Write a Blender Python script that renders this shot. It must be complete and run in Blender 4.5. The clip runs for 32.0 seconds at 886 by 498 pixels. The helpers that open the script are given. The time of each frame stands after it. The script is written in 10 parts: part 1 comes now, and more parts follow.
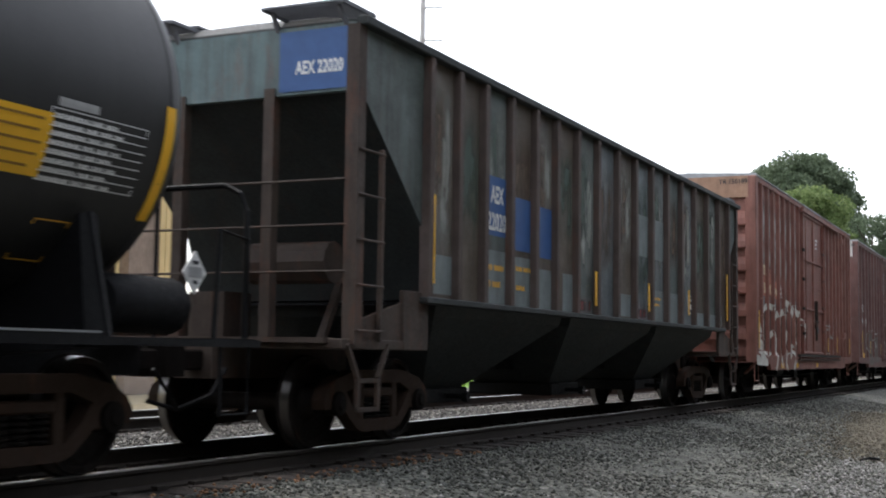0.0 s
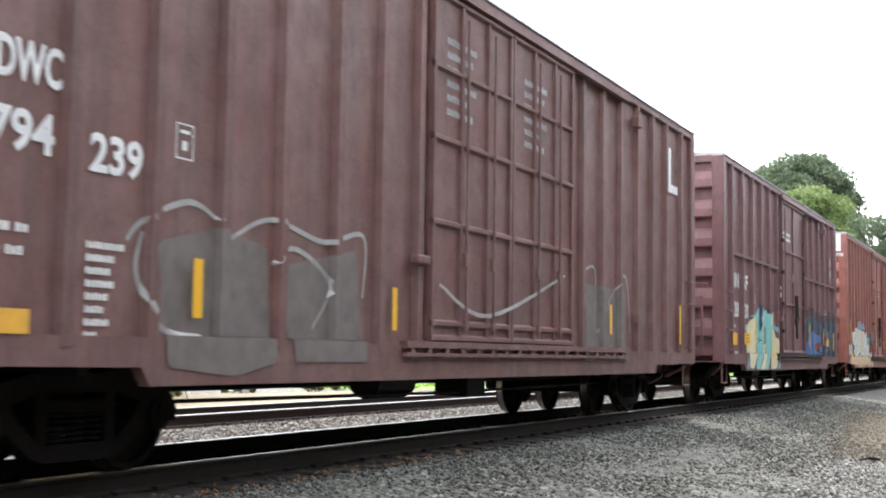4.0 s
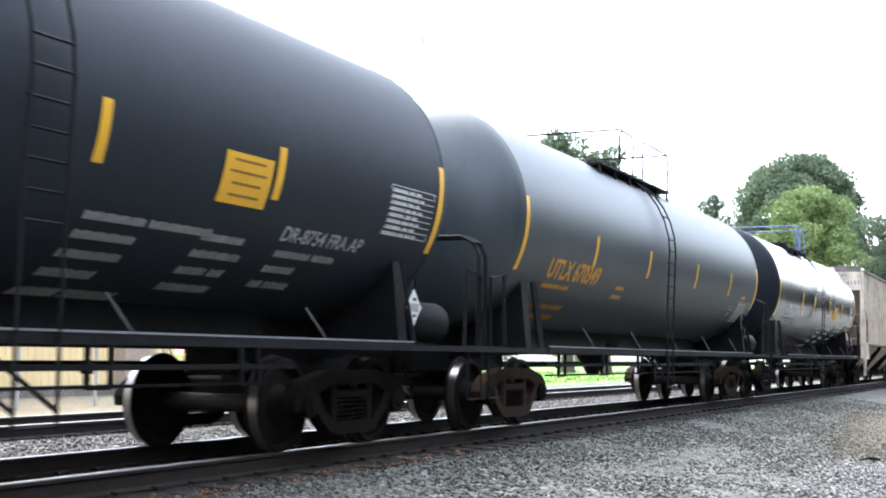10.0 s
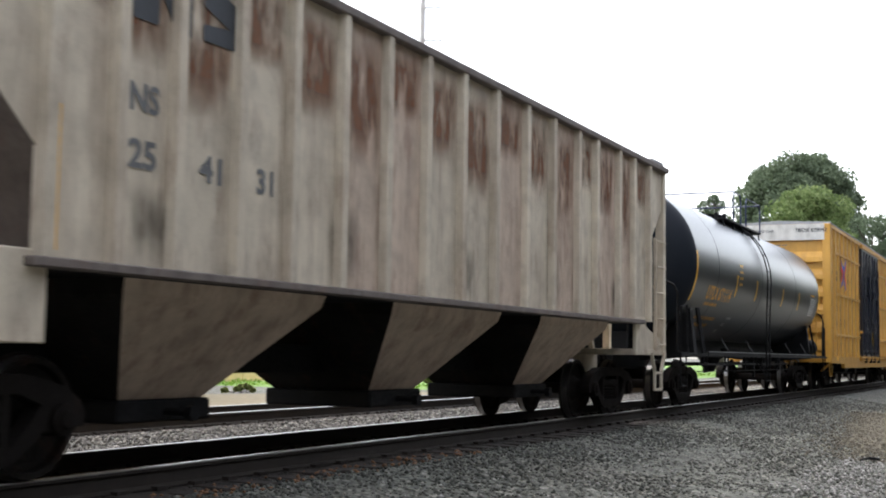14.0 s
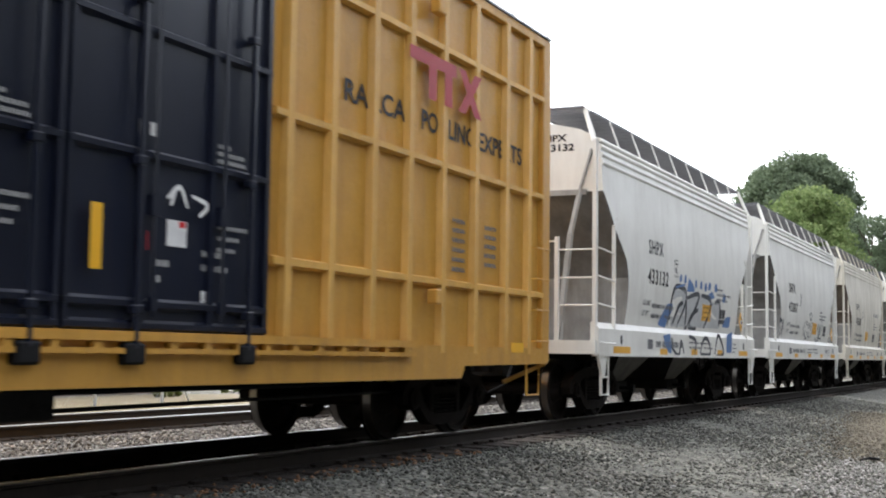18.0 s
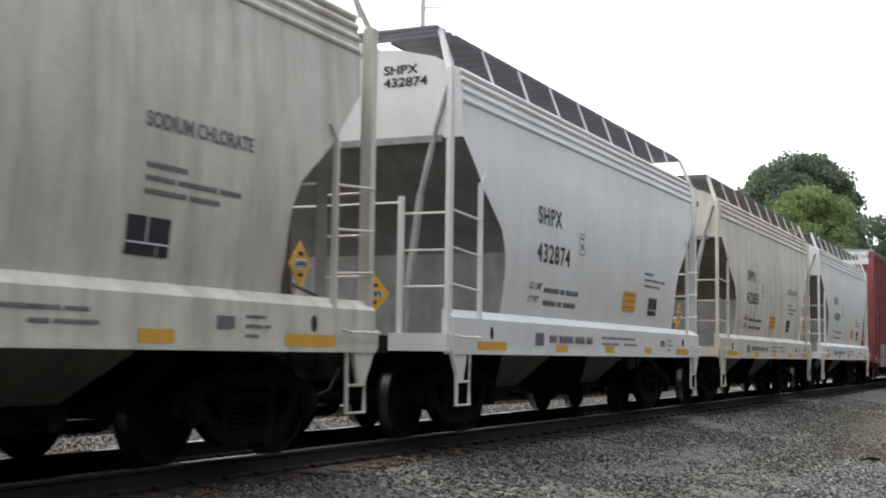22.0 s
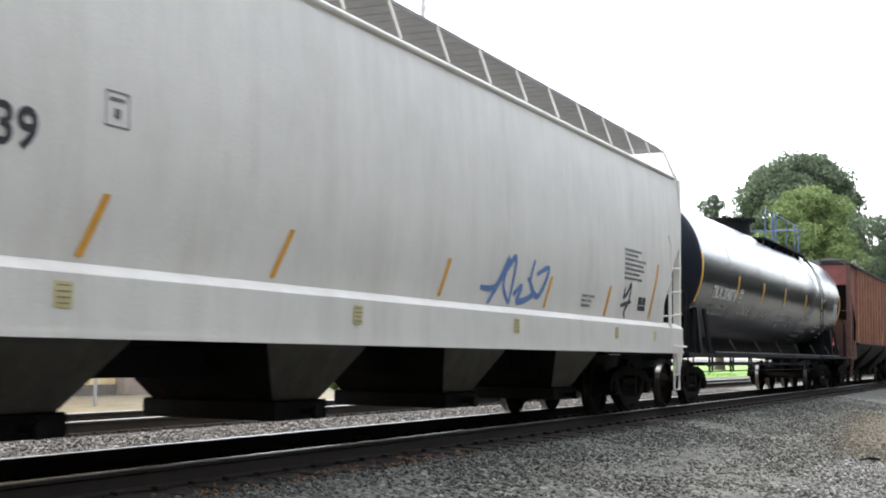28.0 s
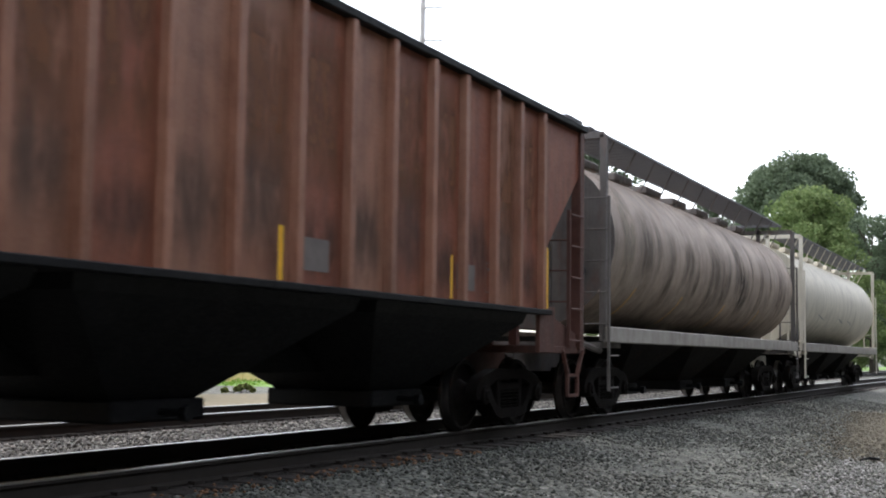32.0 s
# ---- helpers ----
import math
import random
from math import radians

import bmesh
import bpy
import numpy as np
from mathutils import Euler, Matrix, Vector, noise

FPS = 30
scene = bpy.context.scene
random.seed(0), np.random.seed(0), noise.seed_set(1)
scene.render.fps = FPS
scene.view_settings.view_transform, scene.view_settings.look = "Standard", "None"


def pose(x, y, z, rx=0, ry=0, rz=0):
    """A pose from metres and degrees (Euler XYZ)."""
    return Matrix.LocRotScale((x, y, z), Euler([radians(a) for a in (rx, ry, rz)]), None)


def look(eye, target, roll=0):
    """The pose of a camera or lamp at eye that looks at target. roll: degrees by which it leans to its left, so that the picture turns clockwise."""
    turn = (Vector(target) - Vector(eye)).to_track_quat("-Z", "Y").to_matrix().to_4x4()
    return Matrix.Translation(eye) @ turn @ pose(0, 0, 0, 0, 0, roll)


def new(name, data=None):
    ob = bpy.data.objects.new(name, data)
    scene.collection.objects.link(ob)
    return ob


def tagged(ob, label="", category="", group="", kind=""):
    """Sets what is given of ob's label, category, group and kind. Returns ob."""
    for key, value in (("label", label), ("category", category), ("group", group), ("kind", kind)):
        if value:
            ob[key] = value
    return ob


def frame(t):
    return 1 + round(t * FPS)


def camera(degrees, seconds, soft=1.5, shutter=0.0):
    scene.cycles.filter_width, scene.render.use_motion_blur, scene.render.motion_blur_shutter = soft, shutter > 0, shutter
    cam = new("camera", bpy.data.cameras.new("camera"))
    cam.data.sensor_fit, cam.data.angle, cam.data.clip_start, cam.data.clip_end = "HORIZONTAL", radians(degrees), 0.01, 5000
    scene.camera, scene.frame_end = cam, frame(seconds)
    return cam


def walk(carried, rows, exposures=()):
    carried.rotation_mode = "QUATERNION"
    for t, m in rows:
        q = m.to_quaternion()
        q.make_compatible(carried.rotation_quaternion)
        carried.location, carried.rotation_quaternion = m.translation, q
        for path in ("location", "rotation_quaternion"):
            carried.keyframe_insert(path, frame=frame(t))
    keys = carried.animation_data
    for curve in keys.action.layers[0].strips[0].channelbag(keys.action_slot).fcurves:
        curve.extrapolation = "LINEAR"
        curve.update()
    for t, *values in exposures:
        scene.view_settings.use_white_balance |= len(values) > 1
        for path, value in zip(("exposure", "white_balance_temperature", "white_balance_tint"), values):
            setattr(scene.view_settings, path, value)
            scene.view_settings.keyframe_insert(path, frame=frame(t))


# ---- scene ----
import itertools

# ---- camera ----
EYE = Vector((0.0, 0.0, 0.967))
HEADING, TILT, ROLL = radians(25.654), radians(4.796), 0.805
AHEAD = Vector((math.cos(HEADING) * math.cos(TILT), math.sin(HEADING) * math.cos(TILT), math.sin(TILT)))
cam = camera(38.92, 32.0, soft=1.9, shutter=0.15)
STAND = look(EYE, EYE + AHEAD, ROLL)
EXPOSURES = [(0.0, 1.63, 6550, 10), (1.0, 1.97, 6680, 10), (2.0, 2.34, 6800, 10), (3.5, 2.75, 6750, 10), (5.5, 3.22, 6610, 10), (7.0, 3.06, 6420, 10), (9.0, 3.05, 6150, 10), (10.5, 2.94, 6080, 10), (12.0, 2.48, 6300, 10), (13.0, 2.06, 6650, 10), (16.0, 1.94, 6600, 10), (18.0, 2.2, 6700, 10), (19.0, 2.4, 6600, 10), (20.0, 1.98, 6540, 10), (21.0, 1.74, 6580, 10), (22.0, 1.73, 6620, 10), (25.5, 1.93, 6620, 10), (27.5, 2.45, 6580, 10), (28.0, 2.34, 6580, 10), (29.0, 1.89, 6330, 10), (30.0, 1.7, 6270, 10), (31.0, 1.62, 6300, 10), (32.0, 1.78, 6450, 10)]
walk(cam, [(0.0, STAND), (32.0, STAND)], EXPOSURES)

# The railhead is z = 0, the tracks run along +x; their centre lines:
TRACK_NEAR, TRACK_FAR, GAUGE = 7.52, 12.51, 1.51

# ---- light: an overcast day, bright high cloud ----
world = bpy.data.worlds.new("overcast_sky")
scene.world = world
world.use_nodes = True
wn, wl = world.node_tree.nodes, world.node_tree.links
sky = wn.new("ShaderNodeTexSky")
sky.sky_type, sky.sun_disc = "NISHITA", False
SUN_HEIGHT, SUN_TURN = radians(66), radians(20)
sky.sun_elevation, sky.sun_rotation = SUN_HEIGHT, SUN_TURN
sky.air_density, sky.dust_density, sky.ozone_density = 1.0, 2.0, 1.0
pale = wn.new("ShaderNodeHueSaturation")
pale.inputs["Saturation"].default_value = 0.36
wl.new(sky.outputs[0], pale.inputs["Color"])
wl.new(pale.outputs[0], wn["Background"].inputs["Color"])
wn["Background"].inputs["Strength"].default_value = 0.15
sun = new("sun", bpy.data.lights.new("sun", "SUN"))
sun.data.energy, sun.data.angle, sun.data.color = 0.5, radians(60), (1.0, 0.98, 0.95)
SUNWARD = Vector((math.sin(SUN_TURN) * math.cos(SUN_HEIGHT), math.cos(SUN_TURN) * math.cos(SUN_HEIGHT), math.sin(SUN_HEIGHT)))
sun.matrix_world = look(SUNWARD * 80, (0, 0, 0))


# ---- materials ----
def nodes_of(name):
    m = bpy.data.materials.new(name)
    m.use_nodes = True
    return m, m.node_tree.nodes, m.node_tree.links, m.node_tree.nodes["Principled BSDF"]


def noise_node(n, l, vec, scale, detail=4.0, rough=0.55):
    t = n.new("ShaderNodeTexNoise")
    t.inputs["Scale"].default_value, t.inputs["Detail"].default_value, t.inputs["Roughness"].default_value = scale, detail, rough
    l.new(vec, t.inputs["Vector"])
    return t.outputs["Fac"]


def ramp_node(n, l, fac, stops):
    r = n.new("ShaderNodeValToRGB")
    els = r.color_ramp.elements
    while len(els) < len(stops):
        els.new(0.5)
    for e, (p, c) in zip(els, stops):
        e.position = p
        e.color = (*c, 1.0) if isinstance(c, tuple) else (c, c, c, 1.0)
    l.new(fac, r.inputs["Fac"])
    return r.outputs["Color"]


def mix_node(n, l, fac, a, b, mode="MIX"):
    x = n.new("ShaderNodeMix")
    x.data_type, x.blend_type = "RGBA", mode
    for sock, val in ((x.inputs[0], fac), (x.inputs[6], a), (x.inputs[7], b)):
        if isinstance(val, (int, float)):
            sock.default_value = val
        elif isinstance(val, tuple):
            sock.default_value = (*val, 1.0)
        else:
            l.new(val, sock)
    return x.outputs[2]


def coords(n, l, scale=(1, 1, 1), shift=(0, 0, 0), kind="Object"):
    tc = n.new("ShaderNodeTexCoord")
    mp = n.new("ShaderNodeMapping")
    mp.inputs["Scale"].default_value, mp.inputs["Location"].default_value = scale, shift
    l.new(tc.outputs[kind], mp.inputs["Vector"])
    return mp.outputs["Vector"]


def bump_node(n, l, height, strength, distance, bsdf):
    b = n.new("ShaderNodeBump")
    b.inputs["Strength"].default_value, b.inputs["Distance"].default_value = strength, distance
    l.new(height, b.inputs["Height"])
    l.new(b.outputs["Normal"], bsdf.inputs["Normal"])


def paint(name, base, rough=0.5, grime=0.45, dirt=(0.06, 0.05, 0.045), fade=0.35, rust=0.0, seed=0.0, metal=0.0, streak=2.2, pale=None, coat=0.0, bump=0.25, gloss=0.5, mottle=0.7, vary=0.12):
    """Weathered paint on steel: blotchy fading, dirt running down in streaks, patches of rust, a fine grain."""
    m, n, l, b = nodes_of(name)
    at = (seed * 7.3, seed * 3.1, seed * 1.7)
    flat = coords(n, l, (1, 1, 1), at)
    tall = coords(n, l, (streak, streak, 0.22), at)
    blot = noise_node(n, l, flat, 0.9, 5.0)
    light = pale or tuple(min(1.0, c * 1.35 + 0.03) for c in base)
    dark = tuple(c * 0.62 for c in base)
    col = mix_node(n, l, ramp_node(n, l, blot, [(0.3, 0.0), (0.7, fade)]), base, light)
    col = mix_node(n, l, ramp_node(n, l, noise_node(n, l, flat, 3.5, 6.0), [(0.42, 0.0), (0.75, mottle)]), col, dark)
    run = noise_node(n, l, tall, 2.0, 6.0, 0.65)
    col = mix_node(n, l, ramp_node(n, l, run, [(0.44, 0.0), (0.72, grime)]), col, dirt)
    if rust > 0:
        spot = noise_node(n, l, coords(n, l, (1.6, 1.6, 0.5), at), 2.6, 8.0, 0.7)
        col = mix_node(n, l, ramp_node(n, l, spot, [(0.56 - 0.1 * rust, 0.0), (0.66, min(1.0, rust))]), col, (0.17, 0.06, 0.03))
    if vary > 0:
        own = n.new("ShaderNodeObjectInfo")
        col = mix_node(n, l, 1.0, col, ramp_node(n, l, own.outputs["Random"], [(0.0, 1.0 - vary), (1.0, 1.0)]), "MULTIPLY")
    l.new(col, b.inputs["Base Color"])
    fine = noise_node(n, l, flat, 28.0, 4.0, 0.6)
    l.new(ramp_node(n, l, fine, [(0.3, max(0.05, rough - (0.02 if bump < 0.02 else 0.1))), (0.7, min(1.0, rough + (0.03 if bump < 0.02 else 0.14)))]), b.inputs["Roughness"])
    b.inputs["Metallic"].default_value = metal
    b.inputs["Coat Weight"].default_value = coat
    b.inputs["Specular IOR Level"].default_value = gloss
    b.inputs["Coat Roughness"].default_value = 0.18
    both = n.new("ShaderNodeMath")
    both.operation = "MULTIPLY_ADD"
    both.inputs[1].default_value = 2.5
    l.new(blot, both.inputs[0])
    l.new(fine, both.inputs[2])
    bump_node(n, l, both.outputs[0], bump, 0.012, b)
    return m


def plain(name, base, rough=0.6, metal=0.0, wear=0.3, seed=0.0):
    m, n, l, b = nodes_of(name)
    v = coords(n, l, (1, 1, 1), (seed, seed, seed))
    col = mix_node(n, l, ramp_node(n, l, noise_node(n, l, v, 6.0, 6.0), [(0.35, 0.0), (0.7, wear)]), base, tuple(c * 0.45 for c in base))
    l.new(col, b.inputs["Base Color"])
    b.inputs["Roughness"].default_value, b.inputs["Metallic"].default_value = rough, metal
    bump_node(n, l, noise_node(n, l, v, 45.0), 0.2, 0.004, b)
    return m


def worn_patch(name, base, cover=0.8, edge=5.0, seed=0.0):
    """Thin old paint that wears out towards its edges in streaks and blots."""
    m, n, l, b = nodes_of(name)
    tc, sep = n.new("ShaderNodeTexCoord"), n.new("ShaderNodeSeparateXYZ")
    l.new(tc.outputs["Generated"], sep.inputs[0])
    at = (seed, seed * 2.1, seed * 0.7)
    fac = ramp_node(n, l, noise_node(n, l, coords(n, l, (2.4, 2.4, 0.7), at), 2.2, 7.0, 0.65), [(0.33, 0.0), (0.56, cover)])
    for axis, k in (("X", edge), ("Z", edge * 0.7)):
        tent = n.new("ShaderNodeMath")
        tent.operation = "PINGPONG"
        tent.inputs[1].default_value = 0.5
        l.new(sep.outputs[axis], tent.inputs[0])
        rise = n.new("ShaderNodeMath")
        rise.operation, rise.use_clamp = "MULTIPLY", True
        rise.inputs[1].default_value = k
        l.new(tent.outputs[0], rise.inputs[0])
        both = n.new("ShaderNodeMath")
        both.operation = "MULTIPLY"
        l.new(fac, both.inputs[0])
        l.new(rise.outputs[0], both.inputs[1])
        fac = both.outputs[0]
    l.new(fac, b.inputs["Alpha"])
    col = mix_node(n, l, ramp_node(n, l, noise_node(n, l, coords(n, l, (1, 1, 1), at), 4.0, 6.0), [(0.35, 0.0), (0.7, 0.6)]), base, tuple(c * 0.55 for c in base))
    l.new(col, b.inputs["Base Color"])
    b.inputs["Roughness"].default_value = 0.75
    return m


def gravel(name, tones, scale, dust=(0.12, 0.105, 0.09)):
    """Crushed stone seen from a few metres: a cell for each stone, with its own tone and relief."""
    m, n, l, b = nodes_of(name)
    v = coords(n, l, kind="Object")
    cell = n.new("ShaderNodeTexVoronoi")
    cell.inputs["Scale"].default_value = scale
    l.new(v, cell.inputs["Vector"])
    grey = n.new("ShaderNodeSeparateColor")
    l.new(cell.outputs["Color"], grey.inputs["Color"])
    col = ramp_node(n, l, grey.outputs[0], tones)
    wide = noise_node(n, l, v, 0.5, 5.0)
    col = mix_node(n, l, ramp_node(n, l, wide, [(0.4, 0.0), (0.7, 0.45)]), col, dust)
    l.new(col, b.inputs["Base Color"])
    b.inputs["Roughness"].default_value = 0.9
    bump_node(n, l, cell.outputs["Distance"], 0.9, 0.03, b)
    return m


def stone_tones(name, tones):
    m, n, l, b = nodes_of(name)
    g = n.new("ShaderNodeNewGeometry")
    col = ramp_node(n, l, g.outputs["Random Per Island"], tones)
    v = coords(n, l)
    col = mix_node(n, l, ramp_node(n, l, noise_node(n, l, v, 60.0), [(0.4, 0.0), (0.7, 0.4)]), col, (0.07, 0.065, 0.06))
    l.new(col, b.inputs["Base Color"])
    b.inputs["Roughness"].default_value = 0.85
    return m


GREYS = [(0.0, (0.032, 0.034, 0.028)), (0.35, (0.066, 0.07, 0.058)), (0.6, (0.098, 0.099, 0.083)), (0.82, (0.145, 0.148, 0.128)), (0.96, (0.21, 0.2, 0.168)), (1.0, (0.32, 0.31, 0.28))]
M_BALLAST = gravel("ballast", GREYS, 17.0)
M_STONES = stone_tones("crushed_stone", GREYS)
M_MIDSTONES = stone_tones("brownish_ballast", [(0.0, (0.04, 0.037, 0.034)), (0.5, (0.10, 0.092, 0.084)), (0.9, (0.19, 0.175, 0.155)), (1.0, (0.34, 0.32, 0.29))])
M_CHIPS = stone_tones("pale_stone_chips", [(0.0, (0.15, 0.145, 0.135)), (1.0, (0.36, 0.35, 0.33))])
M_CRUMBS = stone_tones("sandy_crumbs", [(0.0, (0.055, 0.048, 0.034)), (0.6, (0.11, 0.095, 0.065)), (1.0, (0.21, 0.185, 0.135))])
M_RUSTBITS = stone_tones("rusty_bits", [(0.0, (0.16, 0.08, 0.04)), (1.0, (0.30, 0.15, 0.07))])
M_VERGE = plain("grey_brown_dust", (0.19, 0.155, 0.09), 0.95, wear=0.7)
M_DIRT = plain("sandy_dirt", (0.098, 0.08, 0.05), 0.95, wear=0.7)
# Dark for oil, and for the train's shadow between the rails.
M_OILSHADE = gravel("oily_shaded_ballast", [(0.0, (0.012, 0.011, 0.010)), (0.6, (0.026, 0.022, 0.019)), (1.0, (0.06, 0.045, 0.035))], 16.0, (0.048, 0.033, 0.023))
M_SHADESTONES = stone_tones("oily_shaded_stones", [(0.0, (0.015, 0.013, 0.012)), (0.8, (0.035, 0.029, 0.024)), (1.0, (0.08, 0.06, 0.045))])
M_RAIL_TOP = plain("polished_rail", (0.30, 0.29, 0.27), 0.34, 1.0, 0.3)
M_RAIL = plain("rusty_rail", (0.024, 0.017, 0.012), 0.85, 0.0, 0.6)
M_TIE = plain("creosote_timber", (0.04, 0.03, 0.024), 0.9, wear=0.6)
M_TIMBER = paint("weathered_timber_edge", (0.11, 0.085, 0.065), 0.9, 0.6, (0.03, 0.025, 0.02), rust=0.4)
M_TRUCK = paint("truck_iron", (0.008, 0.006, 0.005), 0.8, 0.5, (0.013, 0.009, 0.007), rust=0.06, gloss=0.06)
M_RUSTFRAME = paint("rusty_cast_frame", (0.036, 0.022, 0.015), 0.8, 0.5, (0.025, 0.017, 0.013), rust=0.3, gloss=0.1)
M_WHEEL = paint("wheel_steel", (0.011, 0.008, 0.0065), 0.7, 0.4, (0.014, 0.010, 0.008), rust=0.10, gloss=0.12)
M_TREAD = plain("worn_tread", (0.26, 0.25, 0.24), 0.32, 1.0, 0.2)
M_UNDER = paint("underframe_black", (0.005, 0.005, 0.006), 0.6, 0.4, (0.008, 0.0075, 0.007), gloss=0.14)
M_YELLOW = plain("reflective_yellow", (0.86, 0.46, 0.02), 0.45, wear=0.15)
M_AMBER = plain("amber_label", (0.80, 0.42, 0.05), 0.6, wear=0.35)
M_WHITE = plain("white_lettering", (0.78, 0.78, 0.76), 0.6, wear=0.35)
M_FAINT = plain("worn_lettering", (0.42, 0.42, 0.41), 0.7, wear=0.6)
M_INK = plain("black_lettering", (0.02, 0.02, 0.024), 0.6, wear=0.2)
M_SOFTINK = plain("faded_black_lettering", (0.16, 0.16, 0.165), 0.7, wear=0.4)
M_STEEL = plain("galvanised_steel", (0.34, 0.35, 0.36), 0.5, 0.6, 0.4)
M_DULLSTEEL = plain("dull_grey_steel", (0.12, 0.12, 0.125), 0.5, 0.4, 0.4)
M_BROWNINK = plain("worn_brown_print", (0.30, 0.15, 0.02), 0.6, wear=0.3)
M_GRIMY = paint("grease_black_fittings", (0.03, 0.024, 0.02), 0.7, 0.5, (0.06, 0.05, 0.042), 0.4, 0.3, 3.3, gloss=0.2)
M_PALEPLANK = plain("pale_running_board", (0.27, 0.265, 0.26), 0.7, 0.3, 0.3)
M_ROOFPLANK = plain("dark_running_board", (0.16, 0.16, 0.17), 0.7, 0.3, 0.3)


# ---- mesh building ----
class Shape:
    """Collects the faces of one mesh."""

    def __init__(self):
        self.v, self.f = [], []

    def add(self, verts, faces):
        k = len(self.v)
        self.v += [tuple(p) for p in verts]
        self.f += [tuple(i + k for i in f) for f in faces]
        return self

    def box(self, x0, x1, y0, y1, z0, z1, c=0.0):
        if c <= 0:
            vs = [(x, y, z) for z in (z0, z1) for y in (y0, y1) for x in (x0, x1)]
            return self.add(vs, [(0, 2, 3, 1), (4, 5, 7, 6), (0, 1, 5, 4), (2, 6, 7, 3), (0, 4, 6, 2), (1, 3, 7, 5)])
        vs, ids = [], {}
        for sx in (0, 1):
            for sy in (0, 1):
                for sz in (0, 1):
                    p = [(x0, x1)[sx], (y0, y1)[sy], (z0, z1)[sz]]
                    s = [(1, -1)[sx], (1, -1)[sy], (1, -1)[sz]]
                    for a in range(3):
                        qv = [p[i] + (0 if i == a else s[i] * c) for i in range(3)]
                        ids[sx, sy, sz, a] = len(vs)
                        vs.append(tuple(qv))
        fs = []
        for a in range(3):
            o1, o2 = (a + 1) % 3, (a + 2) % 3
            for sa in (0, 1):
                q = []
                for s1, s2 in ((0, 0), (1, 0), (1, 1), (0, 1)):
                    k = [0, 0, 0]
                    k[a], k[o1], k[o2] = sa, s1, s2
                    q.append(ids[(*k, a)])
                fs.append(tuple(q) if sa else tuple(reversed(q)))
            for s1 in (0, 1):
                for s2 in (0, 1):
                    k0, k1 = [0, 0, 0], [0, 0, 0]
                    k0[a], k1[a] = 0, 1
                    k0[o1] = k1[o1] = s1
                    k0[o2] = k1[o2] = s2
                    q = [ids[(*k0, o1)], ids[(*k1, o1)], ids[(*k1, o2)], ids[(*k0, o2)]]
                    fs.append(tuple(q) if s1 != s2 else tuple(reversed(q)))
        for s in itertools.product((0, 1), repeat=3):
            q = [ids[(*s, a)] for a in range(3)]
            fs.append(tuple(q) if sum(s) % 2 else tuple(reversed(q)))
        return self.add(vs, fs)

    def prism(self, poly, axis, a, b):
        """A polygon, given in the two other axes, drawn out along an axis from a to b."""
        n = len(poly)
        vs = []
        for t in (a, b):
            for p, q in poly:
                vs.append({"x": (t, p, q), "y": (p, t, q), "z": (p, q, t)}[axis])
        fs = [tuple(range(n)), tuple(range(2 * n - 1, n - 1, -1))]
        fs += [(i, i + n, (i + 1) % n + n, (i + 1) % n) for i in range(n)]
        return self.add(vs, fs)

    def tube(self, pts, r, n=6):
        pts = [Vector(p) for p in pts]
        rings = []
        for i, p in enumerate(pts):
            d = (pts[min(i + 1, len(pts) - 1)] - pts[max(i - 1, 0)]).normalized()
            u = d.cross(Vector((0.31, 0.17, 0.93))).normalized()
            w = d.cross(u)
            rings.append([p + r * (math.cos(2 * math.pi * j / n) * u + math.sin(2 * math.pi * j / n) * w) for j in range(n)])
        vs = [p for ring in rings for p in ring]
        fs = [(i * n + j, (i + 1) * n + j, (i + 1) * n + (j + 1) % n, i * n + (j + 1) % n) for i in range(len(pts) - 1) for j in range(n)]
        fs += [tuple(range(n)), tuple(range(len(vs) - 1, len(vs) - n - 1, -1))]
        return self.add(vs, fs)

    def beam(self, p, q, w, h):
        """A square bar from p to q, w wide across and h deep."""
        p, q = Vector(p), Vector(q)
        d = (q - p).normalized()
        u = d.cross(Vector((0, 0, 1)))
        u = u.normalized() if u.length > 1e-4 else Vector((1, 0, 0))
        k = d.cross(u)
        vs = [e + sx * u * w / 2 + sy * k * h / 2 for e in (p, q) for sx, sy in ((-1, -1), (1, -1), (1, 1), (-1, 1))]
        return self.add(vs, [(3, 2, 1, 0), (4, 5, 6, 7), (0, 1, 5, 4), (1, 2, 6, 5), (2, 3, 7, 6), (3, 0, 4, 7)])

    def lathe(self, prof, axis, centre, n=24, caps=True):
        """A profile of (along, radius) turned about an axis through centre."""
        vs, fs = [], []
        for a, r in prof:
            for j in range(n):
                c, s = r * math.cos(2 * math.pi * j / n), r * math.sin(2 * math.pi * j / n)
                d = {"x": (a, c, s), "y": (s, a, c), "z": (c, s, a)}[axis]
                vs.append((centre[0] + d[0], centre[1] + d[1], centre[2] + d[2]))
        for i in range(len(prof) - 1):
            for j in range(n):
                fs.append((i * n + j, i * n + (j + 1) % n, (i + 1) * n + (j + 1) % n, (i + 1) * n + j))
        if caps:
            fs += [tuple(range(n - 1, -1, -1)), tuple(range((len(prof) - 1) * n, len(prof) * n))]
        return self.add(vs, fs)

    def turned(self, length):
        """The same, end for end, on a car of that length."""
        s = Shape()
        s.v = [(length - x, y, z) for x, y, z in self.v]
        s.f = [tuple(reversed(f)) for f in self.f]
        return s

    def other_side(self):
        s = Shape()
        s.v = [(x, -y, z) for x, y, z in self.v]
        s.f = [tuple(reversed(f)) for f in self.f]
        return s

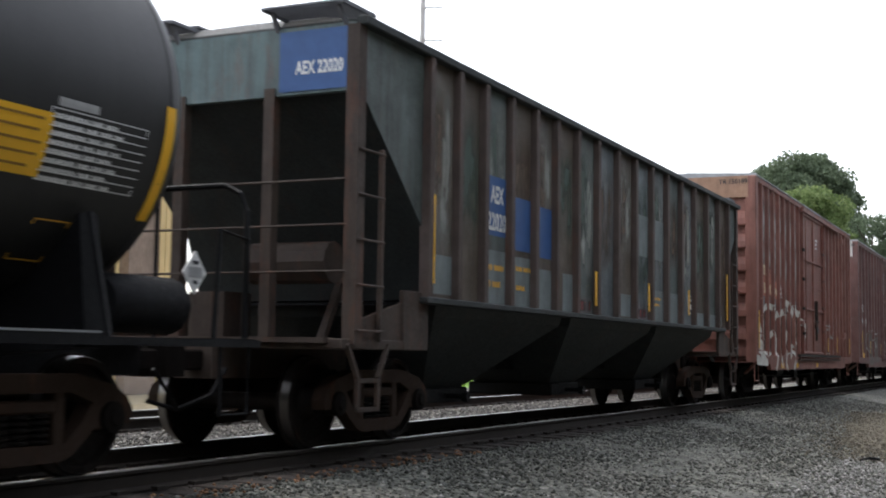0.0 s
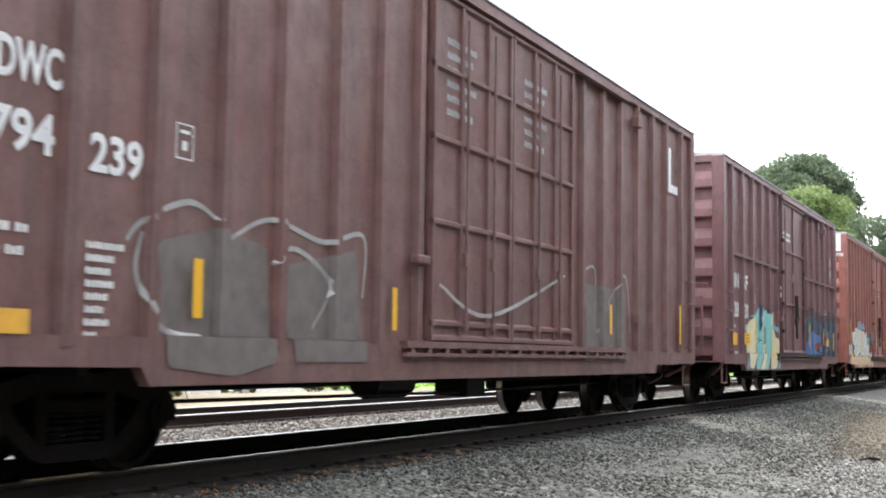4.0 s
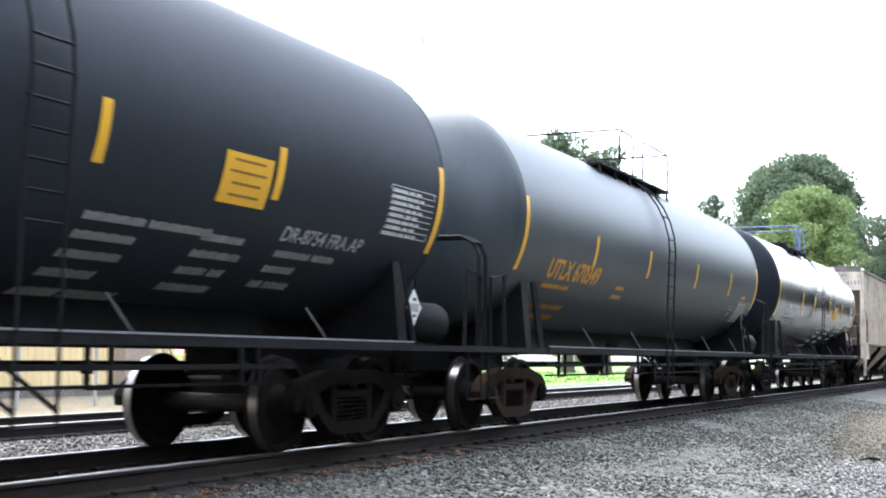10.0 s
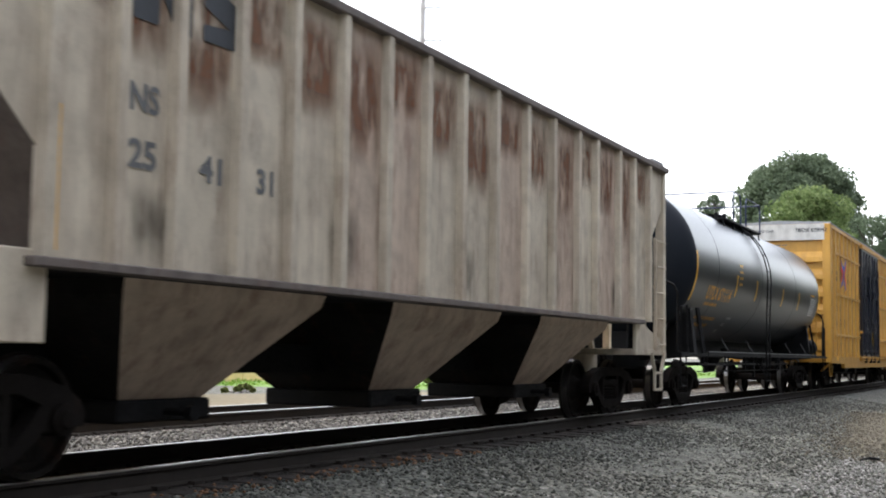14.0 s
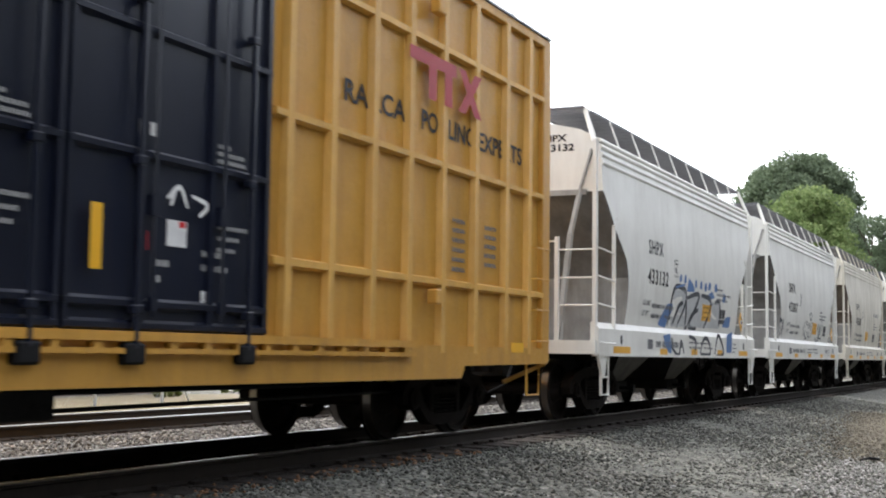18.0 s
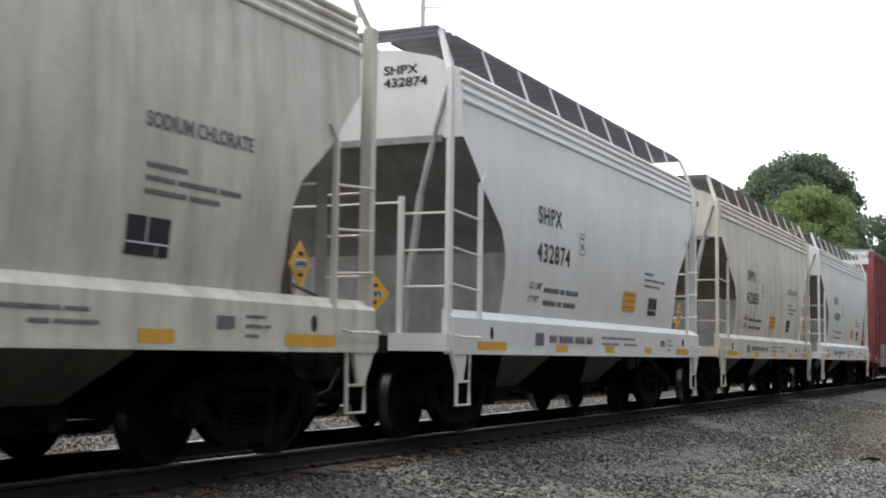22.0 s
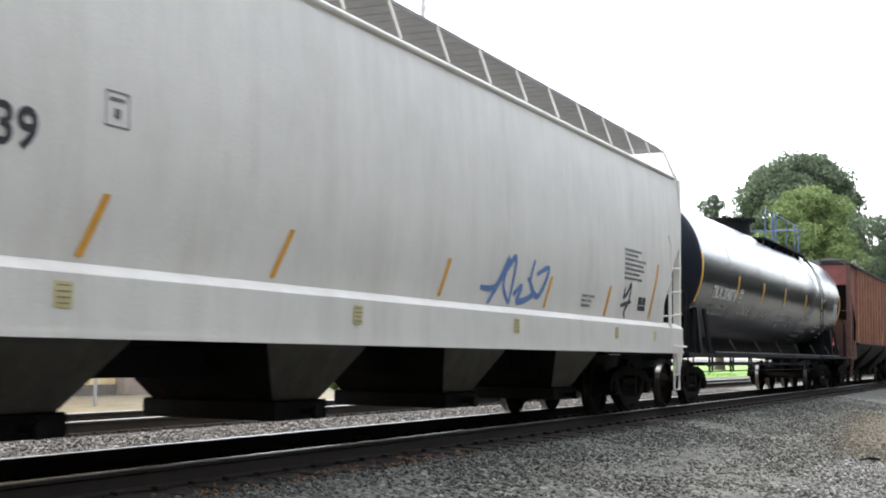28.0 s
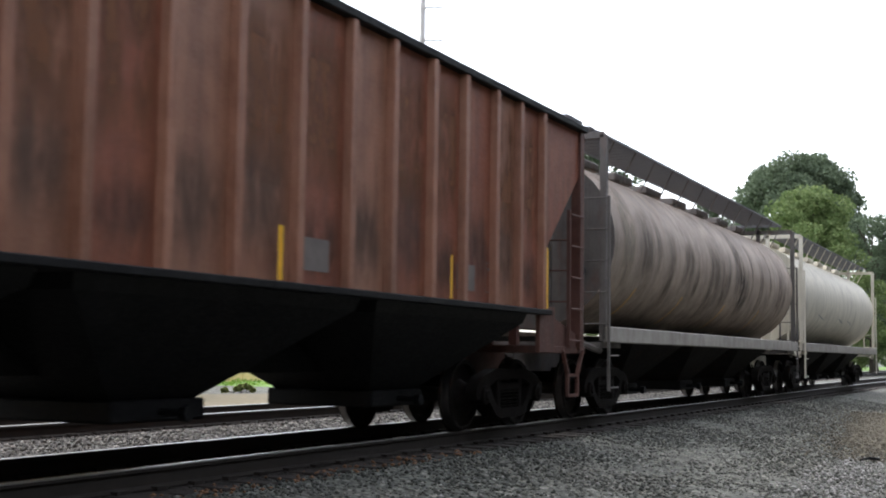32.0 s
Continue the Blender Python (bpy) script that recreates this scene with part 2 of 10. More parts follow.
    def mesh(self, name, mat, smooth=None):
        me = bpy.data.meshes.new(name)
        me.from_pydata(self.v, [], self.f)
        me.materials.append(mat)
        if smooth:
            me.polygons.foreach_set("use_smooth", [True] * len(me.polygons))
            me.set_sharp_from_angle(angle=radians(smooth))
        return me


def part(name, shape, mat, parent, label="", smooth=None):
    ob = new(name, shape.mesh(name, mat, smooth))
    ob.parent = parent
    return tagged(ob, label)


def parts(name, shape, mat, parent, label="", smooth=None):
    """Each loose piece of the shape becomes a part of its own."""
    home = list(range(len(shape.v)))

    def root(i):
        while home[i] != i:
            home[i] = home[home[i]]
            i = home[i]
        return i
    for f in shape.f:
        for i in f[1:]:
            home[root(i)] = root(f[0])
    groups = {}
    for f in shape.f:
        groups.setdefault(root(f[0]), []).append(f)
    for fs in groups.values():
        used = sorted({i for f in fs for i in f})
        at = {i: k for k, i in enumerate(used)}
        s = Shape().add([shape.v[i] for i in used], [tuple(at[i] for i in f) for f in fs])
        part(name, s, mat, parent, label, smooth)


def painted(name, shape, mat, parent, label=""):
    """Patches and lines of paint: those that touch make one part."""
    seen, to, s = {}, [], Shape()
    for p in shape.v:
        key = tuple(round(c, 4) for c in p)
        if key not in seen:
            seen[key] = len(s.v)
            s.v.append(p)
        to.append(seen[key])
    for f in shape.f:
        g = tuple(dict.fromkeys(to[i] for i in f))
        if len(g) > 2:
            s.f.append(g)
    parts(name, s, mat, parent, label)


def thing(name, label, category, at=(0, 0, 0), group="", kind=""):
    ob = new(name)
    ob.empty_display_size = 0.5
    ob.location = at
    return tagged(ob, label, category, group, kind)


def arc_pts(cx, cz, r, a0, a1, n):
    return [(cx + r * math.cos(radians(a0 + (a1 - a0) * i / n)), cz + r * math.sin(radians(a0 + (a1 - a0) * i / n))) for i in range(n + 1)]


# ---- lettering, stripes and painted marks: laid 4 mm proud of a side ----
FONT_CACHE = {}


def text_flat(words, height, stretch=1.0, bold=0.0, gap=1.0):
    key = (words, height, stretch, bold, gap)
    if key not in FONT_CACHE:
        cu = bpy.data.curves.new("lettering", "FONT")
        cu.body, cu.size, cu.offset, cu.space_character, cu.resolution_u = words, 1.0, bold, gap, 3
        ob = bpy.data.objects.new("lettering", cu)
        scene.collection.objects.link(ob)
        bpy.context.view_layer.update()
        me = bpy.data.meshes.new_from_object(ob.evaluated_get(bpy.context.evaluated_depsgraph_get()))
        k = height / 0.72
        vs = [(p.co.x * k * stretch, p.co.y * k) for p in me.vertices]
        fs = [tuple(f.vertices) for f in me.polygons]
        bpy.data.objects.remove(ob)
        bpy.data.meshes.remove(me)
        FONT_CACHE[key] = (vs, fs)
    return FONT_CACHE[key]


def flat_side(y, shift=0.0):
    return lambda x, z: (x + shift, y, z)


class Skin:
    """The uneven side of a boxcar: sheets between raised posts, and doors; paint follows it."""

    def __init__(self, knots, out=0.0):
        self.knots, self.out = knots, out
        self.xs, self.ys = [k[0] for k in knots], [k[1] for k in knots]

    def __call__(self, x, z):
        y = float(np.interp(x, self.xs, self.ys))
        return (x, -(max(y, 1.602) if z < 1.085 else y) - self.out, z)


def lifted(where, d):
    if isinstance(where, Skin):
        return Skin(where.knots, where.out + d)
    return lambda x, z: tuple(Vector(where(x, z)) + Vector((0, -d, 0)))


def cut_polygon(poly, c, keep):
    """The part of a polygon with x above c (keep 1) or below it (keep -1)."""
    out = []
    for i, p in enumerate(poly):
        a = poly[i - 1]
        if (a[0] - c) * keep >= 0:
            out.append(a)
        if (a[0] - c) * (p[0] - c) < 0:
            k = (c - a[0]) / (p[0] - a[0])
            out.append((c, a[1] + (p[1] - a[1]) * k))
    return out


def flat_end(x):
    """An end face: the first number runs towards the near side."""
    return lambda a, z: (x, -a, z)


def round_side(r, zc, lift=0.006):
    """The near side of a shell, by its height z."""
    def f(x, z):
        d = max(-0.995, min(0.995, (z - zc) / r))
        return (x, -(r + lift) * math.sqrt(1 - d * d), zc + (r + lift) * d)
    return f


def put_text(parent, words, x0, x1, z, height, mat, where, bold=0.02, gap=1.0, lean=0.0, name="lettering"):
    """Words that fill x0 to x1, standing on z."""
    vs, fs = text_flat(words, height, 1.0, bold, gap)
    left, right = min(p[0] for p in vs), max(p[0] for p in vs)
    k = (x1 - x0) / (right - left)
    text = Shape().add([where(x0 + (a - left) * k, z + b) for a, b in vs], fs)
    if height >= 0.1:
        return parts("letter", text, mat, parent)
    return part(name, text, mat, parent)


def put_rects(parent, rects, mat, where, name, label="", steps=1):
    """Rectangles x0, x1, z0, z1, in steps along z so that they follow a round side."""
    if name in ("painted_panel", "faded_panel", "sign_plate", "sticker", "old_patch", "stencil_mark", "stain") and len(rects) > 1:
        for r in rects:
            put_rects(parent, [r], mat, where, name, label, steps)
        return None
    s = Shape()
    for x0, x1, z0, z1, *lean in rects:
        d = lean[0] if lean else 0.0
        vs, fs = [], []
        for i in range(steps + 1):
            z = z0 + (z1 - z0) * i / steps
            vs += [where(x0 + d * i / steps, z), where(x1 + d * i / steps, z)]
        for i in range(steps):
            fs.append((2 * i, 2 * i + 1, 2 * i + 3, 2 * i + 2))
        s.add(vs, fs)
    made = part(name, s, mat, parent, label)
    if name in ("small_lettering", "data_table", "clearance_mark", "rules"):
        tagged(made, kind="stuff")
    return made


def put_bars(parent, x, z, lines, mat, where, rows_gap=0.12, height=0.05, name="small_lettering"):
    """Small print as bars: each line a list of word lengths."""
    rects = []
    for i, words in enumerate(lines):
        a = x
        for w in words:
            n = max(1, round(w / (height * 0.84)))
            for k in range(n):
                rects.append((a + w * k / n, a + w * (k + 0.74) / n, z - i * rows_gap - height, z - i * rows_gap - (height * 0.12 if k % 3 == 1 else 0.0)))
            a += w + height * 0.8
    return put_rects(parent, rects, mat, where, name)


def put_poly(parent, polys, mat, where, name, label=""):
    s = Shape()
    for poly in polys:
        s.add([where(x, z) for x, z in poly], [tuple(range(len(poly)))])
    return part(name, s, mat, parent, label)


def stroke_shape(s, pts, width, where, n=6):
    """A painted line through points, smoothed, as a ribbon that narrows at its ends."""
    pts = [Vector(p) for p in pts]
    fine = []
    for i in range(len(pts) - 1):
        p0, p1, p2, p3 = pts[max(i - 1, 0)], pts[i], pts[i + 1], pts[min(i + 2, len(pts) - 1)]
        for j in range(n):
            t = j / n
            fine.append(0.5 * (2 * p1 + (p2 - p0) * t + (2 * p0 - 5 * p1 + 4 * p2 - p3) * t * t + (3 * p1 - p0 - 3 * p2 + p3) * t ** 3))
    fine.append(pts[-1])
    vs = []
    for i, p in enumerate(fine):
        d = fine[min(i + 1, len(fine) - 1)] - fine[max(i - 1, 0)]
        d = d.normalized() if d.length > 1e-6 else Vector((1, 0))
        w = width * (0.65 + 0.35 * math.sin(math.pi * i / (len(fine) - 1)))
        nrm = Vector((-d.y, d.x)) * w / 2
        vs += [where(p.x + nrm.x, p.y + nrm.y), where(p.x - nrm.x, p.y - nrm.y)]
    s.add(vs, [(2 * i, 2 * i + 1, 2 * i + 3, 2 * i + 2) for i in range(len(fine) - 1)])


def put_strokes(parent, strokes, width, mat, where, name, label=""):
    s = Shape()
    for pts in strokes:
        stroke_shape(s, pts, width, where)
    return painted(name, s, mat, parent, label)


def poly_shape(s, pts, where):
    """A filled patch of paint that follows its surface; its corners are rounded off a little."""
    soft = []
    for i, p in enumerate(pts):
        p, a, b = Vector(p), Vector(pts[i - 1]), Vector(pts[(i + 1) % len(pts)])
        ka, kb = min(0.18, 0.045 / max(0.01, (a - p).length)), min(0.18, 0.045 / max(0.01, (b - p).length))
        soft += [p + (a - p) * ka, p + ((a - p) * ka + (b - p) * kb) * 0.28, p + (b - p) * kb]
    if isinstance(where, Skin):
        flat = [(p.x, p.y) for p in soft]
        turned = [(z, x) for x, z in flat]
        low = [(x, z) for z, x in cut_polygon(turned, 1.08, -1)]
        if len(low) > 2:
            s.add([(x, -1.603 - where.out, z) for x, z in low], [tuple(range(len(low)))])
        flat = [(x, z) for z, x in cut_polygon(turned, 1.086, 1)]
        if len(flat) < 3:
            return
        lo, hi = min(p[0] for p in flat), max(p[0] for p in flat)
        edges = [lo - 0.01] + [x for x in where.xs if lo < x < hi] + [hi + 0.01]
        for x0, x1 in zip(edges, edges[1:]):
            bit = cut_polygon(cut_polygon(flat, x0, 1), x1, -1)
            if len(bit) > 2:
                s.add([where(x, z) for x, z in bit], [tuple(range(len(bit)))])
        return
    s.add([where(p.x, p.y) for p in soft], [tuple(range(len(soft)))])


# ---- ground and tracks ----
def ground_height(y):
    """The level of the ground beside and between the tracks."""
    stops = [(-400, -0.62), (2.2, -0.56), (4.6, -0.42), (6.0, -0.22), (9.2, -0.20), (10.0, -0.26), (11.1, -0.20), (14.2, -0.20), (15.4, -0.25), (900, -0.25)]
    for (a, za), (b, zb) in zip(stops, stops[1:]):
        if a <= y <= b:
            return za + (zb - za) * (y - a) / (b - a)
    return -0.6


def make_ground():
    xs = [-600, -200, -60, -20, 0] + [4 + 0.5 * i for i in range(80)] + [50, 70, 100, 160, 260, 450, 1200]
    ys = [-600, -100, -20, -6, -2, 0] + [0.5 + 0.25 * i for i in range(80)] + [21.5, 24, 30, 45, 80, 150, 400, 900]
    vs = []
    for x in xs:
        for y in ys:
            bumpy = 0.03 * noise.noise((x * 0.8, y * 0.8, 0.0)) if -2 < y < 6.2 and x < 50 else 0.0
            vs.append((x, y, ground_height(y) + bumpy))
    k = len(ys)
    fs = [(i * k + j, (i + 1) * k + j, (i + 1) * k + j + 1, i * k + j + 1) for i in range(len(xs) - 1) for j in range(k - 1)]
    me = bpy.data.meshes.new("ground")
    me.from_pydata(vs, [], fs)
    me.materials.append(M_BALLAST)
    me.polygons.foreach_set("use_smooth", [True] * len(me.polygons))
    tagged(new("ground", me), "grey crushed stone ground beside the railway tracks", "ground", kind="structure")


RAIL_PROFILE = [(-0.075, -0.185), (0.075, -0.185), (0.075, -0.172), (0.012, -0.15), (0.012, -0.05), (0.036, -0.038), (0.036, -0.012), (-0.036, -0.012), (-0.036, -0.038), (-0.012, -0.05), (-0.012, -0.15), (-0.075, -0.172)]
HEAD_PROFILE = [(-0.036, -0.014), (0.036, -0.014), (0.036, -0.009), (0.031, -0.003), (0.022, 0.0), (-0.022, 0.0), (-0.031, -0.003), (-0.036, -0.009)]


def make_track(name, yc, label):
    track = thing(name, label, "railway track", (0, yc, 0), kind="structure")
    for s in (-1, 1):
        prof = [(s * GAUGE / 2 + p, z) for p, z in RAIL_PROFILE]
        rail = part("rail", Shape().prism(prof, "x", -120, 700), M_RAIL, track, "rusty steel rail", 30)
        head = [(s * GAUGE / 2 + p, z) for p, z in HEAD_PROFILE]
        part("rail_head", Shape().prism(head, "x", -120, 700), M_RAIL_TOP, rail, "polished running surface", 30)
        clips = Shape()
        for i in range(160):
            x = 3 + i * 0.5
            for q in (-1, 1):
                clips.box(x - 0.07, x + 0.07, s * GAUGE / 2 + q * 0.1 - 0.035, s * GAUGE / 2 + q * 0.1 + 0.035, -0.19, -0.155)
        part("spike_heads", clips, M_RAIL, track, "rusty spikes and tie plates")
    # The train's shadow is in this bed's dark colour, with the oil.
    bed = Shape().add([(x, y, z) for x in (-60, 3, 20, 60, 300) for y, z in ((-1.22, -0.216), (-1.0, -0.194), (1.0, -0.194), (1.2, -0.212))], [(4 * i + j, 4 * i + 4 + j, 4 * i + 5 + j, 4 * i + 1 + j) for i in range(4) for j in range(3)])
    part("track_bed", bed, M_OILSHADE, track, "oily ballast between the rails, train shadow in its colour")
    tie = Shape().box(-0.115, 0.115, -1.3, 1.3, -0.36, -0.186, 0.012).mesh("tie", M_TIE)
    for i in range(170):
        ob = new("tie", tie)
        ob.parent = track
        ob.matrix_basis = pose(3 + i * 0.5 + random.uniform(-0.02, 0.02), random.uniform(-0.05, 0.05), random.uniform(-0.012, 0.004), 0, 0, random.uniform(-1, 1))
    rest = Shape()
    for i in range(500):
        x = 88 + i * 0.5
        rest.box(x - 0.115, x + 0.115, -1.3, 1.3, -0.36, -0.186)
    tagged(part("far_ties", rest, M_TIE, track), kind="stuff")
    return track


def scatter_stones(name, count, place, size, label, mat=M_STONES, seed=1):
    """Many small broken stones in one mesh."""
    rng = np.random.default_rng(seed)
    base = np.array([(1, 0, 0), (-1, 0, 0), (0, 1, 0), (0, -1, 0), (0, 0, 1), (0, 0, -1)], float)
    tri = np.array([(0, 2, 4), (2, 1, 4), (1, 3, 4), (3, 0, 4), (2, 0, 5), (1, 2, 5), (3, 1, 5), (0, 3, 5)])
    at = place(rng, count)
    r = size * rng.uniform(0.55, 1.35, (count, 1, 1))
    jitter = base[None] * rng.uniform(0.55, 1.25, (count, 6, 1)) + rng.uniform(-0.28, 0.28, (count, 6, 3))
    ang = rng.uniform(0, 2 * math.pi, count)
    c, s = np.cos(ang)[:, None], np.sin(ang)[:, None]
    v = jitter * r
    x, y = v[:, :, 0].copy(), v[:, :, 1].copy()
    v[:, :, 0], v[:, :, 1] = c * x - s * y, s * x + c * y
    v[:, :, 2] *= 0.7
    v += at[:, None, :]
    faces = (tri[None] + 6 * np.arange(count)[:, None, None]).reshape(-1, 3)
    me = bpy.data.meshes.new(name)
    me.vertices.add(count * 6)
    me.vertices.foreach_set("co", v.reshape(-1))
    me.loops.add(faces.size)
    me.loops.foreach_set("vertex_index", faces.reshape(-1))
    me.polygons.add(len(faces))
    me.polygons.foreach_set("loop_start", np.arange(0, faces.size, 3))
    me.update()
    me.materials.append(mat)
    return tagged(new(name, me), label, "gravel", kind="stuff")


def strip(x0, x1, y0, y1, lift=0.0, bias=1.6):
    def f(rng, n):
        x = x0 + (x1 - x0) * rng.uniform(0, 1, n) ** bias
        y = rng.uniform(y0, y1, n)
        if y1 > 6.3 and y0 < 1:
            # few stones lie on the dirt patch
            bare = (((x - 29.0) / 9.2) ** 2 + ((y - 3.28 - 0.11 * (x - 29.0)) / 0.85) ** 2 < 1) & (rng.uniform(0, 1, n) < 0.3)
            y = np.where(bare, rng.uniform(4.4, y1, n), y)
        z = np.interp(y, [-400, 2.2, 4.6, 6.0, 9.2, 10.0, 11.1, 14.2, 15.6, 20], [-0.62, -0.56, -0.42, -0.22, -0.20, -0.26, -0.20, -0.20, -0.25, -0.25])
        return np.stack([x, y, z + lift + rng.uniform(-0.012, 0.02, n)], 1)
    return f


make_ground()
make_track("track_1", TRACK_NEAR, "main track of worn steel rails on timber ties")
make_track("track_2", TRACK_FAR, "second track of worn steel rails on timber ties")
scatter_stones("ballast_stones", 52000, strip(6.5, 42, 0.2, 6.36), 0.026, "grey crushed stone ballast beside the track", seed=1)
scatter_stones("ballast_stones", 26000, strip(5, 48, 8.75, 11.25, 0.01), 0.032, "brownish crushed stone between the two tracks", M_MIDSTONES, 2)
scatter_stones("ballast_stones", 7000, strip(5, 34, 6.32, 8.72, 0.0), 0.026, "crushed stone along the rails, dark with oil and train shadow", M_SHADESTONES, 3)
scatter_stones("ballast_stones", 5000, strip(8, 40, 11.3, 13.6, 0.0), 0.028, "dark crushed stone along the second track", M_SHADESTONES, 4)


# ---- trucks: shared meshes ----
WHEEL_R, WHEELBASE = 0.457, 1.78


def wheel_profile(s):
    p = [(0.60, 0.0), (0.60, 0.13), (0.665, 0.15), (0.70, 0.20), (0.715, 0.36), (0.672, 0.40), (0.664, 0.475), (0.672, 0.485), (0.688, 0.482), (0.698, 0.46), (0.80, 0.452), (0.812, 0.445), (0.812, 0.40), (0.745, 0.385), (0.735, 0.2), (0.84, 0.14), (0.86, 0.12), (0.86, 0.0)]
    return [(s * a, r) for a, r in p]


def truck_meshes():
    d = {}
    w = Shape()
    w.lathe([(-0.86, 0.0), (-0.86, 0.085), (-0.6, 0.09), (0.6, 0.09), (0.86, 0.085), (0.86, 0.0)], "y", (0, 0, 0), 12)
    for s in (-1, 1):
        w.lathe(wheel_profile(s), "y", (0, 0, 0), 48)
    dull = len(w.f)
    for s in (-1, 1):
        w.lathe([(s * 0.6985, 0.44), (s * 0.6985, 0.462), (s * 0.795, 0.455)], "y", (0, 0, 0), 48, False)
    me = w.mesh("wheel_set", M_WHEEL, 35)
    me.materials.append(M_TREAD)
    me.polygons.foreach_set("material_index", [0 if i < dull else 1 for i in range(len(w.f))])
    d["wheel_set"] = me
    f = Shape()
    top = [(-1.14, 0.50), (-1.08, 0.60), (-0.92, 0.70), (-0.50, 0.79), (0.50, 0.79), (0.92, 0.70), (1.08, 0.60), (1.14, 0.50), (1.12, 0.40), (1.02, 0.40), (0.98, 0.50), (0.80, 0.53), (0.46, 0.65), (-0.46, 0.65), (-0.80, 0.53), (-0.98, 0.50), (-1.02, 0.40), (-1.12, 0.40)]
    low = [(-0.86, 0.58), (-0.70, 0.36), (-0.48, 0.19), (-0.36, 0.15), (0.36, 0.15), (0.48, 0.19), (0.70, 0.36), (0.86, 0.58), (0.70, 0.58), (0.58, 0.42), (0.40, 0.28), (-0.40, 0.28), (-0.58, 0.42), (-0.70, 0.58)]
    f.prism(top, "y", -1.09, -0.93)
    f.prism(low, "y", -1.085, -0.935)
    for s in (-1, 1):
        f.box(s * 0.36 - 0.055, s * 0.36 + 0.055, -1.075, -0.945, 0.25, 0.68, 0.015)
        f.box(s * 0.76 - 0.06, s * 0.76 + 0.06, -1.08, -0.94, 0.36, 0.60, 0.015)
    f.box(-0.34, 0.34, -1.07, -0.94, 0.50, 0.60, 0.02)
    d["side_frame"] = f.mesh("side_frame", M_TRUCK, 30)
    d["side_frame_far"] = f.other_side().mesh("side_frame", M_TRUCK, 30)
    d["side_frame_rusty"] = f.mesh("side_frame", M_RUSTFRAME, 30)
    d["side_frame_far_rusty"] = f.other_side().mesh("side_frame", M_RUSTFRAME, 30)
    s = Shape()
    for x in (0.0,):
        for k in range(5):
            s.lathe([(0.285 + k * 0.045, 0.05), (0.295 + k * 0.045, 0.088), (0.315 + k * 0.045, 0.088), (0.325 + k * 0.045, 0.05)], "z", (x, -1.0, 0), 10)
    d["spring"] = s.mesh("spring", M_TRUCK, 40)
    b = Shape()
    b.lathe([(-1.16, 0.0), (-1.16, 0.06), (-1.14, 0.075), (-1.13, 0.12), (-0.93, 0.125), (-0.9, 0.1), (-0.9, 0.0)], "y", (0, 0, WHEEL_R), 14)
    d["bearing_cap"] = b.mesh("bearing_cap", M_TRUCK, 40)
    k = Shape()
    k.box(-0.22, 0.22, -0.93, 0.93, 0.40, 0.70, 0.03)
    k.box(-0.30, 0.30, -0.4, 0.4, 0.62, 0.78, 0.03)
    k.box(-0.84, -0.76, -0.9, 0.9, 0.42, 0.52)
    k.box(0.76, 0.84, -0.9, 0.9, 0.42, 0.52)
    for sx in (-1, 1):
        k.beam((sx * 0.8, 0.0, 0.45), (sx * 0.2, 0.0, 0.5), 0.1, 0.08)
    d["truck"] = k.mesh("truck", M_TRUCK)
    return d


TRUCK_MESH = truck_meshes()
WHEELSETS = {-1: [], 1: []}


def add_truck(car, x, rusty=False):
    t = new("truck", TRUCK_MESH["truck"])
    t.parent, t.location = car, (x, 0, 0)
    tagged(t, "dark rusty cast steel truck")
    for x in (-0.2, 0.0, 0.2):
        o = new("spring", TRUCK_MESH["spring"])
        o.parent, o.location = t, (x, 0, 0)
    for name in ("side_frame", "side_frame_far"):
        o = new(name.replace("_far", ""), TRUCK_MESH[name + ("_rusty" if rusty else "")])
        o.parent = t
    for s in (-1, 1):
        o = new("bearing_cap", TRUCK_MESH["bearing_cap"])
        o.parent, o.location = t, (s * WHEELBASE / 2, 0, 0)
        w = new("wheel_set", TRUCK_MESH["wheel_set"])
        w.parent, w.location = t, (s * WHEELBASE / 2, 0, WHEEL_R)
        WHEELSETS[s].append(w)


CARS = []


def new_car(name, label, category, u):
    """A car whose front end stands at u metres along the near track at the start."""
    car = thing(name, label, category, (u, TRACK_NEAR, 0), group="freight train")
    CARS.append((car, u))
    return car


def add_coupler(car, x, s):
    """The draft gear and coupler at an end; s is the way out."""
    c = Shape()
    c.box(min(x, x + s * 0.62), max(x, x + s * 0.62), -0.11, 0.11, 0.78, 0.98, 0.02)
    c.prism([(x + s * 0.50, -0.17), (x + s * 0.74, -0.17), (x + s * 0.86, -0.05), (x + s * 0.80, 0.06), (x + s * 0.84, 0.17), (x + s * 0.55, 0.19), (x + s * 0.5, 0.1)], "z", 0.72, 1.04)
    part("coupler", c, M_TRUCK, car, "rusty knuckle coupler")
    h = Shape().tube([(x + s * 0.05, -0.35, 0.8), (x + s * 0.3, -0.36, 0.55), (x + s * 0.6, -0.2, 0.42), (x + s * 0.8, 0.0, 0.5)], 0.022)
    part("air_hose", h, M_UNDER, car, "black rubber air hose")


def stirrup(car, x0, x1, y, ztop, zlow, mat, r=0.018):
    s = Shape().tube([(x0, y, ztop), (x0 + 0.01, y, zlow), (x1 - 0.01, y, zlow), (x1, y, ztop)], r)
    part("step", s, mat, car)


def rung_set(car, rows, mat, name="grab_iron", r=0.011):
    for p, q, out in rows:
        p, q, out = Vector(p), Vector(q), Vector(out)
        part(name, Shape().tube([p, p + out, q + out, q], r, 5), mat, car)


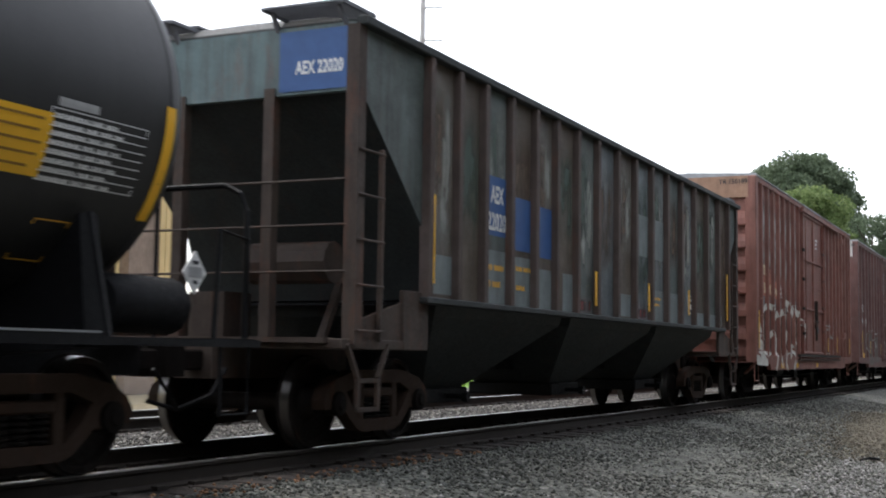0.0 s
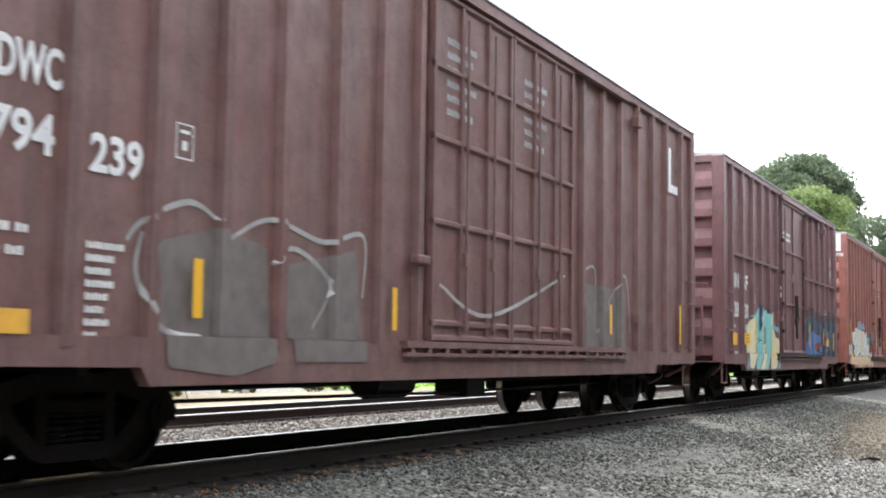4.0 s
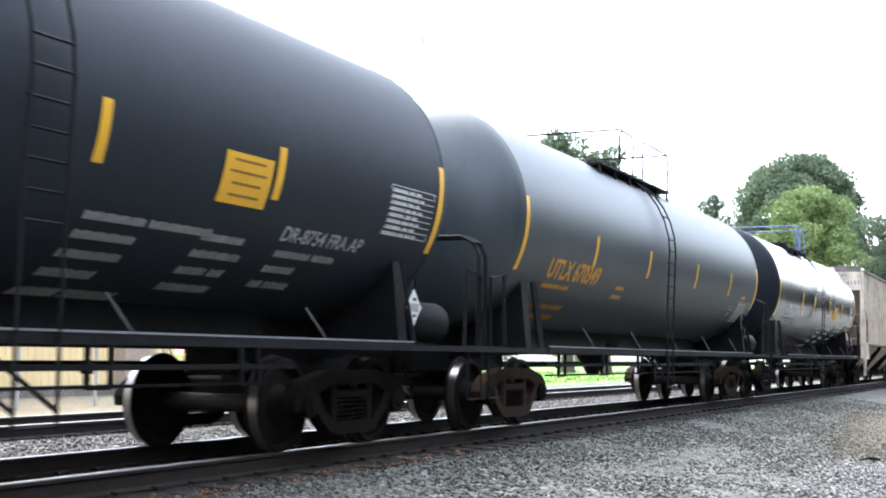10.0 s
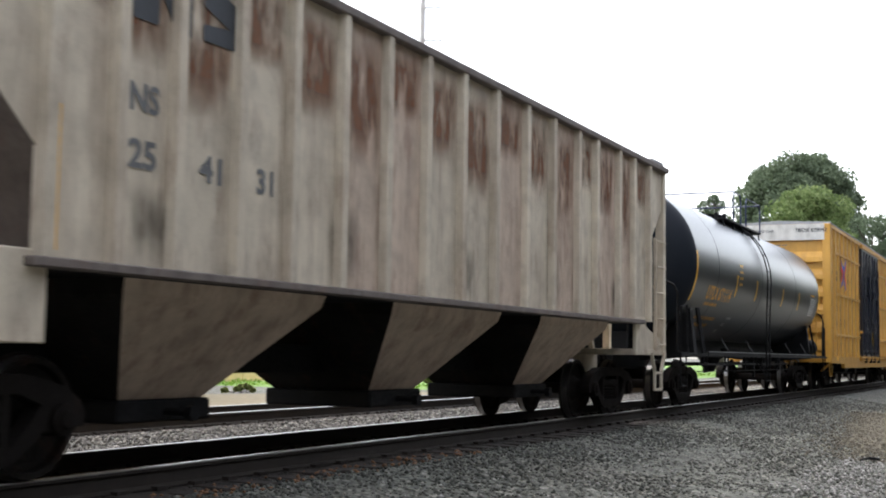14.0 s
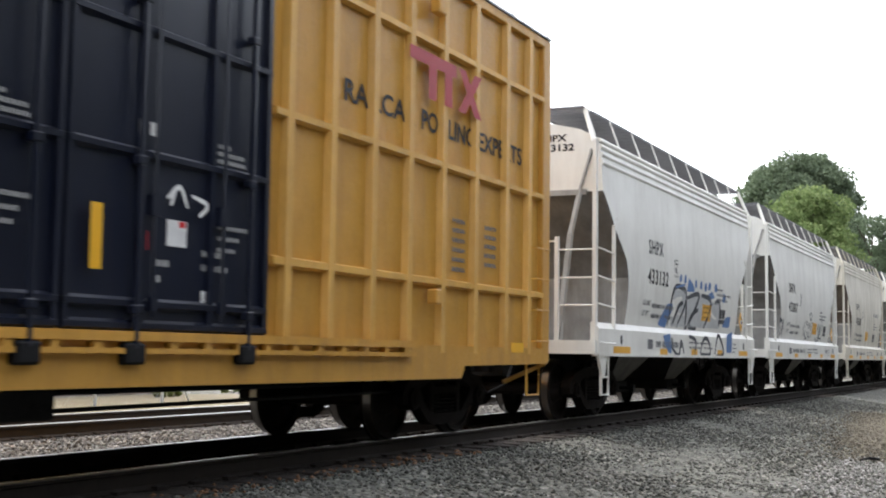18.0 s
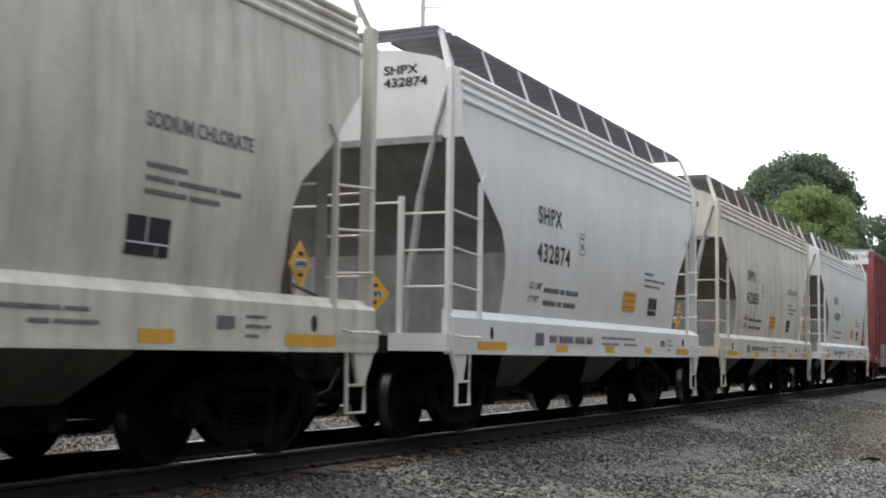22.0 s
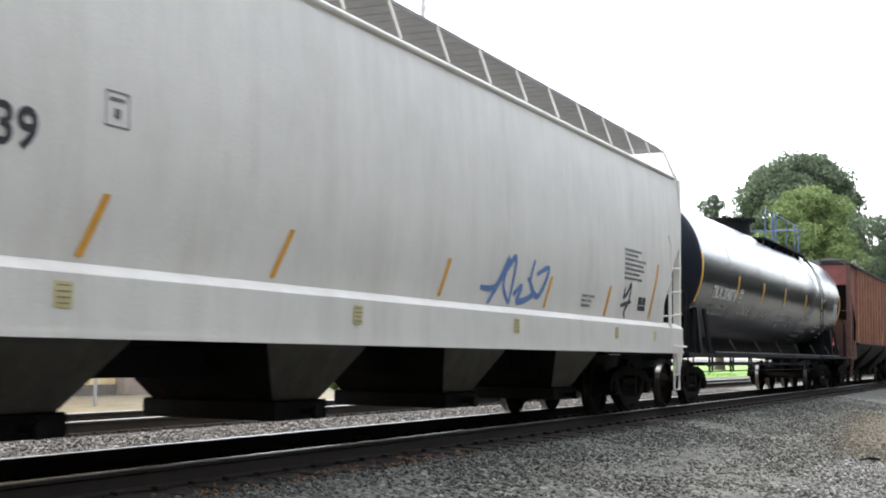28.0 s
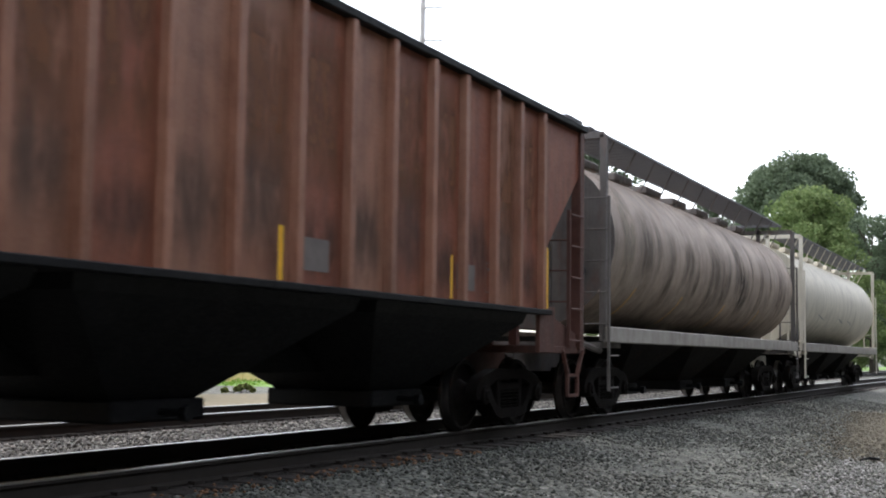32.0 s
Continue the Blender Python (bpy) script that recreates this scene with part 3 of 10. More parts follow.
# ---- boxcars ----
def side_skin(posts, door, post_w=0.12, out=0.007):
    w = post_w / 2
    knots = [(-0.2, 1.605)]
    for x in sorted(posts):
        for dx, y in ((-w - 0.012, 1.53), (-w + 0.008, 1.605), (w - 0.008, 1.605), (w + 0.012, 1.53)):
            if not door[0] < x + dx < door[1] and x + dx > knots[-1][0] + 0.002:
                knots.append((x + dx, y))
    knots += [(door[0] - 0.002, 1.53), (door[0] + 0.002, 1.63), (door[1] - 0.002, 1.63), (door[1] + 0.002, 1.53), (30.0, 1.605)]
    return Skin(sorted(knots), out)


def boxcar(name, label, u, length, paint_mat, posts, door, doors=1, girts=(), deep=(1.6, None), top=5.18, end_band=None, end_ribs=9, door_mat=None, rail_mat=None, trucks=(2.4, 2.4), post_w=0.12, band_z=0.44, post_mat=None, rib_rows=(1.3, 0.53, 6)):
    car = new_car(name, label, "boxcar", u)
    L = length
    deep1 = deep[1] or L - deep[0]
    body = Shape()
    body.box(0.05, L - 0.05, -1.5, 1.5, 1.02, top - 0.06)
    part("body", body, paint_mat, car)
    for side in (-1, 1):
        sheet = Shape().box(0.02, L - 0.02, min(side * 1.5, side * 1.53), max(side * 1.5, side * 1.53), 1.0, top - 0.02)
        part("side_sheet", sheet, paint_mat, car)
        sill = Shape()
        y0, y1 = sorted((side * 1.5, side * 1.6))
        sill.prism([(0.0, 1.06), (0.0, 0.86), (deep[0] - 0.1, 0.84), (deep[0], 0.70), (deep1, 0.70), (deep1 + 0.1, 0.84), (L, 0.86), (L, 1.06)], "y", y0, y1)
        part("side_sill", sill, paint_mat, car)
        chord = Shape().box(0, L, *sorted((side * 1.5, side * 1.6)), top - 0.12, top, 0.01)
        part("top_chord", chord, paint_mat, car)
    for x in posts:
        p = Shape().prism([(x - post_w / 2 - 0.012, -1.53), (x - post_w / 2 + 0.008, -1.605), (x + post_w / 2 - 0.008, -1.605), (x + post_w / 2 + 0.012, -1.53)], "z", 0.98, top - 0.1)
        part("side_post", p, post_mat or paint_mat, car)
    for z, x0, x1 in girts:
        g = Shape().prism([(-1.53, z - 0.05), (-1.60, z - 0.03), (-1.60, z + 0.03), (-1.53, z + 0.05)], "x", x0, x1)
        part("girt", g, post_mat or paint_mat, car)
    roof = Shape().prism([(-1.62, top), (-1.62, top + 0.025), (0, top + 0.10), (1.62, top + 0.025), (1.62, top)], "x", -0.02, L + 0.02)
    n = round(L / 1.25)
    for i in range(n + 1):
        x = 0.03 + (L - 0.06) * i / n
        roof.prism([(-1.6, top + 0.02), (-1.6, top + 0.055), (0, top + 0.13), (1.6, top + 0.055), (1.6, top + 0.02)], "x", x - 0.035, x + 0.035)
    part("roof", roof, rail_mat or M_STEEL, car, "grey galvanised ribbed roof")
    # doors
    dm = door_mat or paint_mat
    w = (door[1] - door[0]) / doors
    for i in range(doors):
        x0, x1 = door[0] + i * w + 0.02, door[0] + (i + 1) * w - 0.02
        d = part("door", Shape().box(x0, x1, -1.585, -1.53, 1.12, top - 0.2, 0.01), dm, car, "steel sliding door")
        single = doors == 1
        for z in [1.14] + ([1.30] if not single else []) + [1.14 + (top - 1.45) * k / 4 for k in ((1.3, 2.75) if single else (1.35, 2.35, 3.2))] + [top - 0.24]:
            part("stiffener", Shape().prism([(-1.585, z - 0.045), (-1.63, z - 0.02), (-1.63, z + 0.02), (-1.585, z + 0.045)], "x", x0, x1), dm, d)
        if single:
            zs = 1.14 + (top - 1.45) * 0.5
            part("stiffener", Shape().box(x0 + 0.06, x1 - 0.06, -1.605, -1.585, zs - 0.02, zs + 0.02), dm, d)
        for k in (0.0, 0.5, 1.0) if single else (0.0, 0.33, 0.68, 1.0):
            x = x0 + 0.03 + (x1 - x0 - 0.06) * k
            part("stiffener", Shape().box(x - 0.03, x + 0.03, -1.625, -1.585, 1.14, top - 0.24), dm, d)
        if single:
            x = x0 + (x1 - x0) * 0.54
            lever = Shape().beam((x, -1.665, 2.62), (x + 0.03, -1.665, 2.05), 0.09, 0.035)
            lever.lathe([(-1.69, 0.0), (-1.69, 0.12), (-1.63, 0.12), (-1.63, 0.0)], "y", (x + 0.02, 0, 1.95), 12)
            lever.beam((x + 0.02, -1.66, 1.95), (x + 0.06, -1.66, 1.5), 0.05, 0.04)
            lever.tube([(x + 0.06, -1.66, 2.0), (x + 0.45, -1.665, 2.06), (x + 0.5, -1.62, 2.0)], 0.016)
            parts("door_lever", lever, M_GRIMY, d, "grimy cast door lever")
            hasp = Shape()
            for z in (1.62, 2.3, 3.1, 3.9):
                hasp.box(x0 - 0.06, x0 + 0.1, -1.66, -1.6, z, z + 0.09, 0.012)
                hasp.box(x1 - 0.1, x1 + 0.06, -1.66, -1.6, z + 0.12, z + 0.21, 0.012)
            parts("door_latch", hasp, M_GRIMY, d, "grimy door latch")
        for x in (x0 + (x1 - x0) * 0.04, x0 + (x1 - x0) * 0.93) if single else (x0 + (x1 - x0) * 0.33, x0 + (x1 - x0) * 0.68):
            bars = Shape().tube([(x + 0.1, -1.65, 1.2), (x + 0.1, -1.65, top - 0.4)], 0.018)
            bars.box(x + 0.04, x + 0.16, -1.67, -1.62, 1.95, 2.1)
            bars.box(x + 0.06, x + 0.14, -1.67, -1.62, 1.25, 1.35)
            part("locking_bar", bars, dm, d)
    track = Shape()
    ext = (door[1] - door[0]) * (0.55 if doors == 2 else 0.9)
    t0, t1 = max(0.9, door[0] - ext * 0.25), min(L - 0.9, door[1] + ext)
    track.box(t0, t1, -1.67, -1.58, 1.03, 1.10)
    track.box(t0, t1, -1.66, -1.6, 0.94, 0.98)
    part("door_track", track, M_GRIMY if doors == 1 else paint_mat, car, "grimy lower door rail")
    bra = Shape()
    for i in range(round((t1 - t0) / 0.42)):
        x = t0 + 0.1 + i * 0.42
        bra.prism([(-1.6, 0.93), (-1.66, 0.95), (-1.66, 1.03), (-1.6, 1.03)], "x", x, x + 0.09)
    parts("rail_bracket", bra, paint_mat, car)
    stop = Shape()
    xs = min(L - 0.5, door[1] + ext + 0.35)
    stop.box(xs, xs + 0.2, -1.70, -1.58, top - 0.52, top - 0.34, 0.015)
    stop.box(xs + 0.02, xs + 0.16, -1.70, -1.58, 1.5, 1.66, 0.015)
    stop.box(door[0] - 0.42, door[0] - 0.12, -1.68, -1.58, 1.9, 2.0, 0.015)
    parts("door_stop", stop, paint_mat, car, "small steel door stop")
    part("upper_door_track", Shape().box(door[0] - 0.1, min(L - 0.2, door[1] + ext), -1.67, -1.58, top - 0.19, top - 0.08), paint_mat, car)
    # ends
    for rear in (False, True):
        e = Shape()
        for s in (-1, 1):
            post = Shape().box(-0.06, 0.2, *sorted((s * 1.35, s * 1.6)), 0.88, top, 0.015)
            part("corner_post", post.turned(L) if rear else post, paint_mat, car)
        e.box(-0.05, 0.12, -1.36, 1.36, top - 0.14, top)
        e.box(-0.05, 0.12, -1.36, 1.36, 0.9, 1.16)
        z0, step, ribs = rib_rows
        for i in range(ribs):
            z = z0 + i * step
            rib = Shape().prism([(0.14, z), (-0.055, z), (-0.066, z + 0.03), (-0.05, z + step * 0.3), (0.0, z + step * 0.52), (0.05, z + step * 0.64), (0.056, z + step), (0.14, z + step)], "y", -1.36, 1.36)
            part("end_rib", rib.turned(L) if rear else rib, paint_mat, car)
        e.box(0.06, 0.14, -1.4, 1.4, 1.1, top - 0.05)
        part("end_wall", e.turned(L) if rear else e, paint_mat, car)
        if end_band:
            bnd = Shape().box(-0.064, 0.12, -1.42, 1.56, top - band_z, top - 0.004)
            part("end_band", bnd.turned(L) if rear else bnd, end_band, car, "white painted band along the top of the end")
        lad = Shape()
        for y in (-1.16, -0.74):
            lad.beam((-0.16, y, 1.12), (-0.16, y, 2.25), 0.035, 0.05)
        for z in (1.16, 1.6, 2.02, 2.22):
            lad.tube([(-0.16, -1.18, z), (-0.16, -0.72, z)], 0.012, 5)
        lad.tube([(-0.06, -1.25, 2.48), (-0.14, -1.25, 2.5), (-0.14, 1.2, 2.5), (-0.06, 1.2, 2.48)], 0.014, 5)
        part("end_ladder", lad.turned(L) if rear else lad, paint_mat, car)
        plat = Shape().box(-0.42, -0.06, -0.75, 0.75, 1.0, 1.04)
        plat.beam((-0.38, -0.6, 1.0), (-0.04, -0.6, 0.9), 0.05, 0.05)
        part("end_platform", plat.turned(L) if rear else plat, M_STEEL, car, "steel crossover platform")
        under = Shape().box(-0.05, 0.5, -1.5, 1.5, 0.88, 1.02)
        under.box(-0.25, 1.2, -0.22, 0.22, 0.66, 1.0)
        under.beam((0.0, -1.55, 0.86), (0.55, -1.2, 0.62), 0.05, 0.05)
        part("end_sill", under.turned(L) if rear else under, paint_mat, car)
        zz = (1.15, 1.55, 1.95, 2.35)
        x0, x1 = (0.08, 0.52) if not rear else (L - 0.52, L - 0.08)
        rung_set(car, [((x0, -1.55, z), (x1, -1.55, z), (0, -0.10, 0)) for z in zz], paint_mat)
        stirrup(car, x0 - 0.03, x1 - 0.03, -1.52, 0.9, 0.46, paint_mat)
        add_coupler(car, -0.06 if not rear else L + 0.06, 1 if rear else -1)
    fl = Shape().box(0.1, L - 0.1, -1.5, 1.5, 0.9, 1.02)
    fl.box(0.3, L - 0.3, -0.2, 0.2, 0.62, 0.95)
    for i in range(1, 9):
        x = L * i / 9
        fl.box(x - 0.06, x + 0.06, -1.45, 1.45, 0.78, 0.95)
    part("underframe", fl, M_UNDER, car, "black steel underframe")
    gear = Shape()
    gear.lathe([(L / 2 - 1.9, 0.0), (L / 2 - 1.88, 0.2), (L / 2 - 1.0, 0.2), (L / 2 - 0.98, 0.0)], "x", (0, -0.75, 0.66), 12)
    gear.tube([(2.5, -0.45, 0.62), (L - 2.5, -0.45, 0.62)], 0.025)
    gear.tube([(2.5, -0.9, 0.55), (L / 2, -0.9, 0.5), (L - 2.5, -0.9, 0.55)], 0.02)
    gear.box(L / 2 + 0.3, L / 2 + 0.85, -1.0, -0.55, 0.45, 0.85)
    part("brake_gear", gear, M_UNDER, car, "black brake cylinder, rods and reservoir")
    add_truck(car, trucks[0])
    add_truck(car, L - trucks[1])
    return car


# ---- tank cars ----
# the heads are half ellipsoids: where they meet the shell, and how deep they are
HEAD_OUT, HEAD_DEEP = -0.06, 0.66


def tank_car(name, label, u, length, shell_mat, r=1.52, zc=2.82, ladder=7.5, strips=(), trucks=(0.45, 0.9), dome=0.35, rail_mat=None, plate=None, hoops=None, cross=None, belts=(), front_rail=True, ladder_top=0.9, manway=None, span=None, bowl=True):
    """u is where the first yellow strip stands; the heads bulge out past 0 and length."""
    car = new_car(name, label, "tank car", u)
    L = length
    side = round_side(r, zc)
    head = [(HEAD_OUT - HEAD_DEEP * math.cos(radians(a)), r * math.sin(radians(a))) for a in range(0, 91, 6)]
    prof = head + [(L * 0.5, r)] + [(L - x, q) for x, q in reversed(head)]
    part("tank_shell", Shape().lathe([(x, q) for x, q in prof if HEAD_OUT - 0.001 <= x <= L - HEAD_OUT + 0.001], "x", (0, 0, zc), 96, False), shell_mat, car, "", 40)
    for rear in (False, True):
        cap = Shape().lathe(head, "x", (0, 0, zc), 96, False)
        part("tank_head", cap.turned(L) if rear else cap, P_TANKHEAD if shell_mat in (P_TANK, P_TANK2, P_TANK3, P_TANKDULL) else shell_mat, car, "dull dusty domed tank head", 40)
    for x in (HEAD_OUT, L - HEAD_OUT):
        part("head_seam", Shape().lathe([(x - 0.02, r), (x - 0.012, r + 0.005), (x + 0.012, r + 0.005), (x + 0.02, r)], "x", (0, 0, zc), 96, False), shell_mat, car, "weld seam round the head", 40)
    for x in belts:
        part("weld_belt", Shape().lathe([(x - 0.018, r), (x - 0.01, r + 0.004), (x + 0.01, r + 0.004), (x + 0.018, r)], "x", (0, 0, zc), 96, False), shell_mat, car, "", 40)
    for x, z0, z1 in strips:
        put_rects(car, [(x - 0.055, x + 0.055, z0, z1)], M_YELLOW, side, "reflective_strip", "yellow reflective strip", 8)
    # underframe
    for rear in (False, True):
        s = Shape()
        s.box(-1.35, 2.2, -0.26, 0.26, 0.74, 1.02, 0.02)
        s.prism([(-0.45, 1.02), (-0.40, 1.45), (0.0, 1.6), (2.0, 1.3), (2.2, 1.02)], "y", -0.24, 0.24)
        for y in (-1.25, 1.25):
            s.beam((0.5, y * 0.2, 0.98), (0.5, y, 1.06), 0.3, 0.16)
        s.prism([(-1.35, 0.98), (1.35, 0.98), (1.25, 1.95), (0.9, 1.62), (0.4, 1.36), (-0.4, 1.36), (-0.9, 1.62), (-1.25, 1.95)], "x", 0.42, 0.62)
        part("stub_sill", s.turned(L) if rear else s, M_UNDER, car, "black stub sill and saddle")
        p = Shape()
        p.box(-1.3, -0.72, -1.5, 1.5, 1.02, 1.07)
        p.box(-1.3, 0.75, -1.55, -1.3, 1.0, 1.06)
        p.box(-1.3, 0.75, 1.3, 1.55, 1.0, 1.06)
        parts("end_platform", p.turned(L) if rear else p, M_UNDER, car, "black steel end platform")
        h = Shape()
        if front_rail or rear:
            h.tube([(-1.2, -1.45, 1.05), (-1.2, -1.45, 2.15), (-1.2, -1.38, 2.3), (-1.2, -1.22, 2.38), (-1.2, 1.22, 2.38), (-1.2, 1.45, 2.15), (-1.2, 1.45, 1.05)], 0.026, 8)
            h.tube([(-1.2, -0.5, 1.05), (-1.2, -0.5, 2.38)], 0.02)
            h.tube([(-1.2, 0.5, 1.05), (-1.2, 0.5, 2.38)], 0.02)
            h.tube([(-1.15, -1.5, 1.07), (-1.15, -1.5, 1.9), (-0.75, -1.5, 1.95), (-0.7, -1.5, 1.07)], 0.022, 8)
            part("end_railing", h.turned(L) if rear else h, M_UNDER, car, "black pipe railing")
        b = Shape().beam((0.55, -1.5, 1.05), (0.62, -1.35, 1.95), 0.09, 0.04)
        part("saddle_brace", b.turned(L) if rear else b, M_UNDER, car)
        st = [(-1.2, -0.8), (L + 0.8, L + 1.2)][rear]
        stirrup(car, st[0], st[1], -1.5, 1.0, 0.45, M_UNDER)
        add_coupler(car, -1.35 if not rear else L + 1.35, 1 if rear else -1)
    part("centre_sill", Shape().box(1.8, L - 1.8, -0.45, 0.45, 0.98, 1.5, 0.03), M_UNDER, car, "black centre sill under the shell")
    rb = Shape()
    rb.prism([(-1.56, 1.0), (-1.56, 1.09), (-1.53, 1.09), (-1.53, 1.03), (-1.3, 1.03), (-1.3, 1.0)], "x", 0.7, L - 0.7)
    board = part("running_board", rb, M_UNDER, car, "thin steel running board")
    part("edge_strip", Shape().box(0.7, L - 0.7, -1.566, -1.548, 1.082, 1.098), M_STEEL, board, "worn bright steel edge")
    part("running_board", rb.other_side(), M_UNDER, car)
    br = Shape()
    n = max(4, round(L / 2.6))
    for i in range(1, n):
        x = L * i / n
        br.beam((x + 0.22, -1.36, 1.38), (x + 0.38, -1.5, 1.08), 0.02, 0.02)
    parts("board_brace", br, M_DULLSTEEL, car, "slanting steel brace")
    # rods and guards under the shell
    g = Shape()
    x0, x1 = 2.1, L - 2.1
    g.beam((x0, -0.97, 0.83), (x1, -0.97, 0.83), 0.04, 0.045)
    g.beam((x0, -0.97, 0.68), (x1, -0.97, 0.68), 0.03, 0.025)
    part("brake_rod", g, M_UNDER, car, "black brake rods in two levels")
    k = 0
    x = x0 + 0.55
    while x < x1:
        h = Shape()
        for dx in (0.0, 0.27):
            h.beam((x + dx, -0.97, 1.0), (x + dx, -0.97, 0.68), 0.035, 0.04)
        h.beam((x, -0.97, 0.67), (x + 0.27, -0.97, 0.67), 0.04, 0.03)
        h.box(x - 0.03, x + 0.05, -1.0, -0.92, 0.78, 0.88, 0.01)
        if k % 3 == 2 and bowl:
            h.beam((x + 0.9, -0.97, 1.0), (x + 1.05, -0.97, 0.52), 0.05, 0.09)
        parts("rod_hanger", h, M_UNDER, car)
        k += 1
        x += 2.02
    g = Shape()
    g.tube([(x0, 0.2, 0.82), (x1, 0.2, 0.82)], 0.05)
    if bowl:
        g.lathe([(0.62, 0.0), (0.63, 0.1), (0.9, 0.24), (1.2, 0.5)], "z", (L / 2 - 0.4, -0.1, 0), 12)
    parts("bottom_fitting", g, M_UNDER, car, "black pipe, bottom valve and brake fittings")
    tank = Shape().lathe([(L - 0.35, 0.0), (L - 0.3, 0.2), (L - 0.25, 0.23), (L + 0.55, 0.23), (L + 0.6, 0.2), (L + 0.65, 0.0)], "x", (0, -1.15, 1.32), 14)
    part("air_reservoir", tank, M_UNDER, car, "black air reservoir", 40)
    # top works
    m = L / 2
    top = zc + r
    mx, mr, mz = manway or (m - 0.2, 0.36, 4.5)
    d = Shape().lathe([(top - 0.12, mr), (mz - 0.06, mr), (mz - 0.05, mr * 1.12), (mz - 0.01, mr * 1.12), (mz, mr * 0.9), (mz + 0.02, 0.0)], "z", (mx, 0, 0), 24)
    dome = part("manway", d, M_UNDER, car, "bolted black manway housing", 40)
    for i in range(8):
        bx, by = mx + mr * 1.2 * math.cos(i * math.pi / 4), mr * 1.2 * math.sin(i * math.pi / 4)
        part("bolt", Shape().box(bx - 0.04, bx + 0.04, by - 0.04, by + 0.04, mz - 0.1, mz + 0.03, 0.01), M_UNDER, dome)
    v = Shape()
    for x, y in ((m + 0.5, 0.2), (m + 0.8, -0.25), (m - 1.0, 0.1)):
        v.lathe([(top - 0.05, 0.1), (top + 0.14, 0.1), (top + 0.16, 0.05), (top + 0.2, 0.0)], "z", (x, y, 0), 10)
    parts("valve", v, M_UNDER, car)
    rm = rail_mat or M_BLUERAIL
    pz, zt = top - 0.19, 4.85
    p0, p1 = plate or (m - 1.7, m + 0.95)
    h0, h1 = span or (m - 0.9, m + 0.9)
    hoops = hoops or [(h0, h0 + 0.26 * (h1 - h0), ()), (h0 + 0.45 * (h1 - h0), h1, ())]
    cross = cross if cross is not None else (h0, h1)
    for q in (-1, 1):
        w = Shape().box(p0, p1, *sorted((q * 0.72, q * 1.04)), pz - 0.035, pz)
        walkway = part("top_platform", w, M_UNDER, car, "dark steel walkway grating")
        n = max(2, round((p1 - p0) / 0.9))
        for i in range(n + 1):
            x = p0 + 0.06 + (p1 - p0 - 0.12) * i / n
            part("bracket", Shape().beam((x, q * 0.98, pz - 0.03), (x, q * 1.0, pz - 0.22), 0.035, 0.035), M_UNDER, walkway)
        for h0, h1, posts in hoops:
            part("platform_railing", Shape().tube([(h0, q * 1.02, pz), (h0, q * 1.02, zt - 0.1), (h0 + 0.1, q * 1.02, zt), (h1 - 0.12, q * 1.02, zt), (h1, q * 1.02, zt - 0.12), (h1, q * 1.02, pz)], 0.019, 7), rm, car, "thin painted pipe railing")
            for x in posts:
                part("railing_post", Shape().tube([(x, q * 1.02, pz), (x, q * 1.02, zt)], 0.018, 6), rm, car)
    for x in cross:
        part("cross_rail", Shape().tube([(x, -1.02, zt), (x, 1.02, zt)], 0.019, 6), rm, car)
    la = Shape()
    for dx in (-0.2, 0.2):
        pts = [(ladder + dx, *round_side(r + 0.09, zc)(0, zc + a * r)[1:]) for a in (ladder_top, ladder_top * 0.8, ladder_top * 0.6, ladder_top * 0.4, ladder_top * 0.2, 0.0)]
        pts += [(ladder + dx, -1.58, 1.9), (ladder + dx, -1.57, 1.0), (ladder + dx, -1.57, 0.42)]
        la.tube(pts, 0.015, 6)
    for i in range(13):
        a = 0.95 - i * 0.135
        if a > ladder_top or (a > 0.1 and i % 2):
            continue
        if a > -0.1:
            p = round_side(r + 0.09, zc)(0, zc + a * r)
        else:
            p = (0, -1.575, zc + a * r)
        la.tube([(ladder - 0.2, p[1], p[2]), (ladder + 0.2, p[1], p[2])], 0.013, 5)
    la.tube([(ladder - 0.2, -1.57, 0.45), (ladder + 0.2, -1.57, 0.45)], 0.015, 5)
    for dx in (-0.2, 0.2):
        la.beam((ladder + dx - 0.55, -1.3, 1.05), (ladder + dx, -1.57, 0.55), 0.03, 0.03)
    part("side_ladder", la, M_UNDER, car, "black side ladder")
    add_truck(car, trucks[0], shell_mat in (P_TANK0, P_TANKGREY))
    add_truck(car, L - trucks[1], shell_mat in (P_TANK0, P_TANKGREY))
    return car, side


def spec_panel(parent, side, x, z, w=0.95, h=0.85):
    """The table of tank data: thin white rules with small bars."""
    rects = [(x, x + w, z - h * i / 8 - 0.004, z - h * i / 8 + 0.003) for i in range(9)]
    rects += [(x - 0.006, x + 0.006, z - h, z), (x + w - 0.006, x + w + 0.006, z - h, z)]
    put_rects(parent, rects, M_WHITE, side, "data_table")
    put_bars(parent, x + 0.03, z - 0.03, [[w * 0.34, w * 0.12, w * 0.13], [w * 0.3, w * 0.12, w * 0.12, w * 0.1]] * 4, M_WHITE, side, h / 8, h / 14)


def diamond(parent, where, x, z, r, mat_out, mat_in, name="placard", label=""):
    put_poly(parent, [[(x, z - r), (x + r, z), (x, z + r), (x - r, z)]], mat_out, where, name, label)


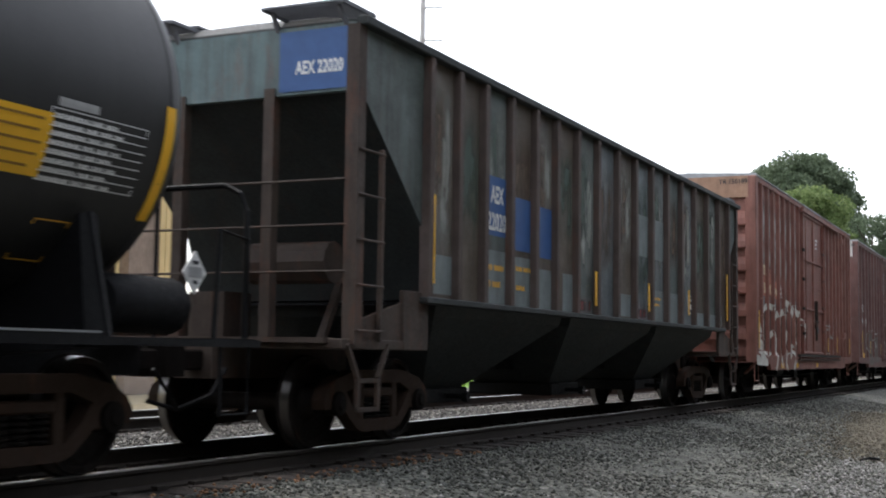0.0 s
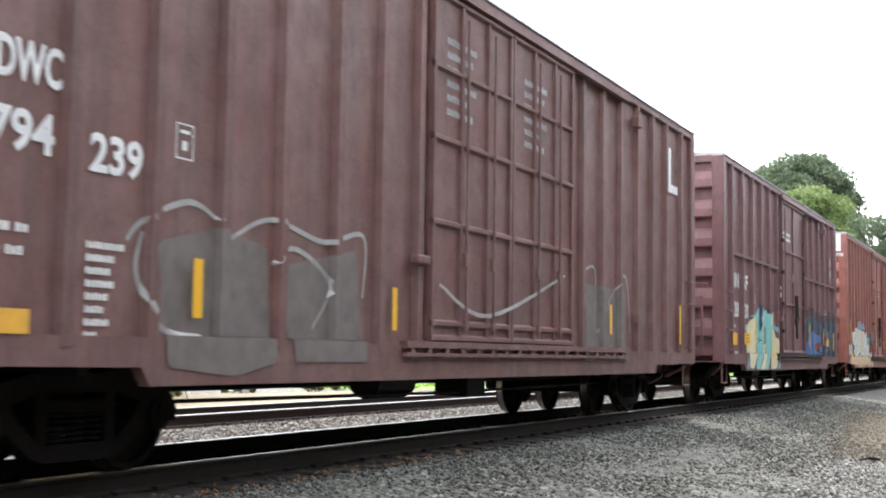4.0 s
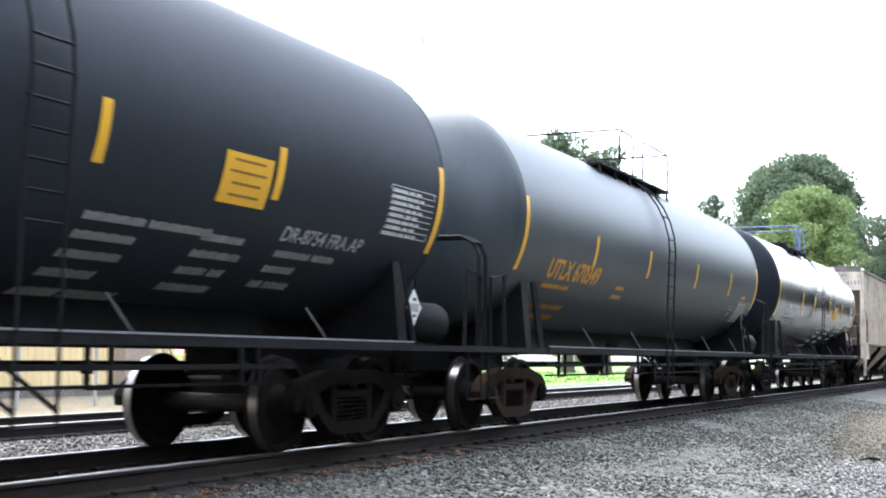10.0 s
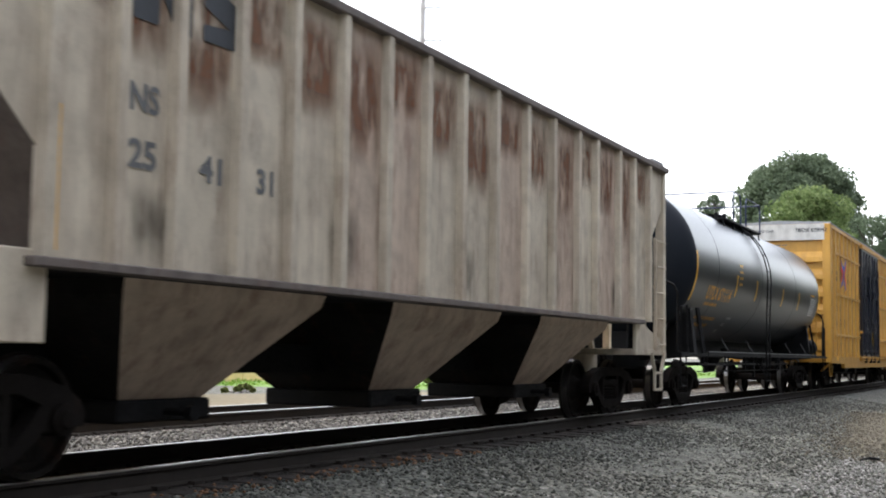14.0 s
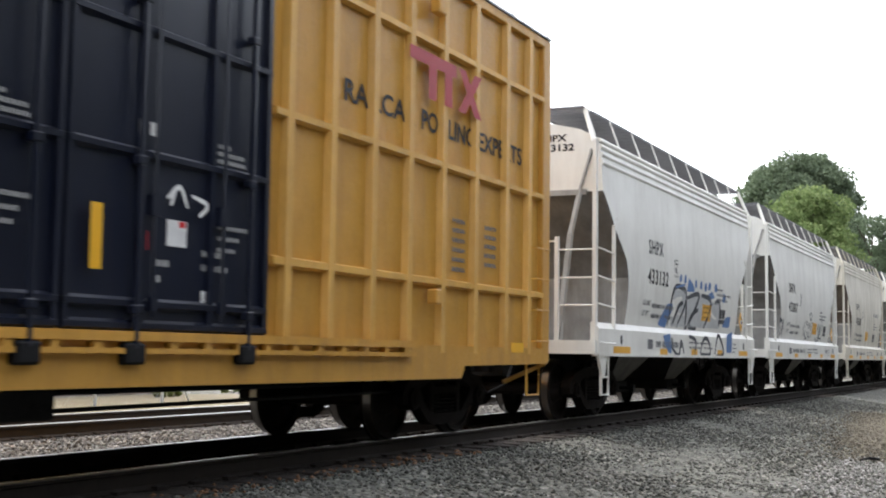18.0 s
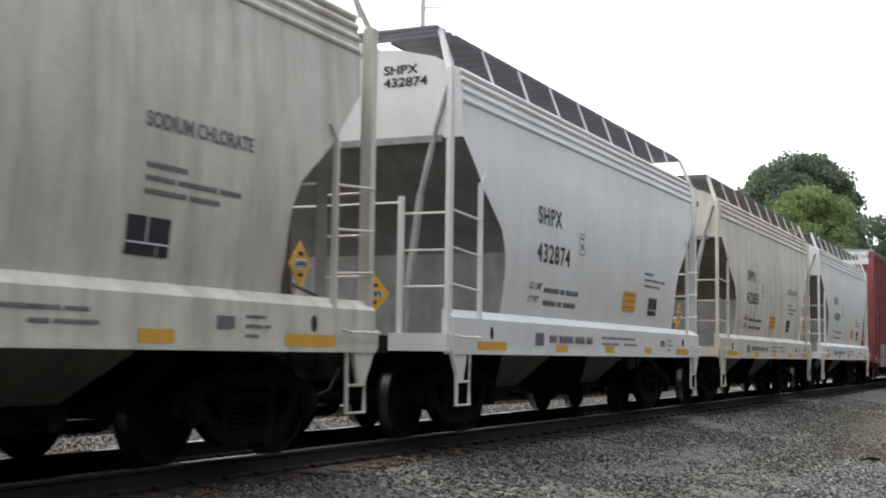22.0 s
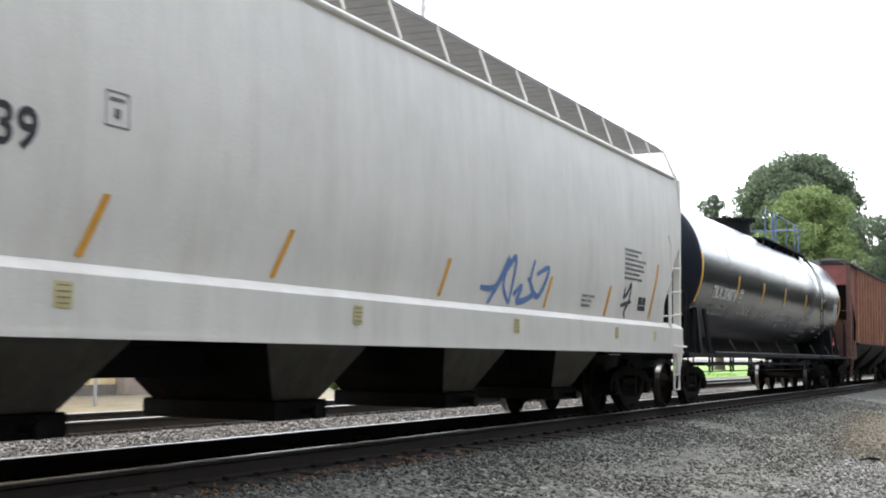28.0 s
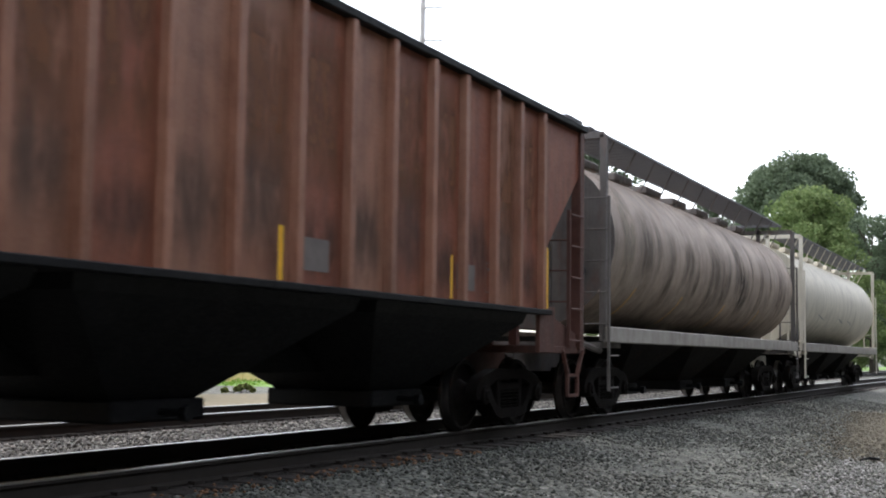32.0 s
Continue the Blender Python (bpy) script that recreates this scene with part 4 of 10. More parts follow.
# ---- covered hoppers ----
def loft_body(car, mat, rows, L, end_y=None, name="body", smooth=50, columns=24, slope_mat=None):
    """Rows of (z, half width, setback of the ends): both sides, the roof and the sloping end sheets."""
    s = Shape()
    k = columns + 1
    for sgn in (-1, 1):
        vs = [(xf + (L - 2 * xf) * i / columns, sgn * hw, z) for z, hw, xf in rows for i in range(k)]
        fs = [(r * k + i, r * k + i + 1, (r + 1) * k + i + 1, (r + 1) * k + i) for r in range(len(rows) - 1) for i in range(columns)]
        s.add(vs, fs if sgn < 0 else [tuple(reversed(f)) for f in fs])
    part(name, s, mat, car, "", smooth)
    for rear in (False, True):
        def sheet(some):
            e = Shape()
            vs = []
            for z, hw, xf in some:
                vs += [(xf, -hw, z), (xf, hw, z)]
            e.add(vs, [(2 * i, 2 * i + 2, 2 * i + 3, 2 * i + 1) for i in range(len(some) - 1)])
            return e.turned(L) if rear else e
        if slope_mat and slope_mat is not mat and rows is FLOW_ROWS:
            # Shade under the overhang is put into these end paints.
            part("end_wall", sheet([r for r in rows if r[0] <= 2.22]), P_ENDLOW, car, "upright lower end sheet, greyed for shade at the end", 30)
            part("end_slope_sheet", sheet([r for r in rows if 2.22 <= r[0] <= 3.46]), slope_mat, car, "overhanging end sheet, grime and shade in its colour", 30)
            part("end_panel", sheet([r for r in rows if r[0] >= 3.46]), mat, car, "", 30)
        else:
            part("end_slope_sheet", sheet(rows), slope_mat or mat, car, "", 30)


def hopper_bays(car, mat, x0, x1, n, ztop, hw, zlow=0.42, outlet=0.55, gap=0.1, wide=0.62, side_mat=None):
    step = (x1 - x0) / n
    for i in range(n):
        a, b = x0 + (i + gap) * step, x0 + (i + 1 - gap) * step
        m = (a + b) / 2
        s = Shape()
        top = [(a, -hw, ztop), (b, -hw, ztop), (b, hw, ztop), (a, hw, ztop)]
        mid = [(a + 0.03, -hw + 0.04, ztop - 0.12), (b - 0.03, -hw + 0.04, ztop - 0.12), (b - 0.03, hw - 0.04, ztop - 0.12), (a + 0.03, hw - 0.04, ztop - 0.12)]
        low = [(m - outlet, -wide, zlow + 0.12), (m + outlet, -wide, zlow + 0.12), (m + outlet, wide, zlow + 0.12), (m - outlet, wide, zlow + 0.12)]
        s.add(top + mid + low, [(4, 5, 1, 0), (5, 6, 2, 1), (6, 7, 3, 2), (7, 4, 0, 3), (8, 9, 5, 4), (9, 10, 6, 5), (10, 11, 7, 6), (11, 8, 4, 7), (11, 10, 9, 8)])
        bay = part("hopper_bay", s, mat, car, "sloping hopper bottom")
        if side_mat:
            face = Shape()
            for q in (-1, 1):
                e = q * 0.006
                pts = [(a, q * hw + e, ztop), (b, q * hw + e, ztop), (b - 0.03, q * (hw - 0.04) + e, ztop - 0.12), (m + outlet, q * wide + e, zlow + 0.12), (m - outlet, q * wide + e, zlow + 0.12), (a + 0.03, q * (hw - 0.04) + e, ztop - 0.12)]
                face.add(pts, [(0, 1, 2, 5), (5, 2, 3, 4)] if q < 0 else [(5, 2, 1, 0), (4, 3, 2, 5)])
            parts("side_sheet", face, side_mat, bay, "painted side of the hopper bottom")
        g = Shape().box(m - outlet - 0.08, m + outlet + 0.08, -wide - 0.08, wide + 0.08, zlow - (0.06 if wide < 0.8 else 0.14), zlow + 0.13, 0.02)
        g.tube([(m, -0.95, zlow + 0.02), (m, 0.95, zlow + 0.02)], 0.035)
        g.lathe([(-1.0, 0.07), (-0.93, 0.07)], "y", (m, 0, zlow + 0.02), 8)
        part("outlet_gate", g, M_UNDER, bay, "dark steel outlet gate")


def roof_walk(car, L, z, y0, y1, mat, posts, eave, n=0, plank=None):
    for s in (-1, 1):
        a, b = sorted((s * y0, s * y1))
        g = Shape()
        k = max(2, round((b - a) / 0.046))
        for i in range(k + 1):
            y = a + (b - a) * i / k
            thick = 0.03
            g.box(0.6, L - 0.6, y - thick / 2, y + thick / 2, z - (0.03 if i in (0, k) else 0.012), z + 0.008)
        for i in range(round(L / 0.3) - 3):
            g.box(0.6 + i * 0.3, 0.625 + i * 0.3, a, b, z - 0.016, z + 0.004)
        part("running_board", g, plank or M_ROOFPLANK, car, "open steel grating along the roof")
    w = Shape()
    for x in (0.1, 0.28, 0.46, L - 0.18, L - 0.36, L - 0.54):
        w.box(x, x + 0.08, -y1, y1, z - 0.02, z + 0.012)
    parts("running_board", w, plank or M_ROOFPLANK, car, "grating running board on the roof")
    n = n or round(L / 1.25)
    b = Shape()
    for i in range(n + 1):
        x = 0.2 + (L - 0.4) * i / n
        for s in (-1, 1):
            b.beam((x, s * y1, z + 0.01), (x, s * eave[0], eave[1]), 0.022, 0.026)
    parts("board_bracket", b, mat, car, "slim bracket under the running board")
    h = Shape()
    hz = z - 0.12
    for i in range(max(4, round(L / 1.9))):
        x = 0.8 + (L - 1.6) * i / (max(4, round(L / 1.9)) - 1)
        h.box(x - 0.55, x + 0.55, -0.3, 0.3, hz - 0.1, hz + 0.05, 0.02)
    parts("roof_hatch", h, mat, car, "roof loading hatch")


def ribbed_hopper(name, label, u, length, mat, end_mat, ribs, under_mat, bays=3, band_mat=None, top=4.22, plate=True, end_walks=True, bay_mats=(), bays_plan="", seed=1, rib_mat=None):
    car = new_car(name, label, "covered hopper", u)
    L = length
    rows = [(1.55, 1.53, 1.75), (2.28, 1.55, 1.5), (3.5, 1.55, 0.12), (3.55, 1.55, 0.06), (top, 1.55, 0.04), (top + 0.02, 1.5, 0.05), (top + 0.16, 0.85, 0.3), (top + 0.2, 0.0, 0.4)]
    # Slope sheets take the underside paint, dark as their shaded recess.
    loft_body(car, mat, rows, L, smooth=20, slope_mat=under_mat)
    for x in ribs:
        z0 = 1.55
        zt = top - 0.06
        p = Shape().prism([(x - 0.068, -1.53), (x - 0.055, -1.635), (x - 0.045, -1.642), (x + 0.045, -1.642), (x + 0.055, -1.635), (x + 0.068, -1.53)], "z", z0, zt)
        part("side_rib", p, rib_mat or mat, car)
    if bay_mats:
        rng = random.Random(seed)
        for k, (x0, x1) in enumerate(zip(ribs, ribs[1:])):
            part("side_panel", Shape().box(x0 + 0.05, x1 - 0.05, -1.5535, -1.54, 1.58, top - 0.06), bay_mats[int(bays_plan[k])] if bays_plan else rng.choice(bay_mats), car)
    part("side_sill", Shape().box(1.4, L - 1.4, -1.66, -1.5, 1.50, 1.57, 0.01), under_mat, car)
    part("side_sill", Shape().box(1.4, L - 1.4, 1.5, 1.66, 1.50, 1.57, 0.01), under_mat, car)
    part("eave_rail", Shape().box(0.0, L, -1.66, -1.53, top - 0.06, top + 0.03, 0.01), under_mat, car)
    part("eave_rail", Shape().box(0.0, L, 1.53, 1.66, top - 0.06, top + 0.03, 0.01), under_mat, car)
    for rear in (False, True):
        f = lambda s: s.turned(L) if rear else s
        up = Shape().box(0.0, 0.08, -1.52, 1.52, 3.52, top - 0.02)
        part("end_panel", f(up), band_mat or end_mat, car, "painted upper end panel")
        po = Shape()
        for y in (-1.52, 1.52):
            po.box(-0.03, 0.12, y - 0.07, y + 0.07, 1.05, top - 0.05)
        for y in (-0.55, 0.55):
            po.box(-0.02, 0.1, y - 0.06, y + 0.06, 1.05, 3.6)
        parts("end_post", f(po), end_mat, car, "steel end post")
        pl = Shape().box(-0.2, 1.6, -1.55, 1.55, 1.0, 1.1, 0.01)
        pl.box(-0.28, -0.05, -1.4, 1.4, 1.06, 1.11)
        pl.box(-0.4, 2.2, -0.22, 0.22, 0.7, 1.02)
        parts("end_platform", f(pl), end_mat, car)
        for s in (-1, 1):
            w = Shape().box(1.05, 1.62, *sorted((s * 1.5, s * 1.56)), 1.0, 1.62, 0.01)
            part("shear_plate", f(w), end_mat, car)
            w2 = Shape().prism([(0.0, 1.05), (1.1, 1.05), (1.1, 1.5), (0.0, 1.25)] if plate else [(0.0, 1.05), (0.4, 1.05), (0.4, 1.2), (0.0, 1.2)], "y", *sorted((s * 1.5, s * 1.53)))
            part("side_apron", f(w2), end_mat, car)
        gear = Shape().lathe([(-0.9, 0.0), (-0.9, 0.22), (0.1, 0.22), (0.1, 0.0)], "y", (0.75, 0, 1.9), 12)
        gear.box(0.5, 1.0, 0.3, 0.75, 1.1, 1.6)
        gear.beam((1.0, -0.6, 1.1), (1.5, -0.6, 1.9), 0.08, 0.08)
        part("brake_cylinder", f(gear), end_mat, car, "air brake cylinder on the end platform")
        la = Shape()
        la.beam((0.52, -1.56, 1.08), (0.52, -1.56, 3.0), 0.04, 0.05)
        for z in (1.18, 1.62, 2.06, 2.5, 2.94):
            la.tube([(0.0, -1.6, z), (0.52, -1.6, z)], 0.014, 5)
        for z in (1.75, 2.2, 2.64):
            la.tube([(-0.08, -1.5, z), (-0.08, 1.5, z)], 0.013, 5)
        parts("corner_ladder", f(la), end_mat, car, "steel corner ladder")
        st = Shape()
        st.beam((-0.1, -1.55, 1.05), (0.12, -1.55, 0.72), 0.05, 0.04)
        st.beam((0.72, -1.55, 1.05), (0.52, -1.55, 0.72), 0.05, 0.04)
        st.beam((0.12, -1.55, 0.72), (0.12, -1.55, 0.42), 0.05, 0.04)
        st.beam((0.52, -1.55, 0.72), (0.52, -1.55, 0.42), 0.05, 0.04)
        st.beam((0.12, -1.55, 0.42), (0.52, -1.55, 0.42), 0.05, 0.04)
        st.beam((0.12, -1.55, 0.70), (0.52, -1.55, 0.70), 0.04, 0.04)
        parts("step_bar", f(st), end_mat, car)
        walk_end = Shape()
        for q in (-1, 1):
            y0, y1 = sorted((q * 0.55, q * 1.5))
            walk_end.box(-0.2, 0.45, y0, y0 + 0.04, top + 0.12, top + 0.16)
            walk_end.box(-0.2, 0.45, y1 - 0.04, y1, top + 0.12, top + 0.16)
            for k in range(9):
                walk_end.box(-0.2 + 0.075 * k, -0.155 + 0.075 * k, y0 + 0.04, y1 - 0.04, top + 0.135, top + 0.16)
            walk_end.beam((-0.1, q * 1.38, top + 0.13), (0.02, q * 1.42, top - 0.05), 0.04, 0.04)
            walk_end.beam((-0.1, q * 0.62, top + 0.13), (0.02, q * 0.62, top - 0.05), 0.04, 0.04)
        if end_walks:
            parts("end_walk", f(walk_end), M_ROOFPLANK, car, "dark grating walkway at the roof end")
        add_coupler(car, -0.3 if not rear else L + 0.3, 1 if rear else -1)
    b = Shape()
    for s in (-1, 1):
        b.box(0.3, L - 0.3, *sorted((s * 0.6, s * 1.05)), top + 0.20, top + 0.23)
    parts("running_board", b, M_ROOFPLANK, car, "dark roof running boards")
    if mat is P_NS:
        # Slopes in near black: the shade between the bays, with soot.
        hopper_bays(car, P_SOOTSHADE, 1.9, L - 1.9, bays, 1.5, 1.4, gap=0.16, side_mat=P_NSWARM)
    else:
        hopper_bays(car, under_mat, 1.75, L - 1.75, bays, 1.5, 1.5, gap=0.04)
    # Dark sheet added so that the gaps between the bays look shaded.
    part("floor_sheet", Shape().box(1.75, L - 1.75, -1.48, 1.48, 1.5, 1.53), M_UNDER, car, "dark sheet filling the shaded gaps between the bays")
    part("centre_sill", Shape().box(0.2, L - 0.2, -0.2, 0.2, 0.75, 1.05), M_UNDER, car)
    add_truck(car, 1.43, end_mat is P_AEXEND)
    add_truck(car, L - 1.43, end_mat is P_AEXEND)
    return car


def flow_side(profile):
    zs = [p[0] for p in profile]
    hs = [p[1] for p in profile]
    return lambda x, z: (x, -float(np.interp(z, zs, hs)) - 0.006, z)


FLOW_ROWS = [(1.10, 1.46, 1.57), (1.46, 1.46, 1.57), (1.465, 1.50, 1.57), (1.75, 1.545, 1.57), (2.05, 1.575, 1.56), (2.22, 1.585, 1.53), (2.48, 1.595, 1.40), (2.70, 1.595, 1.12), (2.92, 1.59, 0.84), (3.18, 1.58, 0.60), (3.42, 1.565, 0.36), (3.46, 1.56, 0.31), (3.65, 1.55, 0.30), (3.85, 1.54, 0.30), (4.0, 1.53, 0.30), (4.26, 1.47, 0.30), (4.42, 1.2, 0.30), (4.54, 0.7, 0.30), (4.58, 0.0, 0.30)]
FPAX_ROWS = [(1.15, 1.46, 1.02), (1.555, 1.46, 1.02), (1.56, 1.52, 1.02), (1.89, 1.56, 1.10), (2.15, 1.585, 0.92), (2.36, 1.595, 0.76), (2.60, 1.60, 0.64), (2.95, 1.59, 0.18), (3.0, 1.59, 0.12), (3.5, 1.57, 0.10), (3.9, 1.54, 0.10), (4.22, 1.50, 0.10), (4.38, 1.2, 0.10), (4.5, 0.7, 0.10), (4.54, 0.0, 0.10)]


def flow_hopper(name, label, u, length, mat, rows=FLOW_ROWS, bays=2, dark_mat=None, sill=(1.0, 1.40), smooth_eave=False, truck=1.35, walk_z=4.73, slope_mat=None):
    car = new_car(name, label, "covered hopper", u)
    L = length
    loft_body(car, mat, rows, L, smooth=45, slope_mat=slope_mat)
    side = flow_side(rows)
    for s in (-1, 1):
        prof = [(s * 1.60, sill[0]), (s * 1.60, sill[1] - 0.02), (s * 1.585, sill[1]), (s * 1.50, sill[1] + 0.075), (s * 1.47, sill[1] + 0.075), (s * 1.47, sill[0])]
        part("side_sill", Shape().prism(prof, "x", 0.0, L), mat, car, "", 30)
        lip = Shape().box(0.0, L, *sorted((s * 1.5, s * 1.615)), sill[0] - 0.03, sill[0] + 0.012)
        part("sill_flange", lip, mat, car)
        ev = Shape()
        for z, o in (((3.90, 1.575), (4.02, 1.565), (4.14, 1.55), (4.24, 1.53)) if not smooth_eave else ((4.20, 1.56),)):
            ev.tube([(0.32, s * (o - 0.055), z), (L - 0.32, s * (o - 0.055), z)], 0.042, 8)
        parts("eave_rail", ev, mat, car, "", 50)
    for rear in (False, True):
        f = lambda s: s.turned(L) if rear else s
        po = Shape()
        w = 0.055 if rows is FLOW_ROWS and not rear else 0.12
        po.box(-0.02, 0.08, -1.56, -1.56 + w, sill[0] + 0.1, 4.2)
        po.box(-0.02, 0.08, 1.56 - w, 1.56, sill[0] + 0.1, 4.2)
        po.beam((0.04, -1.5, 4.18), (0.22, -1.3, walk_z - 0.03), 0.05, 0.05)
        po.beam((0.04, 1.5, 4.18), (0.22, 1.3, walk_z - 0.03), 0.05, 0.05)
        parts("corner_post", f(po), mat, car, "pale steel corner post")
        ch = Shape()
        for q in (-1, 1):
            ch.beam((0.02, q * 0.97, 1.2), (0.2, q * 1.08, 2.8), 0.11, 0.04)
            ch.beam((0.2, q * 1.08, 2.8), (0.3, q * 1.2, 3.5), 0.15, 0.04)
            ch.beam((0.3, q * 1.2, 3.5), (0.27, q * 1.4, 4.1), 0.05, 0.03)
        ch.beam((0.30, -1.3, 3.45), (0.30, 1.3, 3.45), 0.06, 0.08)
        # The greyed paint holds the shade on the braces.
        parts("end_strut", f(ch), P_ENDLOW if rows is FLOW_ROWS else mat, car, "grey steel end brace")
        beam = Shape()
        for q in (-1, 1):
            beam.box(-0.1, 0.0, *sorted((q * 0.85, q * 1.58)), sill[0], sill[0] + 0.2)
            beam.box(-0.06, 0.7, *sorted((q * 0.9, q * 1.5)), sill[0] + 0.085, sill[0] + 0.11)
        parts("end_beam", f(beam), mat, car, "painted corner of the end beam")
        pl = Shape().box(-0.04, 1.7, -1.46, 1.46, sill[0] + 0.04, sill[0] + 0.08)
        pl.box(-0.08, 0.02, -0.85, 0.85, sill[0] - 0.03, sill[0] + 0.17)
        pl.box(-0.4, 2.0, -0.24, 0.24, 0.66, 1.0)
        # Black here also holds the shade on the platform floor.
        parts("end_platform", f(pl), P_SOOTSHADE if rows is FLOW_ROWS else M_UNDER, car, "black floor plate and draft sill")
        la = Shape()
        la.beam((0.78, -1.58, 1.3), (0.78, -1.58, 2.95), 0.05, 0.05)
        la.beam((0.78, -1.58, 2.95), (0.92, -1.58, 3.1), 0.05, 0.05)
        la.beam((-0.02, -0.95, 1.2), (-0.02, -0.95, 2.75), 0.06, 0.06)
        for z in (1.72, 2.13, 2.55):
            la.tube([(-0.02, -0.95, z), (0.0, -1.56, z)], 0.014, 5)
            la.tube([(0.03, -1.58, z + 0.03), (0.78, -1.6, z - 0.02)], 0.014, 5)
        la.tube([(-0.03, -0.95, 2.68), (-0.03, 0.95, 2.68)], 0.014, 5)
        la.tube([(0.02, -1.62, 1.18), (0.05, -1.68, 1.16), (0.6, -1.68, 1.16), (0.63, -1.6, 1.18)], 0.014, 5)
        parts("corner_ladder", f(la), mat, car, "white steel ladder and handrails")
        br = Shape().lathe([(-0.1, 0.0), (-0.1, 0.16), (0.7, 0.16), (0.7, 0.0)], "y", (1.0, 0, 1.4), 12)
        if rear:
            br.lathe([(-0.75, 0.0), (-0.75, 0.26), (-0.6, 0.26), (-0.6, 0.0)], "y", (0.85, 0, 2.3), 14)
        br.box(0.4, 0.75, 0.25, 0.7, 1.2, 1.75, 0.02)
        br.tube([(0.4, -0.4, 1.3), (0.7, -0.5, 2.0), (0.85, -0.5, 2.6)], 0.025)
        if rear:
            part("brake_gear", f(br), M_UNDER, car, "brake cylinder and hand brake on the end platform")
            rs = Shape().lathe([(-0.75, 0.0), (-0.72, 0.2), (-0.66, 0.25), (0.3, 0.25), (0.36, 0.2), (0.4, 0.0)], "y", (0.8, -0.4, 1.72), 16)
            part("air_reservoir", f(rs), mat, car, "pale drum of the air reservoir", 40)
            part("valve_box", f(Shape().box(0.75, 1.15, -0.95, -0.6, sill[0] + 0.1, 1.75, 0.03)), M_GTAUPE, car, "grey valve housing")
            pipes = Shape().tube([(0.95, -1.2, 1.1), (0.95, -1.2, 2.0), (1.0, -1.15, 2.3), (1.15, -1.0, 2.42)], 0.03)
            pipes.tube([(0.6, -1.3, 1.12), (0.6, -1.3, 1.5), (0.8, -1.1, 1.62)], 0.022)
            pipes.tube([(1.2, -1.3, 1.12), (1.2, -1.3, 1.9), (1.3, -1.2, 2.05)], 0.022)
            parts("brake_pipe", f(pipes), M_GTAUPE, car, "grimy brake pipe")
        st = Shape().prism([(0.0, sill[0]), (0.42, sill[0]), (0.3, 0.66), (0.2, 0.66)], "y", -1.6, -1.56)
        part("step_bracket", f(st), mat, car)
        xs = (0.16, 0.52) if not rear else (L - 0.52, L - 0.16)
        stirrup(car, xs[0], xs[1], -1.58, sill[0] - 0.02, 0.40, mat, 0.022)
        part("step_rung", Shape().tube([(xs[0], -1.58, 0.66), (xs[1], -1.58, 0.66)], 0.016), mat, car)
        add_coupler(car, -0.25 if not rear else L + 0.25, 1 if rear else -1)
    roof_walk(car, L, walk_z, 0.45, 1.30, mat, True, (1.47, 4.28), plank=M_PALEPLANK if bays == 4 else None)
    # Shade under the car is put into the bay paints, besides soot and grime.
    if bays == 4:
        hopper_bays(car, P_SOOTSHADE, 2.07, L - 2.07, 4, sill[0] + 0.06, 1.02, 0.36, 0.42, 0.25, 0.72, dark_mat)
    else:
        hopper_bays(car, P_SOOTSHADE, 2.0, L - 2.0, bays, sill[0] + 0.06, 1.02, 0.40, 0.36, 0.24, 0.66, dark_mat)
    # Added dark sheet: it stands for the shade between the bays.
    part("floor_sheet", Shape().box(1.6, L - 1.6, -1.44, 1.44, sill[0] + 0.06, sill[0] + 0.1), M_UNDER, car, "dark sheet filling the shaded gaps between the bays")
    part("centre_sill", Shape().box(0.2, L - 0.2, -0.2, 0.2, 0.72, 1.0), M_UNDER, car)
    add_truck(car, truck)
    add_truck(car, L - truck)
    return car, side


